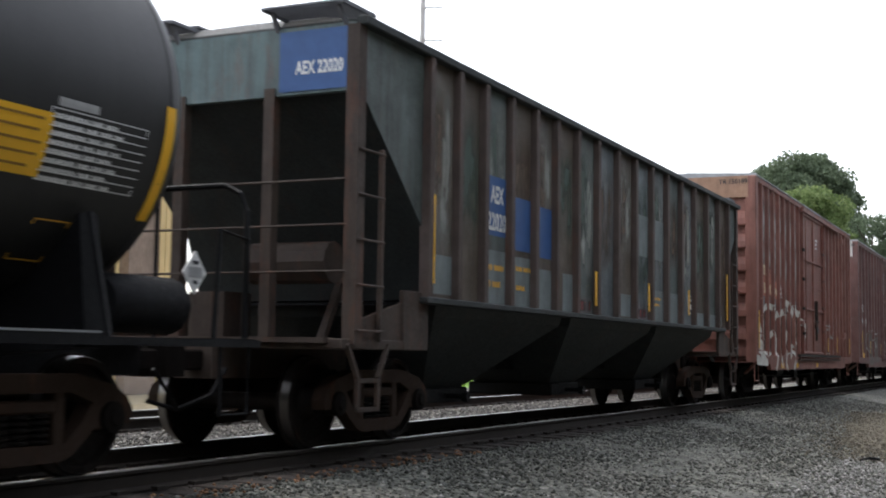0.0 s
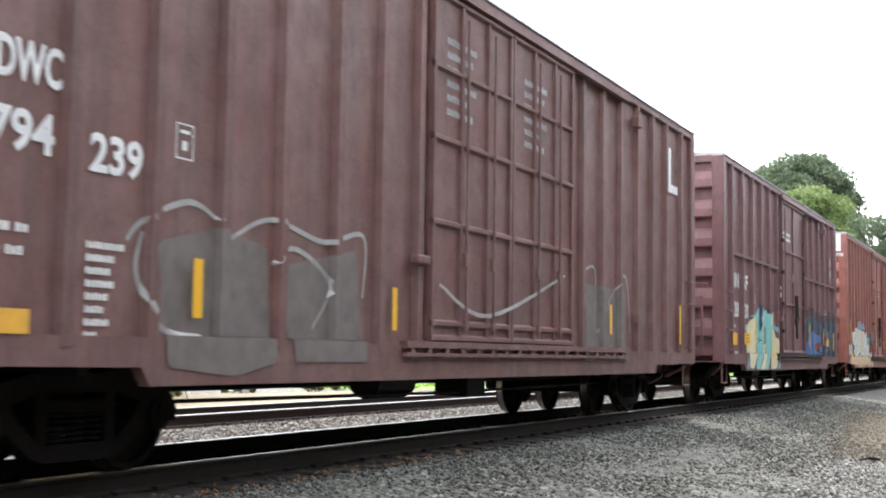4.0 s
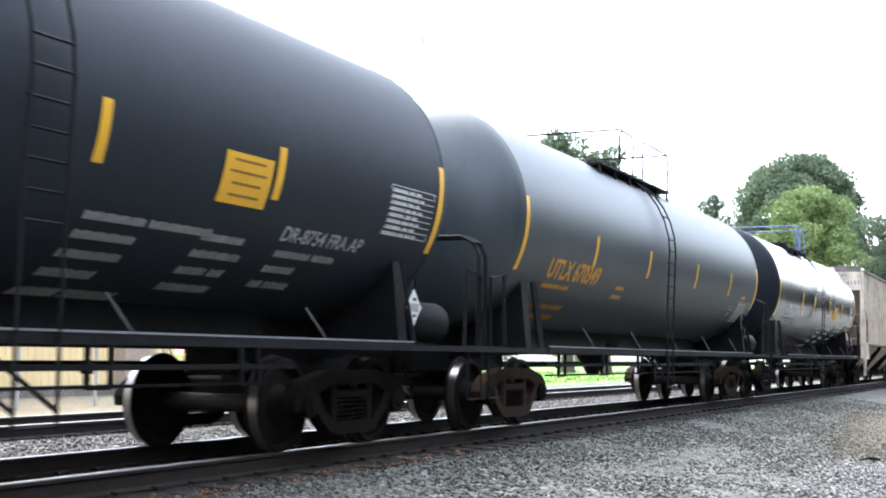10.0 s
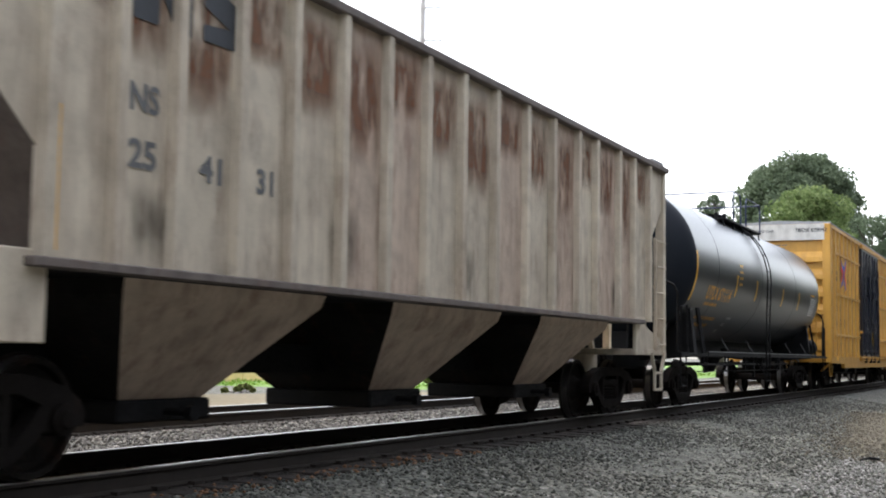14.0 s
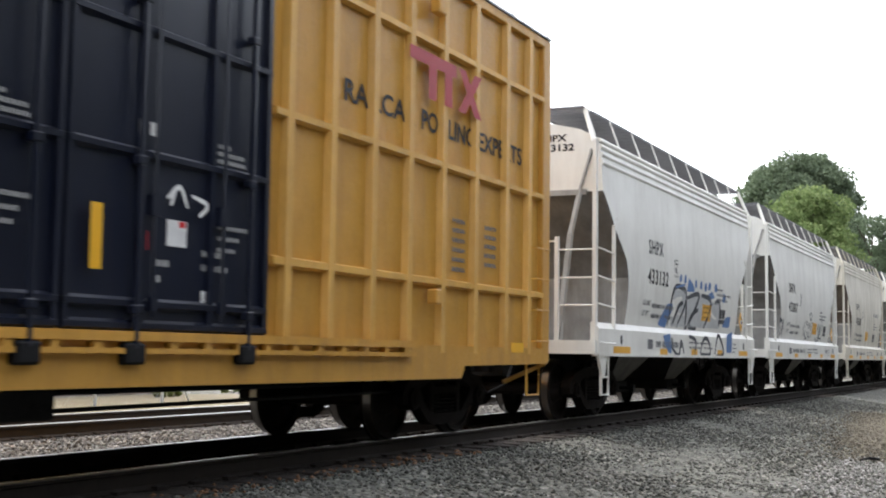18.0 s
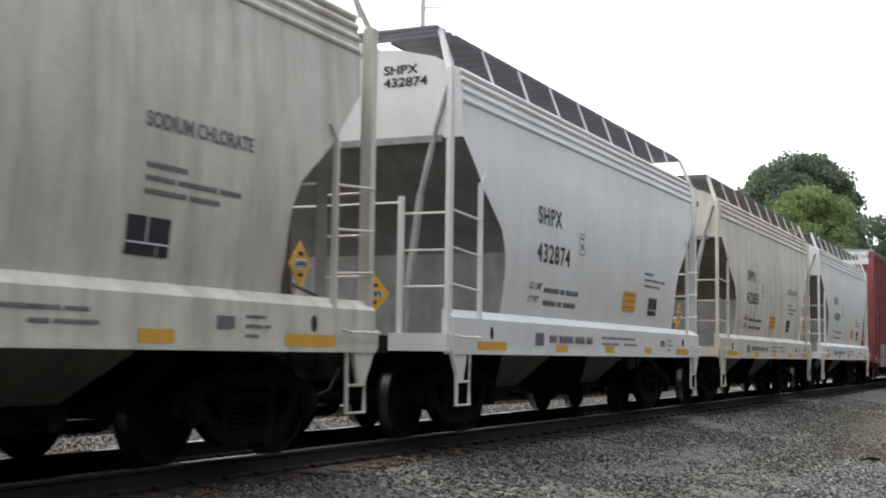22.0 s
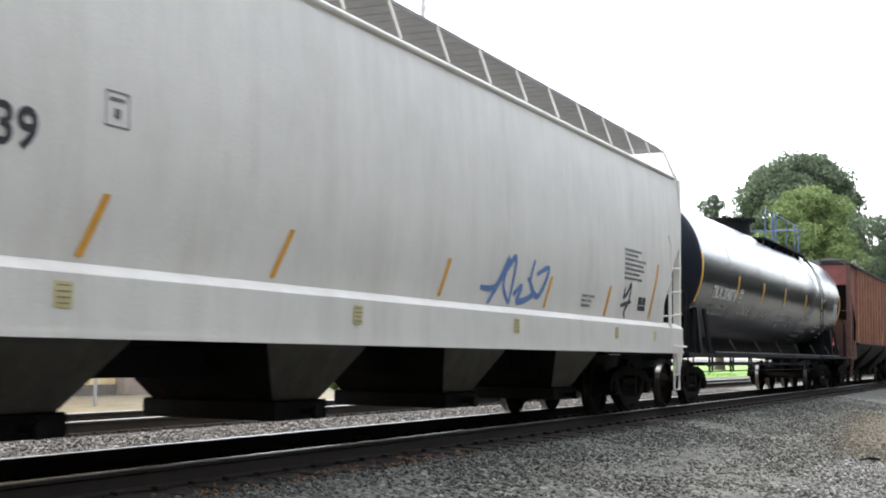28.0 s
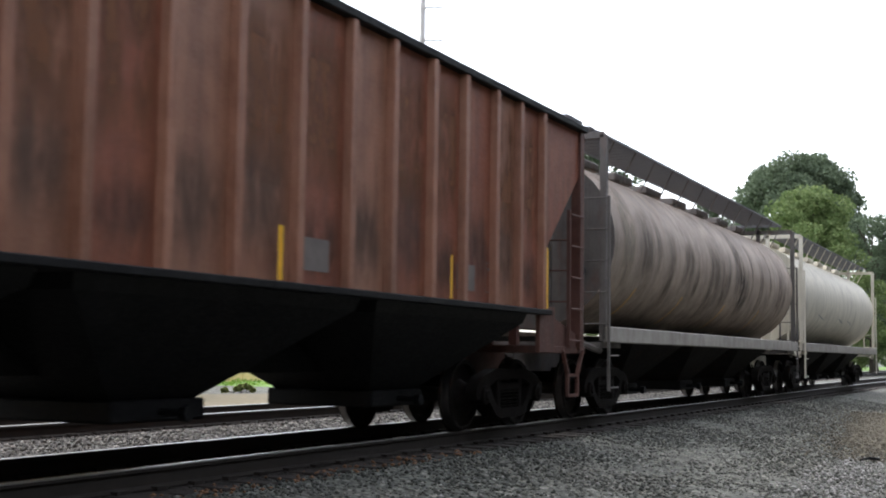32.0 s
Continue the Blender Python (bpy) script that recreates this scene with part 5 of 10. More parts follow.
def barrel_hopper(name, label, u, length, mat, end_mat):
    car = new_car(name, label, "covered hopper", u)
    L = length
    zc, hz, hy = 2.78, 1.42, 1.56
    rows = []
    for i in range(21):
        a = radians(-78 + 168 * i / 20)
        rows.append((zc + hz * math.sin(a), max(0.0, hy * math.cos(a)), 0.42))
    rows[-1] = (rows[-1][0], 0.0, 0.42)
    loft_body(car, mat, rows, L, smooth=40, slope_mat=P_BARRELEND if mat is P_BARREL else None)
    side = lambda x, z: (x, -hy * math.sqrt(max(0.0, 1 - ((z - zc) / hz) ** 2)) - 0.006, z)
    for i in range(1, 5):
        x = 0.42 + (L - 0.84) * i / 5
        s = Shape()
        vs = []
        for a in range(-70, 71, 10):
            z, y = zc + (hz + 0.012) * math.sin(radians(a)), -(hy + 0.012) * math.cos(radians(a))
            vs += [(x - 0.04, y, z), (x + 0.04, y, z)]
        s.add(vs, [(2 * j, 2 * j + 1, 2 * j + 3, 2 * j + 2) for j in range(len(vs) // 2 - 1)])
        part("weld_belt", s, mat, car)
    for s in (-1, 1):
        part("side_sill", Shape().box(0.0, L, *sorted((s * 1.5, s * 1.62)), 1.18, 1.42, 0.015), M_SILLGREY, car, "pale dusty side sill")
    for rear in (False, True):
        f = lambda s: s.turned(L) if rear else s
        po = Shape()
        for y in (-1.5, -0.6, 0.6, 1.5):
            po.box(0.0, 0.1, y - 0.05, y + 0.05, 1.2, 4.45 if abs(y) < 1 else 4.35)
        po.box(0.0, 0.1, -1.5, 1.5, 4.3, 4.4)
        part("end_frame", f(po), end_mat, car, "steel end frame")
        la = Shape()
        la.beam((0.0, -1.6, 0.45), (0.0, -1.6, 3.4), 0.04, 0.04)
        la.beam((-0.02, -1.15, 1.2), (-0.02, -1.15, 3.4), 0.04, 0.04)
        for i in range(7):
            la.tube([(0.0, -1.62, 0.5 + 0.48 * i), (0.0, -1.15, 0.5 + 0.48 * i) if i > 1 else (0.4, -1.62, 0.5 + 0.48 * i)], 0.014, 5)
        part("end_ladder", f(la), end_mat, car)
        pl = Shape().box(-0.1, 0.9, -1.5, 1.5, 1.1, 1.18)
        pl.box(-0.4, 1.6, -0.22, 0.22, 0.72, 1.05)
        pl.tube([(-0.35, -1.3, 1.15), (0.05, -1.45, 1.05)], 0.05)
        parts("end_platform", f(pl), end_mat, car)
        hole = Shape().lathe([(0.39, 0.0), (0.39, 0.09), (0.41, 0.09), (0.41, 0.0)], "x", (0, -1.0, 2.3), 14)
        part("inspection_port", f(hole), M_INK, car, "round dark opening in the end sheet")
        add_coupler(car, -0.2 if not rear else L + 0.2, 1 if rear else -1)
    roof_walk(car, L, 4.5, 0.4, 1.25, end_mat, True, (0.95, 3.95))
    hopper_bays(car, P_SOOTSHADE, 1.9, L - 1.9, 3, 1.3, 1.3, 0.36, 0.45)
    part("centre_sill", Shape().box(0.2, L - 0.2, -0.2, 0.2, 0.72, 1.0), M_UNDER, car)
    add_truck(car, 1.5)
    add_truck(car, L - 1.5)
    return car, side


# ---- paints of the single cars ----
M_BLUERAIL = plain("blue_grey_railing", (0.08, 0.12, 0.24), 0.5, 0.2, 0.3)
M_BAND = paint("white_end_paint", (0.70, 0.68, 0.64), 0.6, 0.3, (0.2, 0.17, 0.14))
P_TR = paint("brown_boxcar_paint", (0.25, 0.085, 0.060), 0.6, 0.6, (0.075, 0.034, 0.024), 0.4, 0.25, 1.0, pale=(0.36, 0.20, 0.16))
P_DWC = paint("grey_brown_boxcar_paint", (0.185, 0.078, 0.064), 0.6, 0.5, (0.055, 0.04, 0.037), 0.5, 0.1, 2.0, pale=(0.24, 0.17, 0.16))
P_MAROON = paint("maroon_boxcar_paint", (0.165, 0.072, 0.072), 0.5, 0.45, (0.05, 0.03, 0.03), 0.45, 0.1, 3.0)
P_RED = paint("red_boxcar_paint", (0.265, 0.09, 0.066), 0.5, 0.3, (0.10, 0.04, 0.035), 0.4, 0.05, 4.0)
P_YEL = paint("yellow_boxcar_paint", (0.60, 0.31, 0.046), 0.45, 0.35, (0.30, 0.15, 0.045), 0.35, 0.08, 5.0, mottle=0.3)
P_NAVY = paint("navy_door_paint", (0.004, 0.007, 0.02), 0.3, 0.35, (0.022, 0.023, 0.03), 0.3, 0.0, 5.5, mottle=0.3, coat=0.15, bump=0.006)
P_CRIM = paint("crimson_boxcar_paint", (0.26, 0.05, 0.052), 0.5, 0.4, (0.07, 0.025, 0.025), 0.35, 0.08, 6.0)
P_AEX = paint("dark_green_grey_paint", (0.08, 0.10, 0.088), 0.65, 0.7, (0.045, 0.038, 0.033), 0.6, 0.15, 7.0, pale=(0.21, 0.24, 0.24), gloss=0.3)
P_AEXEND = paint("sooty_brown_end_paint", (0.062, 0.045, 0.036), 0.7, 0.6, (0.03, 0.022, 0.018), 0.6, 0.4, 7.5, pale=(0.11, 0.085, 0.07), gloss=0.3)
P_NS = paint("dirty_light_grey_paint", (0.63, 0.55, 0.43), 0.65, 0.45, (0.21, 0.13, 0.085), 0.45, 0.3, 8.0)
P_BH = paint("brown_hopper_paint", (0.27, 0.08, 0.046), 0.6, 0.5, (0.06, 0.026, 0.015), 0.5, 0.45, 9.0, pale=(0.31, 0.115, 0.05))
# Brown darkened to hold the shade on the hopper's end.
P_BHEND = paint("shaded_brown_end_frame", (0.10, 0.034, 0.022), 0.65, 0.6, (0.035, 0.02, 0.015), 0.4, 0.3, 9.7)
P_BHTOP = paint("maroon_end_panel", (0.20, 0.05, 0.038), 0.6, 0.4, (0.1, 0.04, 0.03), 0.3, 0.3, 9.5)
P_FLOW = paint("white_hopper_paint", (0.75, 0.735, 0.68), 0.5, 0.22, (0.38, 0.345, 0.29), 0.3, 0.0, 10.0, streak=1.2, mottle=0.1, vary=0.04)
P_FLOW2 = paint("stained_white_hopper_paint", (0.66, 0.62, 0.53), 0.55, 0.6, (0.32, 0.27, 0.185), 0.3, 0.05, 11.0, streak=1.6, mottle=0.25, vary=0.04)
P_FPAX = paint("pale_grey_hopper_paint", (0.665, 0.64, 0.575), 0.5, 0.25, (0.38, 0.35, 0.28), 0.3, 0.0, 12.0, streak=1.3, mottle=0.1, vary=0.04)
# White bay sides, grimy and darkened to hold the shade under the car.
P_FLOWDARK = paint("shaded_grimy_underside", (0.12, 0.115, 0.10), 0.7, 0.6, (0.05, 0.045, 0.04), 0.4, 0.15, 13.0)
P_TANK = paint("gloss_black_tank_paint", (0.002, 0.0038, 0.011), 0.23, 0.25, (0.005, 0.005, 0.006), 0.25, 0.0, 14.0, pale=(0.004, 0.005, 0.008), bump=0.006, vary=0.0, gloss=0.9, mottle=0.2, coat=0.5)
P_TANKHEAD = paint("dusty_black_head_paint", (0.009, 0.012, 0.018), 0.62, 0.3, (0.011, 0.013, 0.017), 0.4, 0.0, 15.5, pale=(0.015, 0.019, 0.026), bump=0.015, vary=0.0, gloss=0.16, mottle=0.2)
P_TANKDULL = paint("dull_black_tank_paint", (0.015, 0.021, 0.029), 0.58, 0.3, (0.016, 0.021, 0.026), 0.4, 0.0, 15.0, pale=(0.024, 0.032, 0.041), bump=0.015, vary=0.0, gloss=0.25, mottle=0.2)
P_TANKGREY = paint("faded_grey_tank_paint", (0.032, 0.042, 0.05), 0.44, 0.45, (0.02, 0.026, 0.03), 0.6, 0.0, 16.0, pale=(0.055, 0.069, 0.073), bump=0.006, vary=0.0, gloss=0.62, mottle=0.3)
P_TANK0 = paint("worn_grey_black_tank_paint", (0.016, 0.0155, 0.015), 0.5, 0.4, (0.008, 0.008, 0.008), 0.5, 0.0, 17.0, pale=(0.028, 0.027, 0.026), bump=0.015, vary=0.0, mottle=0.3)
P_BARREL = paint("stained_taupe_hopper_paint", (0.40, 0.31, 0.245), 0.6, 0.75, (0.11, 0.08, 0.065), 0.5, 0.15, 18.0, streak=1.5)
P_BARRELEND = paint("dark_taupe_frame_paint", (0.13, 0.115, 0.105), 0.65, 0.6, (0.05, 0.04, 0.035), 0.4, 0.3, 18.5)
P_CREAM = paint("cream_hopper_paint", (0.66, 0.61, 0.50), 0.6, 0.5, (0.24, 0.2, 0.16), 0.4, 0.05, 19.0, mottle=0.2, vary=0.04)


P_AEXBROWN = paint("sooty_brown_panel_paint", (0.115, 0.09, 0.066), 0.65, 0.7, (0.04, 0.031, 0.026), 0.6, 0.1, 7.2, pale=(0.17, 0.145, 0.125), gloss=0.3)
P_AEXBLUE = paint("faded_blue_grey_panel_paint", (0.11, 0.13, 0.135), 0.6, 0.7, (0.04, 0.038, 0.034), 0.7, 0.05, 7.8, pale=(0.30, 0.33, 0.34), gloss=0.3)
P_NSWARM = paint("rust_washed_grey_paint", (0.58, 0.46, 0.36), 0.65, 0.5, (0.19, 0.11, 0.07), 0.45, 0.4, 8.3)
# Paler brown; on the ribs it stands for the light they catch.
P_BHPALE = paint("pale_brown_hopper_paint", (0.34, 0.14, 0.08), 0.55, 0.5, (0.075, 0.034, 0.02), 0.5, 0.4, 9.2, pale=(0.40, 0.22, 0.15))
P_YELPALE = paint("pale_yellow_post_paint", (0.66, 0.37, 0.075), 0.45, 0.3, (0.33, 0.18, 0.06), 0.4, 0.05, 5.2, mottle=0.3)
P_TRPALE = paint("faded_rose_post_paint", (0.30, 0.175, 0.155), 0.6, 0.5, (0.09, 0.045, 0.04), 0.5, 0.2, 1.3, pale=(0.42, 0.34, 0.32))
P_DWCPALE = paint("faded_grey_brown_post_paint", (0.21, 0.13, 0.115), 0.6, 0.5, (0.07, 0.05, 0.045), 0.5, 0.15, 2.3, pale=(0.32, 0.26, 0.25))
P_AEXRIB = paint("rust_brown_rib_paint", (0.085, 0.06, 0.05), 0.65, 0.6, (0.03, 0.022, 0.018), 0.5, 0.3, 7.9, gloss=0.3)
P_AEXTEAL = paint("streaked_teal_end_paint", (0.10, 0.15, 0.15), 0.6, 0.7, (0.05, 0.045, 0.04), 0.6, 0.3, 7.6, pale=(0.19, 0.26, 0.26))
# Rust stain, darkened further for the shade under the overhang.
P_ENDSTAIN = paint("shaded_rusty_slope_sheet", (0.15, 0.12, 0.095), 0.65, 0.6, (0.09, 0.06, 0.04), 0.4, 0.2, 33.0)
# Near black for slopes: soot, and the missing light under the cars.
P_SOOTSHADE = paint("soot_and_shade_black", (0.012, 0.011, 0.010), 0.8, 0.5, (0.02, 0.017, 0.014), 0.3, 0.1, 35.0, gloss=0.1)
# White paint greyed to hold the shade on the lower end and braces.
P_ENDLOW = paint("shaded_grey_white_paint", (0.36, 0.355, 0.34), 0.65, 0.55, (0.15, 0.135, 0.115), 0.35, 0.03, 35.0)
# Grimy grey, darkened for the shade under the overhanging sheet.
P_ENDGREY = paint("shaded_grimy_slope_sheet", (0.185, 0.18, 0.172), 0.65, 0.5, (0.09, 0.08, 0.068), 0.3, 0.05, 34.0)

M_ORANGEPANEL = plain("faded_orange_paint", (0.36, 0.14, 0.055), 0.6, wear=0.35)
# ---- spray paints ----
M_GCREAM = plain("cream_spray", (0.72, 0.64, 0.40), 0.6, wear=0.15)
M_GTURQ = plain("turquoise_spray", (0.24, 0.55, 0.50), 0.6, wear=0.15)
M_GNAVY = plain("navy_spray", (0.03, 0.05, 0.11), 0.6, wear=0.2)
M_GGREY = plain("grey_spray", (0.17, 0.20, 0.19), 0.7, wear=0.5)
M_GWHITE = plain("white_spray", (0.62, 0.60, 0.54), 0.65, wear=0.4)
M_GPEACH = plain("peach_spray", (0.66, 0.47, 0.28), 0.65, wear=0.25)
M_GBLUE = plain("pale_blue_spray", (0.26, 0.38, 0.46), 0.65, wear=0.3)
M_GROYAL = plain("royal_blue_spray", (0.10, 0.20, 0.42), 0.6, wear=0.3)
M_GDARK = plain("charcoal_spray", (0.055, 0.06, 0.07), 0.65, wear=0.4)
M_GPALE = plain("pale_grey_spray", (0.50, 0.51, 0.51), 0.6, wear=0.3)
M_GSILVER = plain("silver_spray", (0.40, 0.39, 0.37), 0.5, wear=0.5)
M_GTAUPE = plain("taupe_buff_paint", (0.18, 0.15, 0.135), 0.7, wear=0.5)
M_BLUE = plain("blue_panel_paint", (0.035, 0.10, 0.27), 0.55, wear=0.35)
M_ORANGE = plain("orange_lettering", (0.70, 0.33, 0.03), 0.55, wear=0.3)
M_REDPAINT = plain("red_logo_paint", (0.66, 0.025, 0.03), 0.55, wear=0.15)
M_LOGOBLUE = plain("blue_logo_paint", (0.008, 0.055, 0.36), 0.55, wear=0.15)
M_DARKRED = plain("dark_red_logo_paint", (0.42, 0.04, 0.05), 0.55, wear=0.2)
M_ORANGEPATCH = plain("orange_patch_paint", (0.36, 0.085, 0.04), 0.6, wear=0.4)
M_GREYPATCH = paint("grey_touch_up_paint", (0.19, 0.22, 0.22), 0.65, 0.5, (0.07, 0.06, 0.05), 0.4, 0.05, 30.0)
M_PALEPATCH = worn_patch("pale_faded_patch", (0.44, 0.41, 0.38), 0.85, 5.0, 31.0)
M_BLUEHAZE = worn_patch("blue_grey_overspray", (0.30, 0.33, 0.33), 0.75, 4.0, 36.0)
M_AEXFADE = worn_patch("pale_grey_fading", (0.40, 0.41, 0.37), 0.75, 5.0, 41.0)
M_AEXGREEN = worn_patch("dull_green_fading", (0.085, 0.12, 0.095), 0.8, 6.0, 42.0)
M_AEXRUST = worn_patch("rust_brown_fading", (0.13, 0.085, 0.055), 0.75, 6.0, 43.0)
M_REDWORN = worn_patch("worn_red_paint", (0.22, 0.055, 0.05), 0.8, 8.0, 44.0)
M_RUSTRUN = worn_patch("rust_run", (0.22, 0.085, 0.035), 0.75, 5.0, 45.0)
M_DUSTRUN = worn_patch("dusty_streak", (0.34, 0.28, 0.21), 0.55, 4.0, 46.0)
M_SOOTRUN = worn_patch("sooty_streak", (0.085, 0.062, 0.05), 0.5, 4.0, 47.0)
M_SILLGREY = paint("dusty_sill_paint", (0.36, 0.33, 0.29), 0.65, 0.5, (0.14, 0.11, 0.09), 0.4, 0.1, 48.0)
M_GTEAL = plain("teal_overspray", (0.055, 0.08, 0.10), 0.65, wear=0.5)
M_GTEALSOFT = plain("thin_teal_overspray", (0.07, 0.10, 0.12), 0.65, wear=0.5)
M_GTEALSOFT.node_tree.nodes["Principled BSDF"].inputs["Alpha"].default_value = 0.3
M_BUFFBROWN = worn_patch("brown_buff_paint", (0.13, 0.072, 0.056), 0.9, 9.0, 32.0)
M_GRUST = plain("rust_red_spray", (0.25, 0.06, 0.045), 0.65, wear=0.3)
M_PALEYELLOW = plain("pale_yellow_label", (0.55, 0.48, 0.22), 0.6, wear=0.3)
M_NAVYRAIL = plain("navy_railing", (0.02, 0.03, 0.08), 0.5, 0.2, 0.3)
M_TANBAND = paint("tan_end_paint", (0.42, 0.24, 0.15), 0.6, 0.4, (0.12, 0.07, 0.05))
# Far darker than the side paint: shade under the car, with some soot.
P_AEXDARK = paint("sooty_shaded_green_underside", (0.013, 0.018, 0.018), 0.7, 0.5, (0.015, 0.013, 0.012), 0.4, 0.1, 20.0)
P_NSUNDER = paint("brown_grey_hopper_bottom", (0.16, 0.13, 0.115), 0.7, 0.6, (0.05, 0.04, 0.035), 0.4, 0.2, 21.0)
P_FLOWB = paint("white_hopper_paint_b", (0.73, 0.715, 0.665), 0.5, 0.25, (0.36, 0.34, 0.30), 0.3, 0.0, 22.0, streak=1.2, mottle=0.1, vary=0.04)
P_FLOWC = paint("white_hopper_paint_c", (0.77, 0.75, 0.70), 0.5, 0.15, (0.36, 0.35, 0.33), 0.25, 0.0, 23.0, streak=1.2, mottle=0.08, vary=0.04)
P_FLOW3 = paint("streaky_white_hopper_paint", (0.69, 0.63, 0.52), 0.55, 0.5, (0.34, 0.29, 0.21), 0.4, 0.05, 24.0, streak=1.4, mottle=0.3, vary=0.04)
# Pale bay sides darkened to hold the shade under the car.
P_FPDARK = paint("shaded_grey_hopper_bottom", (0.12, 0.112, 0.10), 0.7, 0.5, (0.08, 0.07, 0.06), 0.4, 0.1, 25.0)
P_TANK2 = paint("satin_black_tank_paint", (0.0035, 0.0058, 0.0125), 0.33, 0.25, (0.005, 0.005, 0.006), 0.25, 0.0, 26.0, pale=(0.004, 0.006, 0.009), bump=0.001, vary=0.0, gloss=0.55, mottle=0.2, coat=0.25)
P_TANK3 = paint("deep_black_tank_paint", (0.0022, 0.0038, 0.012), 0.22, 0.2, (0.004, 0.004, 0.005), 0.25, 0.0, 27.0, pale=(0.0035, 0.004, 0.006), bump=0.006, vary=0.0, gloss=0.8, mottle=0.2, coat=0.12)


def mural_cream(car, where):
    a = Shape()
    poly_shape(a, [(2.32, 1.62), (2.46, 1.72), (3.02, 1.98), (3.04, 1.86), (3.02, 1.48), (3.38, 1.14), (2.82, 0.74), (2.38, 0.76)], where)
    poly_shape(a, [(3.86, 2.16), (4.04, 2.16), (4, 1.66), (3.98, 1.36), (3.82, 1.32), (3.82, 1.88)], where)
    poly_shape(a, [(4.84, 1.96), (5.44, 2.12), (5.42, 1.76), (5.22, 1.68), (5.5, 1.68), (5.82, 1.36), (5.74, 1.04), (5.46, 0.74), (4.76, 0.72), (4.8, 1.18)], where)
    poly_shape(a, [(3.04, 1.46), (3.3, 1.6), (3.4, 1.14), (3.14, 1)], where)
    poly_shape(a, [(3.88, 1.28), (4.48, 1.32), (4.38, 1.1), (4.02, 0.72), (3.58, 0.72), (3.9, 1.02)], where)
    painted("graffiti", a, M_GCREAM, car, "cream spray paint letters")
    a = Shape()
    poly_shape(a, [(3.1, 1.9), (3.76, 2.18), (3.8, 1.84), (3.82, 1.04), (3.54, 1.04), (3.3, 1.6), (3.04, 1.52), (3.06, 1.62)], where)
    poly_shape(a, [(4.02, 2), (4.5, 2.14), (4.82, 2), (4.74, 1.04), (4.5, 1.04), (4.46, 1.72), (4.02, 1.68)], where)
    poly_shape(a, [(3.1, 0.88), (3.4, 1.12), (3.84, 1.04), (3.54, 0.72), (3.06, 0.74)], where)
    poly_shape(a, [(4.4, 1.08), (4.7, 1.04), (4.4, 0.72), (4.04, 0.72)], where)
    poly_shape(a, [(2.22, 1.68), (2.44, 1.72), (3.02, 2.06), (3.1, 2.06), (3.04, 2), (2.46, 1.74), (2.24, 1.56)], where)
    poly_shape(a, [(5.46, 1.8), (5.6, 1.72), (5.56, 1.62), (5.28, 1.72)], where)
    painted("graffiti", a, M_GTURQ, car, "turquoise spray paint fills")
    a = Shape()
    stroke_shape(a, [(2.24, 1.54), (2.46, 1.7), (2.86, 1.92), (3.04, 2)], 0.045, where)
    stroke_shape(a, [(3.1, 1.92), (3.44, 2.04), (3.78, 2.2)], 0.045, where)
    stroke_shape(a, [(3.78, 2.2), (3.76, 1.84), (3.82, 1.32)], 0.045, where)
    stroke_shape(a, [(4.02, 2.02), (4.54, 2.16), (4.84, 2.02)], 0.045, where)
    stroke_shape(a, [(4.84, 1.96), (5.46, 2.14), (5.44, 1.8)], 0.045, where)
    stroke_shape(a, [(3.4, 1.12), (3.1, 0.92), (2.86, 0.74)], 0.045, where)
    stroke_shape(a, [(3.9, 1), (3.54, 0.76)], 0.045, where)
    stroke_shape(a, [(4.38, 1.08), (4.06, 0.74)], 0.045, where)
    stroke_shape(a, [(4.72, 0.94), (4.42, 0.72)], 0.045, where)
    stroke_shape(a, [(5.44, 1.8), (5.86, 1.44), (5.74, 1), (5.58, 0.72)], 0.045, where)
    stroke_shape(a, [(2.26, 1.56), (2.32, 1.14), (2.36, 0.76)], 0.045, where)
    painted("graffiti", a, M_GNAVY, car, "navy spray paint outlines")
    a = Shape()
    stroke_shape(a, [(3.4, 1.7), (3.74, 1.84)], 0.035, where)
    stroke_shape(a, [(3.44, 1.62), (3.76, 1.74)], 0.035, where)
    stroke_shape(a, [(3.48, 1.4), (3.74, 1.46)], 0.035, where)
    stroke_shape(a, [(3.52, 1.32), (3.78, 1.4)], 0.035, where)
    stroke_shape(a, [(4.92, 1.62), (5.4, 1.78)], 0.035, where)
    stroke_shape(a, [(4.8, 1.2), (5.3, 1.4)], 0.035, where)
    stroke_shape(a, [(3.3, 1.6), (3.4, 1.12)], 0.035, where)
    stroke_shape(a, [(4.46, 1.72), (4.46, 1.36)], 0.035, where)
    stroke_shape(a, [(4.04, 2.16), (4, 1.66)], 0.035, where)
    painted("graffiti", a, M_GNAVY, car, "navy accents")
    a = Shape()
    for patch in ([(2.04, 1.61), (2.31, 1.73), (2.45, 1.71), (2.21, 1.55)], [(2.11, 0.73), (2.2, 1.15), (2.35, 0.73)], [(5.5, 1.8), (5.6, 1.86), (5.92, 1.54), (5.86, 1.5)], [(5.62, 0.73), (5.9, 1.3), (5.95, 0.73)]):
        poly_shape(a, patch, lifted(where, -0.002))
    painted("graffiti", a, M_GBLUE, car, "pale blue edges of the letters")
    a = Shape()
    poly_shape(a, [(4, 1.66), (4.46, 1.72), (4.46, 1.36), (3.96, 1.36)], where)
    painted("graffiti", a, M_GGREY, car, "grey scrubbed patch")


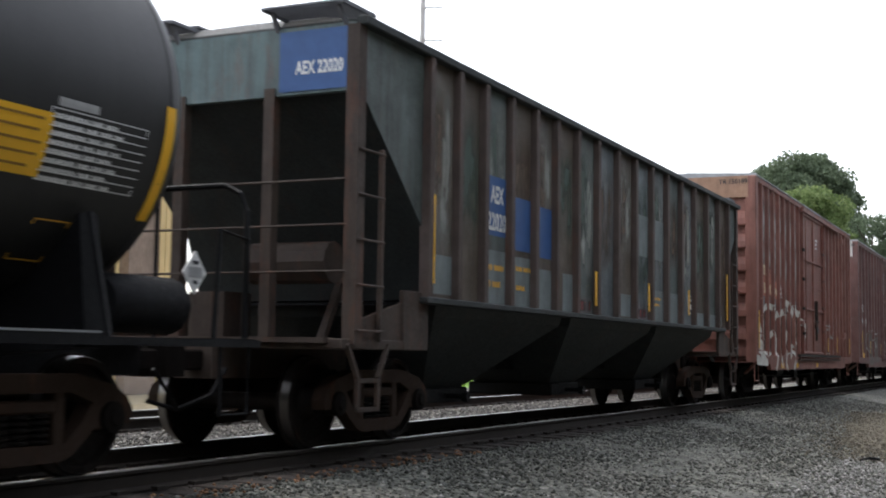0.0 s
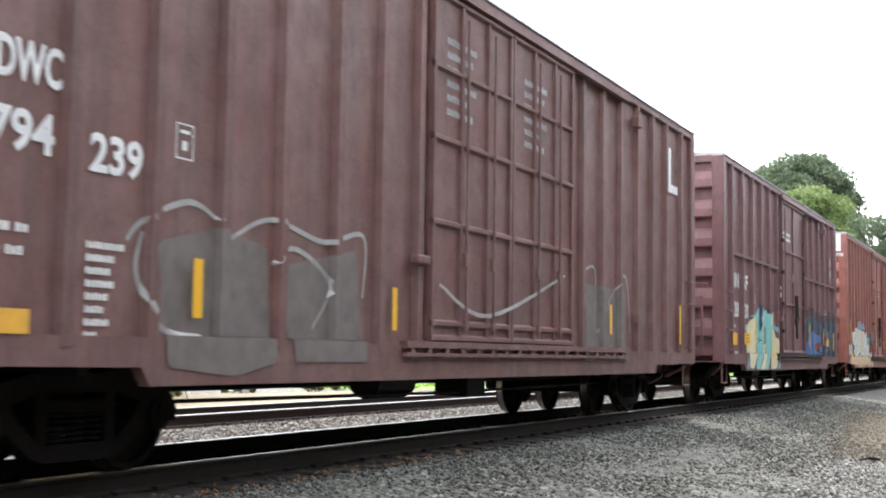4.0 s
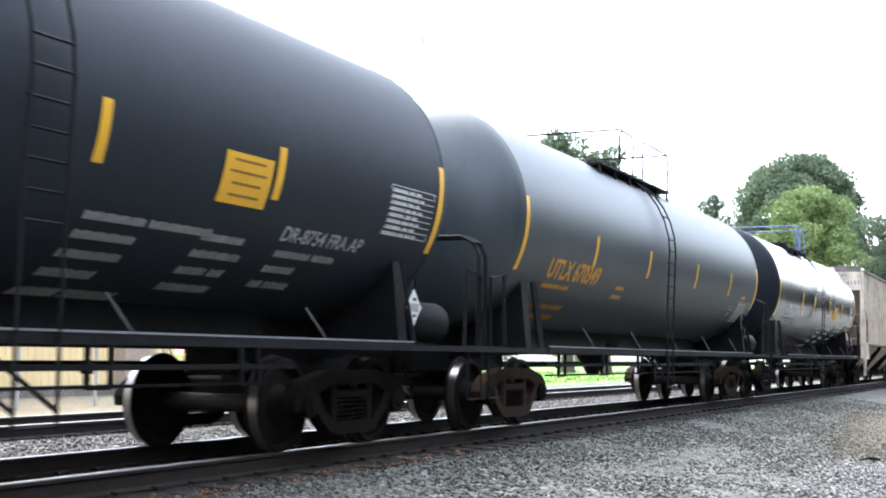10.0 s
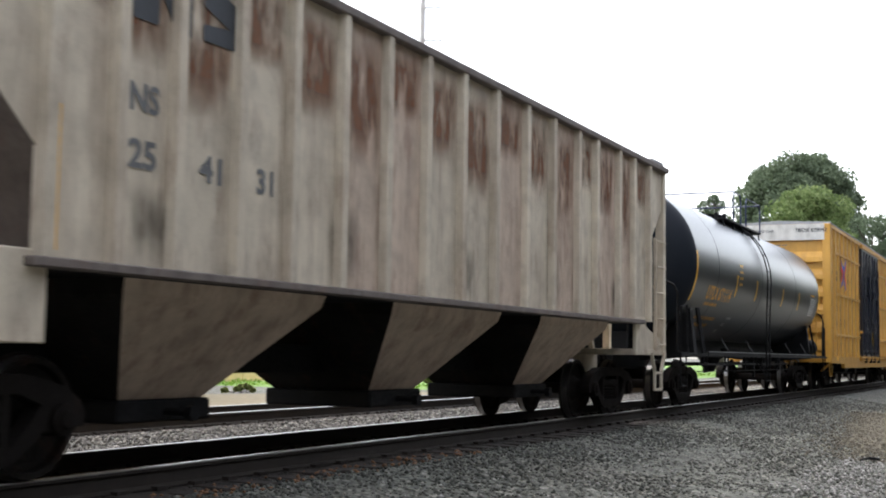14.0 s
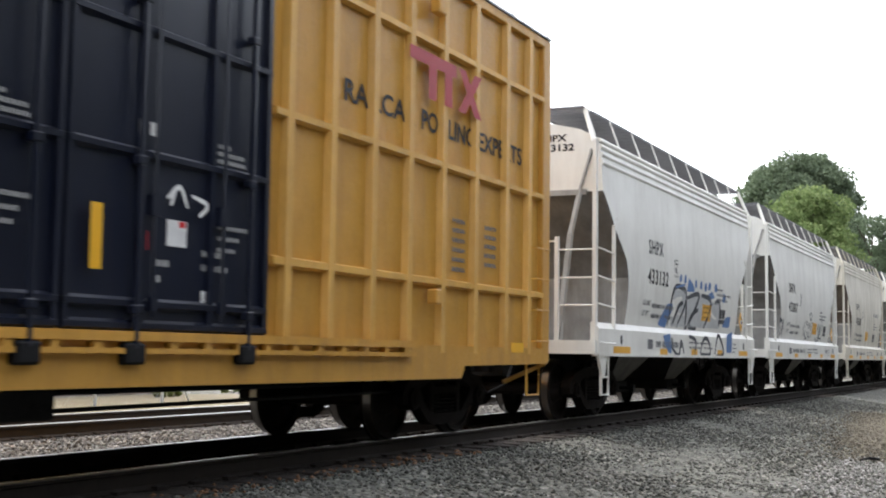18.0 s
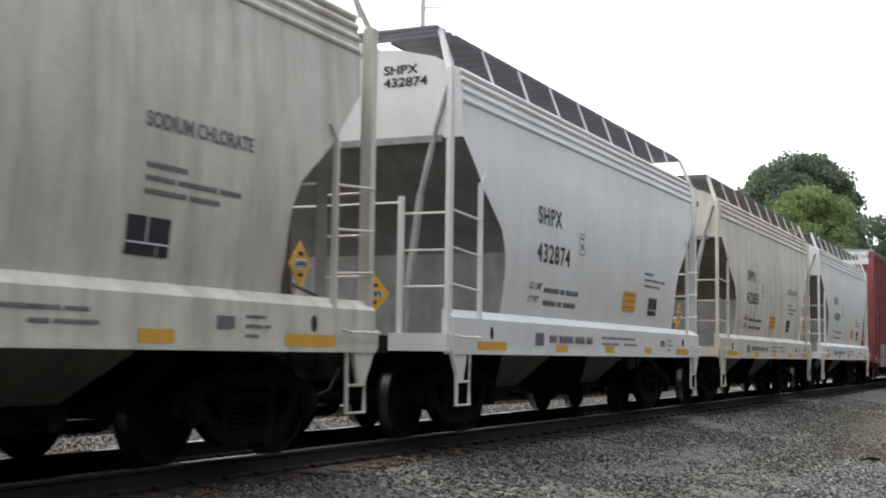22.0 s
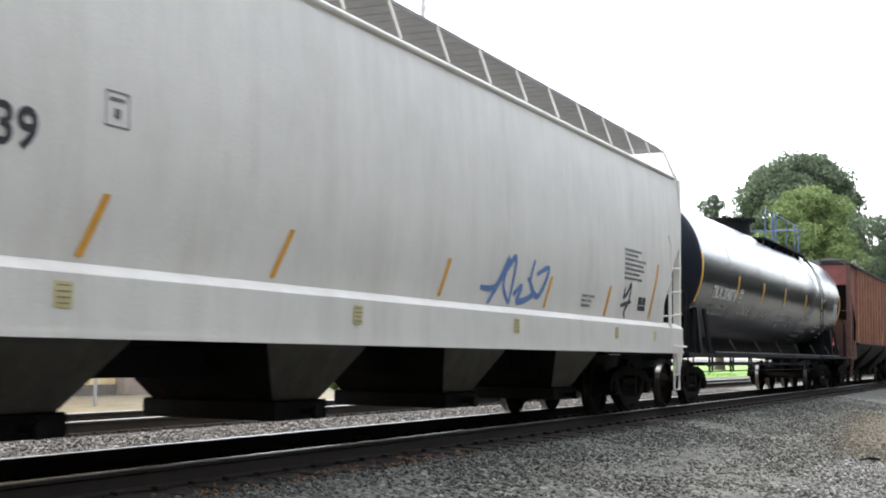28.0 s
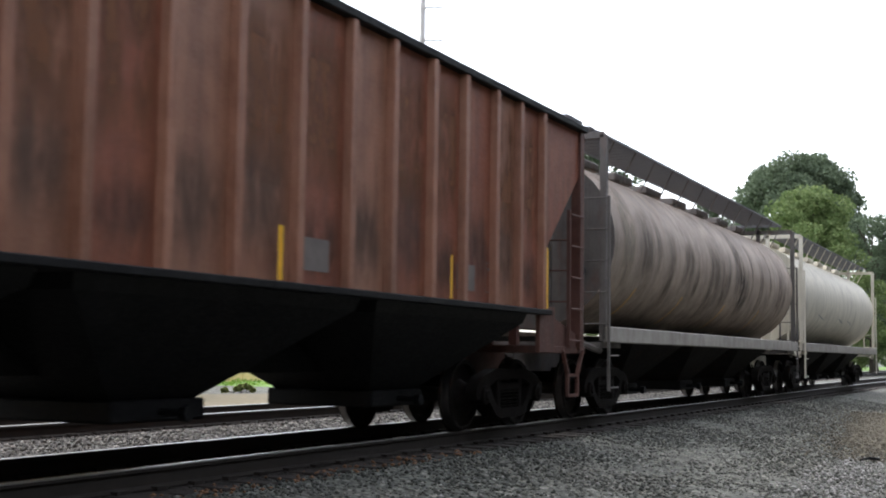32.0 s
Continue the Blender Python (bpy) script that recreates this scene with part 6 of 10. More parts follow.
def mural_white(car, where):
    a = Shape()
    poly_shape(a, [(0.66, 0.82), (6.15, 0.82), (6.12, 1.3), (5.75, 1.82), (5.2, 1.62), (4.9, 2.04), (4.3, 1.82), (3.9, 2.05), (3.3, 1.9), (2.9, 2.05), (2.4, 1.8), (2.0, 1.98), (1.4, 1.9), (1.15, 1.5), (0.66, 1.48)], lifted(where, -0.004))
    painted("graffiti", a, M_GWHITE, car, "dull white spray paint ground")
    a = Shape()
    poly_shape(a, [(0.7, 0.84), (5.9, 0.84), (5.9, 1.02), (0.7, 1.04)], lifted(where, -0.002))
    painted("graffiti", a, M_GPEACH, car, "peach spray paint along the sill")
    a = Shape()
    stroke_shape(a, [(0.8, 1.46), (1.3, 1.5), (1.32, 1.1), (0.85, 1.08)], 0.04, lifted(where, 0.002))
    stroke_shape(a, [(1.5, 1.85), (1.62, 1.3), (1.55, 0.9)], 0.05, lifted(where, 0.002))
    stroke_shape(a, [(2.1, 1.9), (2.15, 1.2), (2.1, 0.9)], 0.05, lifted(where, 0.002))
    stroke_shape(a, [(5.1, 1.6), (5.3, 1.1), (5.9, 1.2)], 0.06, lifted(where, 0.002))
    painted("graffiti", a, M_GDARK, car, "dark spray paint outlines")
    a = Shape()
    poly_shape(a, [(2.02, 2.1), (2.16, 2.08), (2.46, 2.08), (2.54, 1.6), (2.68, 1.4), (2.66, 1.12), (2.24, 1.12), (2.24, 1.68), (2.1, 1.84)], where)
    poly_shape(a, [(2.7, 1.92), (2.86, 2.06), (3.24, 2.04), (3.3, 1.5), (3.16, 1.14), (2.86, 1.12), (2.76, 1.52)], where)
    poly_shape(a, [(3.32, 1.98), (3.62, 2.04), (3.68, 1.52), (3.56, 1.14), (3.24, 1.14)], where)
    poly_shape(a, [(3.72, 2.02), (3.96, 2), (4.02, 1.72), (3.92, 1.16), (3.62, 1.14), (3.7, 1.38)], where)
    poly_shape(a, [(4.04, 2), (4.36, 2.08), (4.4, 1.56), (4.46, 1.16), (3.96, 1.16), (4.18, 1.56)], where)
    poly_shape(a, [(4.4, 1.98), (4.62, 2.04), (4.8, 1.62), (4.68, 1.18), (4.48, 1.16)], where)
    poly_shape(a, [(4.76, 2), (5.14, 2.06), (5.28, 1.64), (5.1, 1.2), (4.98, 1.2)], where)
    poly_shape(a, [(1.4, 1.58), (1.6, 1.72), (1.8, 1.76), (2.22, 1.52), (2.24, 1.12), (1.4, 1.12)], where)
    poly_shape(a, [(6.16, 1.24), (6.66, 1.44), (6.68, 0.72), (6.18, 0.72)], where)
    painted("graffiti", a, M_GWHITE, car, "white spray paint letters")
    a = Shape()
    poly_shape(a, [(2.26, 1.12), (2.66, 1.12), (2.64, 0.88), (2.5, 0.7), (2.38, 0.76)], where)
    poly_shape(a, [(2.86, 1.12), (3.14, 1.12), (3.06, 0.76), (2.86, 0.68), (2.72, 0.76)], where)
    poly_shape(a, [(3.24, 1.12), (3.54, 1.14), (3.5, 0.76), (3.32, 0.68), (3.14, 0.74)], where)
    poly_shape(a, [(3.6, 1.14), (3.9, 1.14), (3.96, 0.76), (3.74, 0.72), (3.58, 0.82)], where)
    poly_shape(a, [(3.96, 1.14), (4.46, 1.16), (4.22, 0.72), (4.04, 0.76)], where)
    poly_shape(a, [(4.48, 1.16), (4.68, 1.16), (4.54, 0.7), (4.36, 0.74)], where)
    poly_shape(a, [(5.04, 1.16), (5.14, 1.18), (5.58, 0.88), (5.44, 0.72), (5.04, 0.8)], where)
    poly_shape(a, [(5.74, 1.4), (6.08, 1.36), (6.18, 0.88), (5.84, 0.72), (5.52, 0.76), (5.7, 1.06)], where)
    poly_shape(a, [(1.8, 0.92), (2.24, 1), (2.32, 0.8), (1.66, 0.8)], where)
    painted("graffiti", a, M_GPEACH, car, "peach spray paint shading")
    a = Shape()
    poly_shape(a, [(2.54, 2.32), (2.7, 2.32), (2.84, 2.08), (2.7, 1.92), (2.5, 1.96)], where)
    poly_shape(a, [(3.18, 2.34), (3.3, 2.36), (3.3, 2), (3.04, 2.08)], where)
    poly_shape(a, [(3.6, 2.32), (3.62, 2.16), (3.38, 2.02)], where)
    poly_shape(a, [(4.04, 2.38), (4.22, 2.36), (4.1, 2.08), (3.84, 2.06)], where)
    poly_shape(a, [(4.54, 2.36), (4.68, 2.36), (4.7, 2.04), (4.42, 2.04)], where)
    poly_shape(a, [(4.76, 2.26), (4.9, 2.26), (4.76, 2.04)], where)
    poly_shape(a, [(1.6, 1.72), (1.72, 1.76), (2.22, 1.54), (1.98, 1.56)], where)
    poly_shape(a, [(1.4, 1.58), (1.54, 1.54), (1.76, 1.38), (1.4, 1.48)], where)
    poly_shape(a, [(5.4, 1.78), (5.68, 1.88), (5.6, 1.56), (5.32, 1.52)], where)
    painted("graffiti", a, M_GBLUE, car, "pale blue spray paint tips")
    a = Shape()
    stroke_shape(a, [(2.46, 2.06), (2.54, 1.6), (2.72, 1.52), (2.68, 1.32), (2.68, 0.88), (2.58, 0.7)], 0.03, where)
    stroke_shape(a, [(2.86, 2.06), (3.24, 2.06), (3.3, 1.5), (3.12, 1.08), (3.04, 0.72)], 0.03, where)
    stroke_shape(a, [(3.3, 1.96), (3.66, 2.04), (3.7, 1.52), (3.56, 1.12), (3.5, 0.74)], 0.03, where)
    stroke_shape(a, [(4, 2), (4.18, 1.72), (4.38, 1.52), (4.46, 1.12), (4.22, 0.7)], 0.03, where)
    stroke_shape(a, [(4.4, 2), (4.68, 2.04), (5.08, 2.06), (5.28, 1.64), (5.08, 1.2), (5.18, 0.88), (5.44, 0.72)], 0.03, where)
    stroke_shape(a, [(1.48, 1.3), (1.88, 1.32), (2.18, 1.28)], 0.03, where)
    stroke_shape(a, [(2.76, 1.36), (3.08, 1.38)], 0.03, where)
    stroke_shape(a, [(2.8, 1.12), (3.6, 1.12), (4.46, 1.12), (5.04, 1.16)], 0.03, where)
    stroke_shape(a, [(5.68, 1.36), (5.74, 1.06), (5.52, 0.76)], 0.03, where)
    painted("graffiti", a, M_INK, car, "black spray paint outlines")
    a = Shape()
    poly_shape(a, [(2.54, 1.86), (2.7, 1.92), (2.76, 1.72), (2.78, 1.52), (2.58, 1.52)], where)
    poly_shape(a, [(5.46, 1.34), (5.74, 1.4), (5.7, 1.06), (5.54, 0.88)], where)
    painted("graffiti", a, M_INK, car, "black fills")


def outline_graffiti(car, where):
    a = Shape()
    stroke_shape(a, [(1.76, 2.22), (2.08, 2.2), (2.32, 2.06)], 0.17, where)
    stroke_shape(a, [(2.34, 1.96), (2.06, 1.64), (2.44, 1.54), (2.54, 1.32), (2.36, 0.84), (2.16, 0.72)], 0.17, where)
    stroke_shape(a, [(2.38, 1.92), (2.74, 2.08), (2.82, 1.8)], 0.17, where)
    stroke_shape(a, [(2.82, 1.84), (3.2, 2.08), (3.52, 2.2), (3.94, 2.4), (4.12, 2.3), (4.08, 2.16)], 0.17, where)
    stroke_shape(a, [(3.9, 2.12), (3.6, 1.56), (3.98, 1.62), (3.7, 1.24), (3.52, 0.88), (3.74, 0.72)], 0.17, where)
    stroke_shape(a, [(2.98, 1.56), (2.88, 1.14), (3.08, 0.76)], 0.17, where)
    stroke_shape(a, [(4.2, 2.22), (4.62, 2.22), (4.84, 2.02), (4.86, 1.48), (4.8, 1.08), (4.54, 1.32)], 0.17, where)
    stroke_shape(a, [(4, 1.2), (4.02, 1.04), (4.36, 1.14), (4.74, 1.32)], 0.17, where)
    stroke_shape(a, [(4.7, 2.26), (4.9, 2.32), (5.48, 2.16), (6.2, 1.84), (6.12, 1.56)], 0.17, where)
    stroke_shape(a, [(4.94, 1.18), (5.36, 1.44)], 0.17, where)
    stroke_shape(a, [(5.62, 1.12), (5.76, 1.42)], 0.17, where)
    stroke_shape(a, [(1.8, 1.52), (2.02, 1.6)], 0.17, where)
    stroke_shape(a, [(4.58, 0.72), (4.9, 0.92)], 0.17, where)
    painted("graffiti", a, M_GWHITE, car, "white spray paint outlines")
    a = Shape()
    stroke_shape(a, [(0.66, 1.84), (0.88, 2.02), (1.28, 2.2), (1.82, 2.24), (2.26, 2.14)], 0.14, where)
    stroke_shape(a, [(0.66, 1.84), (0.58, 1.56), (0.74, 1.22), (1.18, 1.08), (1.62, 1.14)], 0.14, where)
    stroke_shape(a, [(-0.04, 1.26), (0.38, 1.48), (0.56, 1.26), (0.42, 0.98), (0.22, 0.84)], 0.14, where)
    painted("graffiti", a, M_GWHITE, car, "white spray paint outlines")
    a = Shape()
    poly_shape(a, [(-0.1, 1.06), (0.24, 1.04), (0.42, 0.88), (0.6, 1.14), (1.14, 0.94), (1.2, 0.8), (-0.06, 0.82)], where)
    painted("graffiti", a, M_GWHITE, car, "white fill")


def mural_blue(car, where):
    a = Shape()
    poly_shape(a, [(4.24, 2.16), (5, 2.2), (5.12, 2.02), (6.02, 2.18), (6.96, 2.08), (7.72, 2.06), (7.9, 1.58), (7.74, 1.56), (4.2, 1.52)], where)
    painted("graffiti", a, M_GPALE, car, "pale grey spray paint fill")
    a = Shape()
    poly_shape(a, [(3.42, 1.56), (3.62, 1.74), (3.86, 1.9), (4.22, 1.92), (4.18, 1.76), (3.96, 1.62), (3.9, 1.48), (3.44, 1.52)], where)
    poly_shape(a, [(4.34, 2.2), (4.38, 2.24), (4.94, 2.32), (5, 2.28)], where)
    poly_shape(a, [(5.1, 2.18), (5.22, 2.44), (5.58, 2.32), (5.68, 2.2)], where)
    poly_shape(a, [(6.72, 2.2), (7.06, 2.28), (7.28, 2.16), (6.82, 2.1)], where)
    poly_shape(a, [(8.14, 1.68), (8.32, 1.8), (8.76, 1.84), (8.76, 1.6), (8.14, 1.6)], where)
    poly_shape(a, [(4.58, 2.32), (4.56, 2.4), (4.62, 2.46), (4.68, 2.48), (4.74, 2.4), (4.72, 2.34)], where)
    poly_shape(a, [(4.9, 2.32), (4.9, 2.4), (4.94, 2.48), (5.02, 2.48), (5.06, 2.4), (5.06, 2.34)], where)
    poly_shape(a, [(5.68, 2.28), (5.66, 2.34), (5.7, 2.42), (5.8, 2.44), (5.84, 2.36), (5.84, 2.28)], where)
    poly_shape(a, [(6.06, 2.28), (6.06, 2.34), (6.1, 2.42), (6.2, 2.44), (6.24, 2.36), (6.24, 2.28)], where)
    poly_shape(a, [(6.44, 2.24), (6.4, 2.32), (6.46, 2.4), (6.56, 2.42), (6.62, 2.34), (6.62, 2.28)], where)
    poly_shape(a, [(6.72, 2.28), (6.7, 2.36), (6.76, 2.44), (6.88, 2.44), (6.94, 2.38), (6.9, 2.3)], where)
    poly_shape(a, [(7.24, 2.28), (7.22, 2.36), (7.28, 2.44), (7.4, 2.44), (7.46, 2.36), (7.44, 2.28)], where)
    poly_shape(a, [(7.96, 2.1), (7.94, 2.16), (8, 2.28), (8.12, 2.28), (8.22, 2.2), (8.18, 2.1)], where)
    painted("graffiti", a, M_GROYAL, car, "blue spray paint splashes")
    a = Shape()
    stroke_shape(a, [(4, 1.52), (4.24, 2.18), (4.96, 2.2), (5.06, 1.96), (4.62, 1.52)], 0.102, where)
    stroke_shape(a, [(4.3, 1.52), (4.6, 1.88), (4.9, 1.96)], 0.102, where)
    stroke_shape(a, [(5.12, 2.06), (6.02, 2.16), (5.6, 1.72), (5.28, 1.5)], 0.102, where)
    stroke_shape(a, [(5.12, 2.02), (5.22, 1.48)], 0.102, where)
    stroke_shape(a, [(6.04, 1.88), (5.6, 1.76), (5.46, 1.56), (6.04, 1.52)], 0.102, where)
    stroke_shape(a, [(6.2, 2.16), (6.96, 2.08), (6.68, 1.6)], 0.102, where)
    stroke_shape(a, [(7.08, 2.04), (6.6, 1.54)], 0.102, where)
    stroke_shape(a, [(7.28, 2.06), (7.72, 2.06), (7.84, 1.6)], 0.102, where)
    painted("graffiti", a, M_GDARK, car, "dark spray paint outlines")
    sill = flat_side(-1.606)
    where = sill
    a = Shape()
    poly_shape(a, [(3.44, 1.34), (3.9, 1.38), (4, 1.04), (3.82, 1.04), (3.62, 1.14)], where)
    poly_shape(a, [(8.22, 1.44), (8.72, 1.52), (8.66, 1.08), (8.18, 1.08)], where)
    painted("graffiti", a, M_GROYAL, car, "blue spray paint splashes")
    a = Shape()
    stroke_shape(a, [(4, 1.14), (4.46, 1), (4.62, 1.26), (4.82, 1.04)], 0.085, where)
    stroke_shape(a, [(5.18, 1.36), (5.68, 1.28), (5.6, 1.02)], 0.085, where)
    stroke_shape(a, [(6.02, 1.06), (6.28, 1.32), (6.66, 1.3), (6.78, 1.04), (6.04, 1.04)], 0.085, where)
    stroke_shape(a, [(7.18, 1.04), (7.48, 1.42), (7.94, 1.08), (7.28, 1)], 0.085, where)
    stroke_shape(a, [(4.02, 1.32), (4, 1.12)], 0.085, where)
    painted("graffiti", a, M_GDARK, car, "dark spray paint outlines")


def sketch_graffiti(car, where):
    block = [[(1.45, 1.96), (1.75, 1.96)], [(1.45, 1.91), (1.75, 1.91)]]
    vee = [[(1.57, 1.87), (1.7, 1.56), (1.9, 1.96), (1.94, 1.79), (2.01, 1.72)], [(1.9, 1.96), (1.87, 1.54)]]
    put_strokes(car, block, 0.06, M_GDARK, where, "graffiti", "dark scrawled mark")
    put_strokes(car, vee, 0.045, M_GDARK, where, "graffiti", "dark scrawled mark")
    tag = [[(5.33, 2.06), (4.85, 1.8), (5.04, 1.62), (5.25, 1.77)],
           [(5.33, 2.06), (5.28, 1.9), (5.43, 2.02), (5.46, 1.9), (5.61, 1.99), (5.58, 1.87)],
           [(5.76, 1.95), (5.68, 1.82), (5.86, 1.96), (5.83, 1.83), (5.99, 1.98), (6.01, 1.8), (6.17, 1.9), (6.17, 1.97)],
           [(6.17, 1.97), (6.3, 2.0), (6.37, 1.9), (6.3, 1.72), (5.94, 1.55)],
           [(5.25, 1.77), (5.18, 1.65), (5.33, 1.58), (5.48, 1.65), (5.43, 1.73)],
           [(5.46, 1.65), (5.66, 1.72), (5.81, 1.66), (5.66, 1.57), (5.71, 1.5)],
           [(5.76, 1.61), (5.91, 1.58), (5.88, 1.5)], [(5.1, 1.5), (5.33, 1.55), (5.56, 1.54), (5.42, 1.49)]]
    put_strokes(car, tag, 0.03, M_GDARK, where, "graffiti", "thin dark sketchy tag")
    loop = [[(5.76, 2.25), (5.68, 2.18), (5.81, 2.1), (6.01, 2.07), (6.14, 2.14), (6.07, 2.23), (5.91, 2.27), (5.85, 2.2), (5.99, 2.11)]]
    put_strokes(car, loop, 0.04, M_GGREY, where, "graffiti", "grey sprayed loop")
    letter = [[(7.42, 1.49), (7.65, 1.63), (7.88, 2.23), (7.96, 1.7), (8.06, 1.49)], [(7.68, 1.58), (7.97, 1.58)], [(6.88, 1.51), (7.01, 1.58), (7.07, 1.51), (7.24, 1.49), (7.51, 1.53)]]
    put_strokes(car, letter, 0.045, M_GDARK, where, "graffiti", "dark pointed tag")
    hatch = [[(7.16, 1.91), (7.32, 1.98), (7.24, 1.84), (7.16, 1.79), (7.16, 1.89)], [(7.29, 1.54), (7.46, 2.0), (7.4, 1.54), (7.6, 1.92), (7.49, 1.55), (7.71, 2.0), (7.57, 1.57)]]
    put_strokes(car, hatch, 0.035, M_GGREY, where, "graffiti", "grey hatched scrawl")


def blue_tag(car, where):
    a = Shape()
    stroke_shape(a, [(10.48, 1.76), (10.94, 1.8), (11.28, 2.16), (11.16, 1.84), (11.38, 1.6)], 0.084, where)
    stroke_shape(a, [(10.68, 1.52), (11.02, 1.84), (11.28, 2.06), (11.5, 2.16), (11.38, 1.56)], 0.084, where)
    stroke_shape(a, [(11.5, 1.72), (11.76, 1.84), (11.66, 1.64), (12.16, 1.76), (11.94, 1.96)], 0.084, where)
    stroke_shape(a, [(12.14, 2.2), (12.04, 1.9), (12.36, 1.74), (12.66, 2.12), (12.24, 2.02)], 0.084, where)
    stroke_shape(a, [(10.64, 1.48), (11.48, 1.52)], 0.084, where)
    stroke_shape(a, [(11.38, 1.56), (11.58, 1.36), (11.86, 1.5)], 0.084, where)
    painted("graffiti", a, M_GROYAL, car, "blue spray paint tag")
    a = Shape()
    stroke_shape(a, [(16.06, 2.06), (16, 1.9), (16.16, 1.96), (16.34, 2.12), (16.28, 1.84), (16.1, 1.68), (16.18, 1.56)], 0.070, where)
    stroke_shape(a, [(15.88, 1.76), (16.4, 1.84)], 0.070, where)
    painted("graffiti", a, M_GDARK, car, "dark scrawl")


def block_graffiti(car, where):
    a = Shape()
    poly_shape(a, [(1.78, 1.64), (2.06, 1.72), (2.26, 1.58), (2.38, 0.72), (1.76, 0.72)], where)
    poly_shape(a, [(2.46, 1.6), (3.08, 1.64), (3.1, 1.12), (2.78, 0.72), (2.42, 0.72)], where)
    poly_shape(a, [(3.2, 1.54), (3.64, 1.64), (4.38, 1.62), (4.48, 1.3), (4.12, 0.68), (3.32, 0.7)], where)
    poly_shape(a, [(10.3, 2.26), (10.94, 2.4), (11.28, 0.8), (10, 0.74)], where)
    poly_shape(a, [(11.62, 2.4), (12.82, 2.4), (13.06, 1.84), (12.54, 0.8), (11.46, 0.8)], where)
    painted("graffiti", a, M_GSILVER, car, "silver spray paint blocks")
    a = Shape()
    stroke_shape(a, [(1.88, 1.6), (2.06, 1.24), (1.88, 0.82)], 0.05, where)
    stroke_shape(a, [(2.36, 1.62), (2.38, 0.72)], 0.05, where)
    stroke_shape(a, [(3.08, 1.6), (2.78, 1.18), (3.1, 0.74)], 0.05, where)
    stroke_shape(a, [(3.76, 1.52), (3.54, 1.12), (4.12, 0.88)], 0.05, where)
    stroke_shape(a, [(10.1, 2.24), (10.72, 1.76), (10.28, 0.8)], 0.05, where)
    stroke_shape(a, [(12.08, 2.3), (11.92, 1.34), (12.78, 0.9)], 0.05, where)
    stroke_shape(a, [(0.86, 1.42), (1.14, 1.52), (1.06, 1.16), (1.24, 1), (0.9, 1.02)], 0.05, where)
    painted("graffiti", a, M_INK, car, "black spray paint outlines")
    a = Shape()
    poly_shape(a, [(5.68, 2.06), (6.32, 2.14), (6.26, 0.76), (5.54, 0.8)], where)
    poly_shape(a, [(6.4, 1.96), (7.84, 1.84), (7.68, 0.8), (6.42, 0.76)], where)
    poly_shape(a, [(8.02, 2.04), (9.5, 2.32), (9.48, 0.9), (8.02, 0.8)], where)
    painted("graffiti", a, M_GDARK, car, "dark spray paint on the door")


def grey_graffiti(car, where):
    a = Shape()
    stroke_shape(a, [(2.36, 1.76), (2.54, 1.92), (3.08, 2.12), (3.46, 2.02)], 0.05, where)
    stroke_shape(a, [(3.64, 1.88), (4.24, 2.1), (5.12, 1.98), (5.86, 2.1), (5.86, 1.5)], 0.05, where)
    stroke_shape(a, [(2.54, 1.84), (2.48, 1.52), (2.78, 1.14), (3.26, 1.08)], 0.05, where)
    stroke_shape(a, [(4.26, 1.72), (4.64, 1.88), (5.24, 1.6), (4.94, 1.18)], 0.05, where)
    stroke_shape(a, [(12.26, 2.16), (12.86, 2.24), (12.92, 1.32), (13.7, 1.92), (14.38, 2.22), (14.6, 1.34)], 0.05, where)
    stroke_shape(a, [(7.38, 1.72), (8.74, 1.42), (11.32, 2.06)], 0.05, where)
    painted("graffiti", a, M_GSILVER, car, "pale grey spray paint lines")
    a = Shape()
    poly_shape(a, [(2.62, 1.76), (3.48, 1.96), (4.18, 1.86), (4.28, 0.88), (3.68, 0.76), (2.8, 0.84)], where)
    poly_shape(a, [(4.46, 1.72), (5.74, 1.96), (5.86, 0.88), (4.56, 0.88)], where)
    poly_shape(a, [(12.26, 2.02), (14.38, 2), (14.36, 0.9), (12.24, 0.9)], where)
    painted("graffiti", a, M_GTAUPE, car, "taupe buffed-over paint")


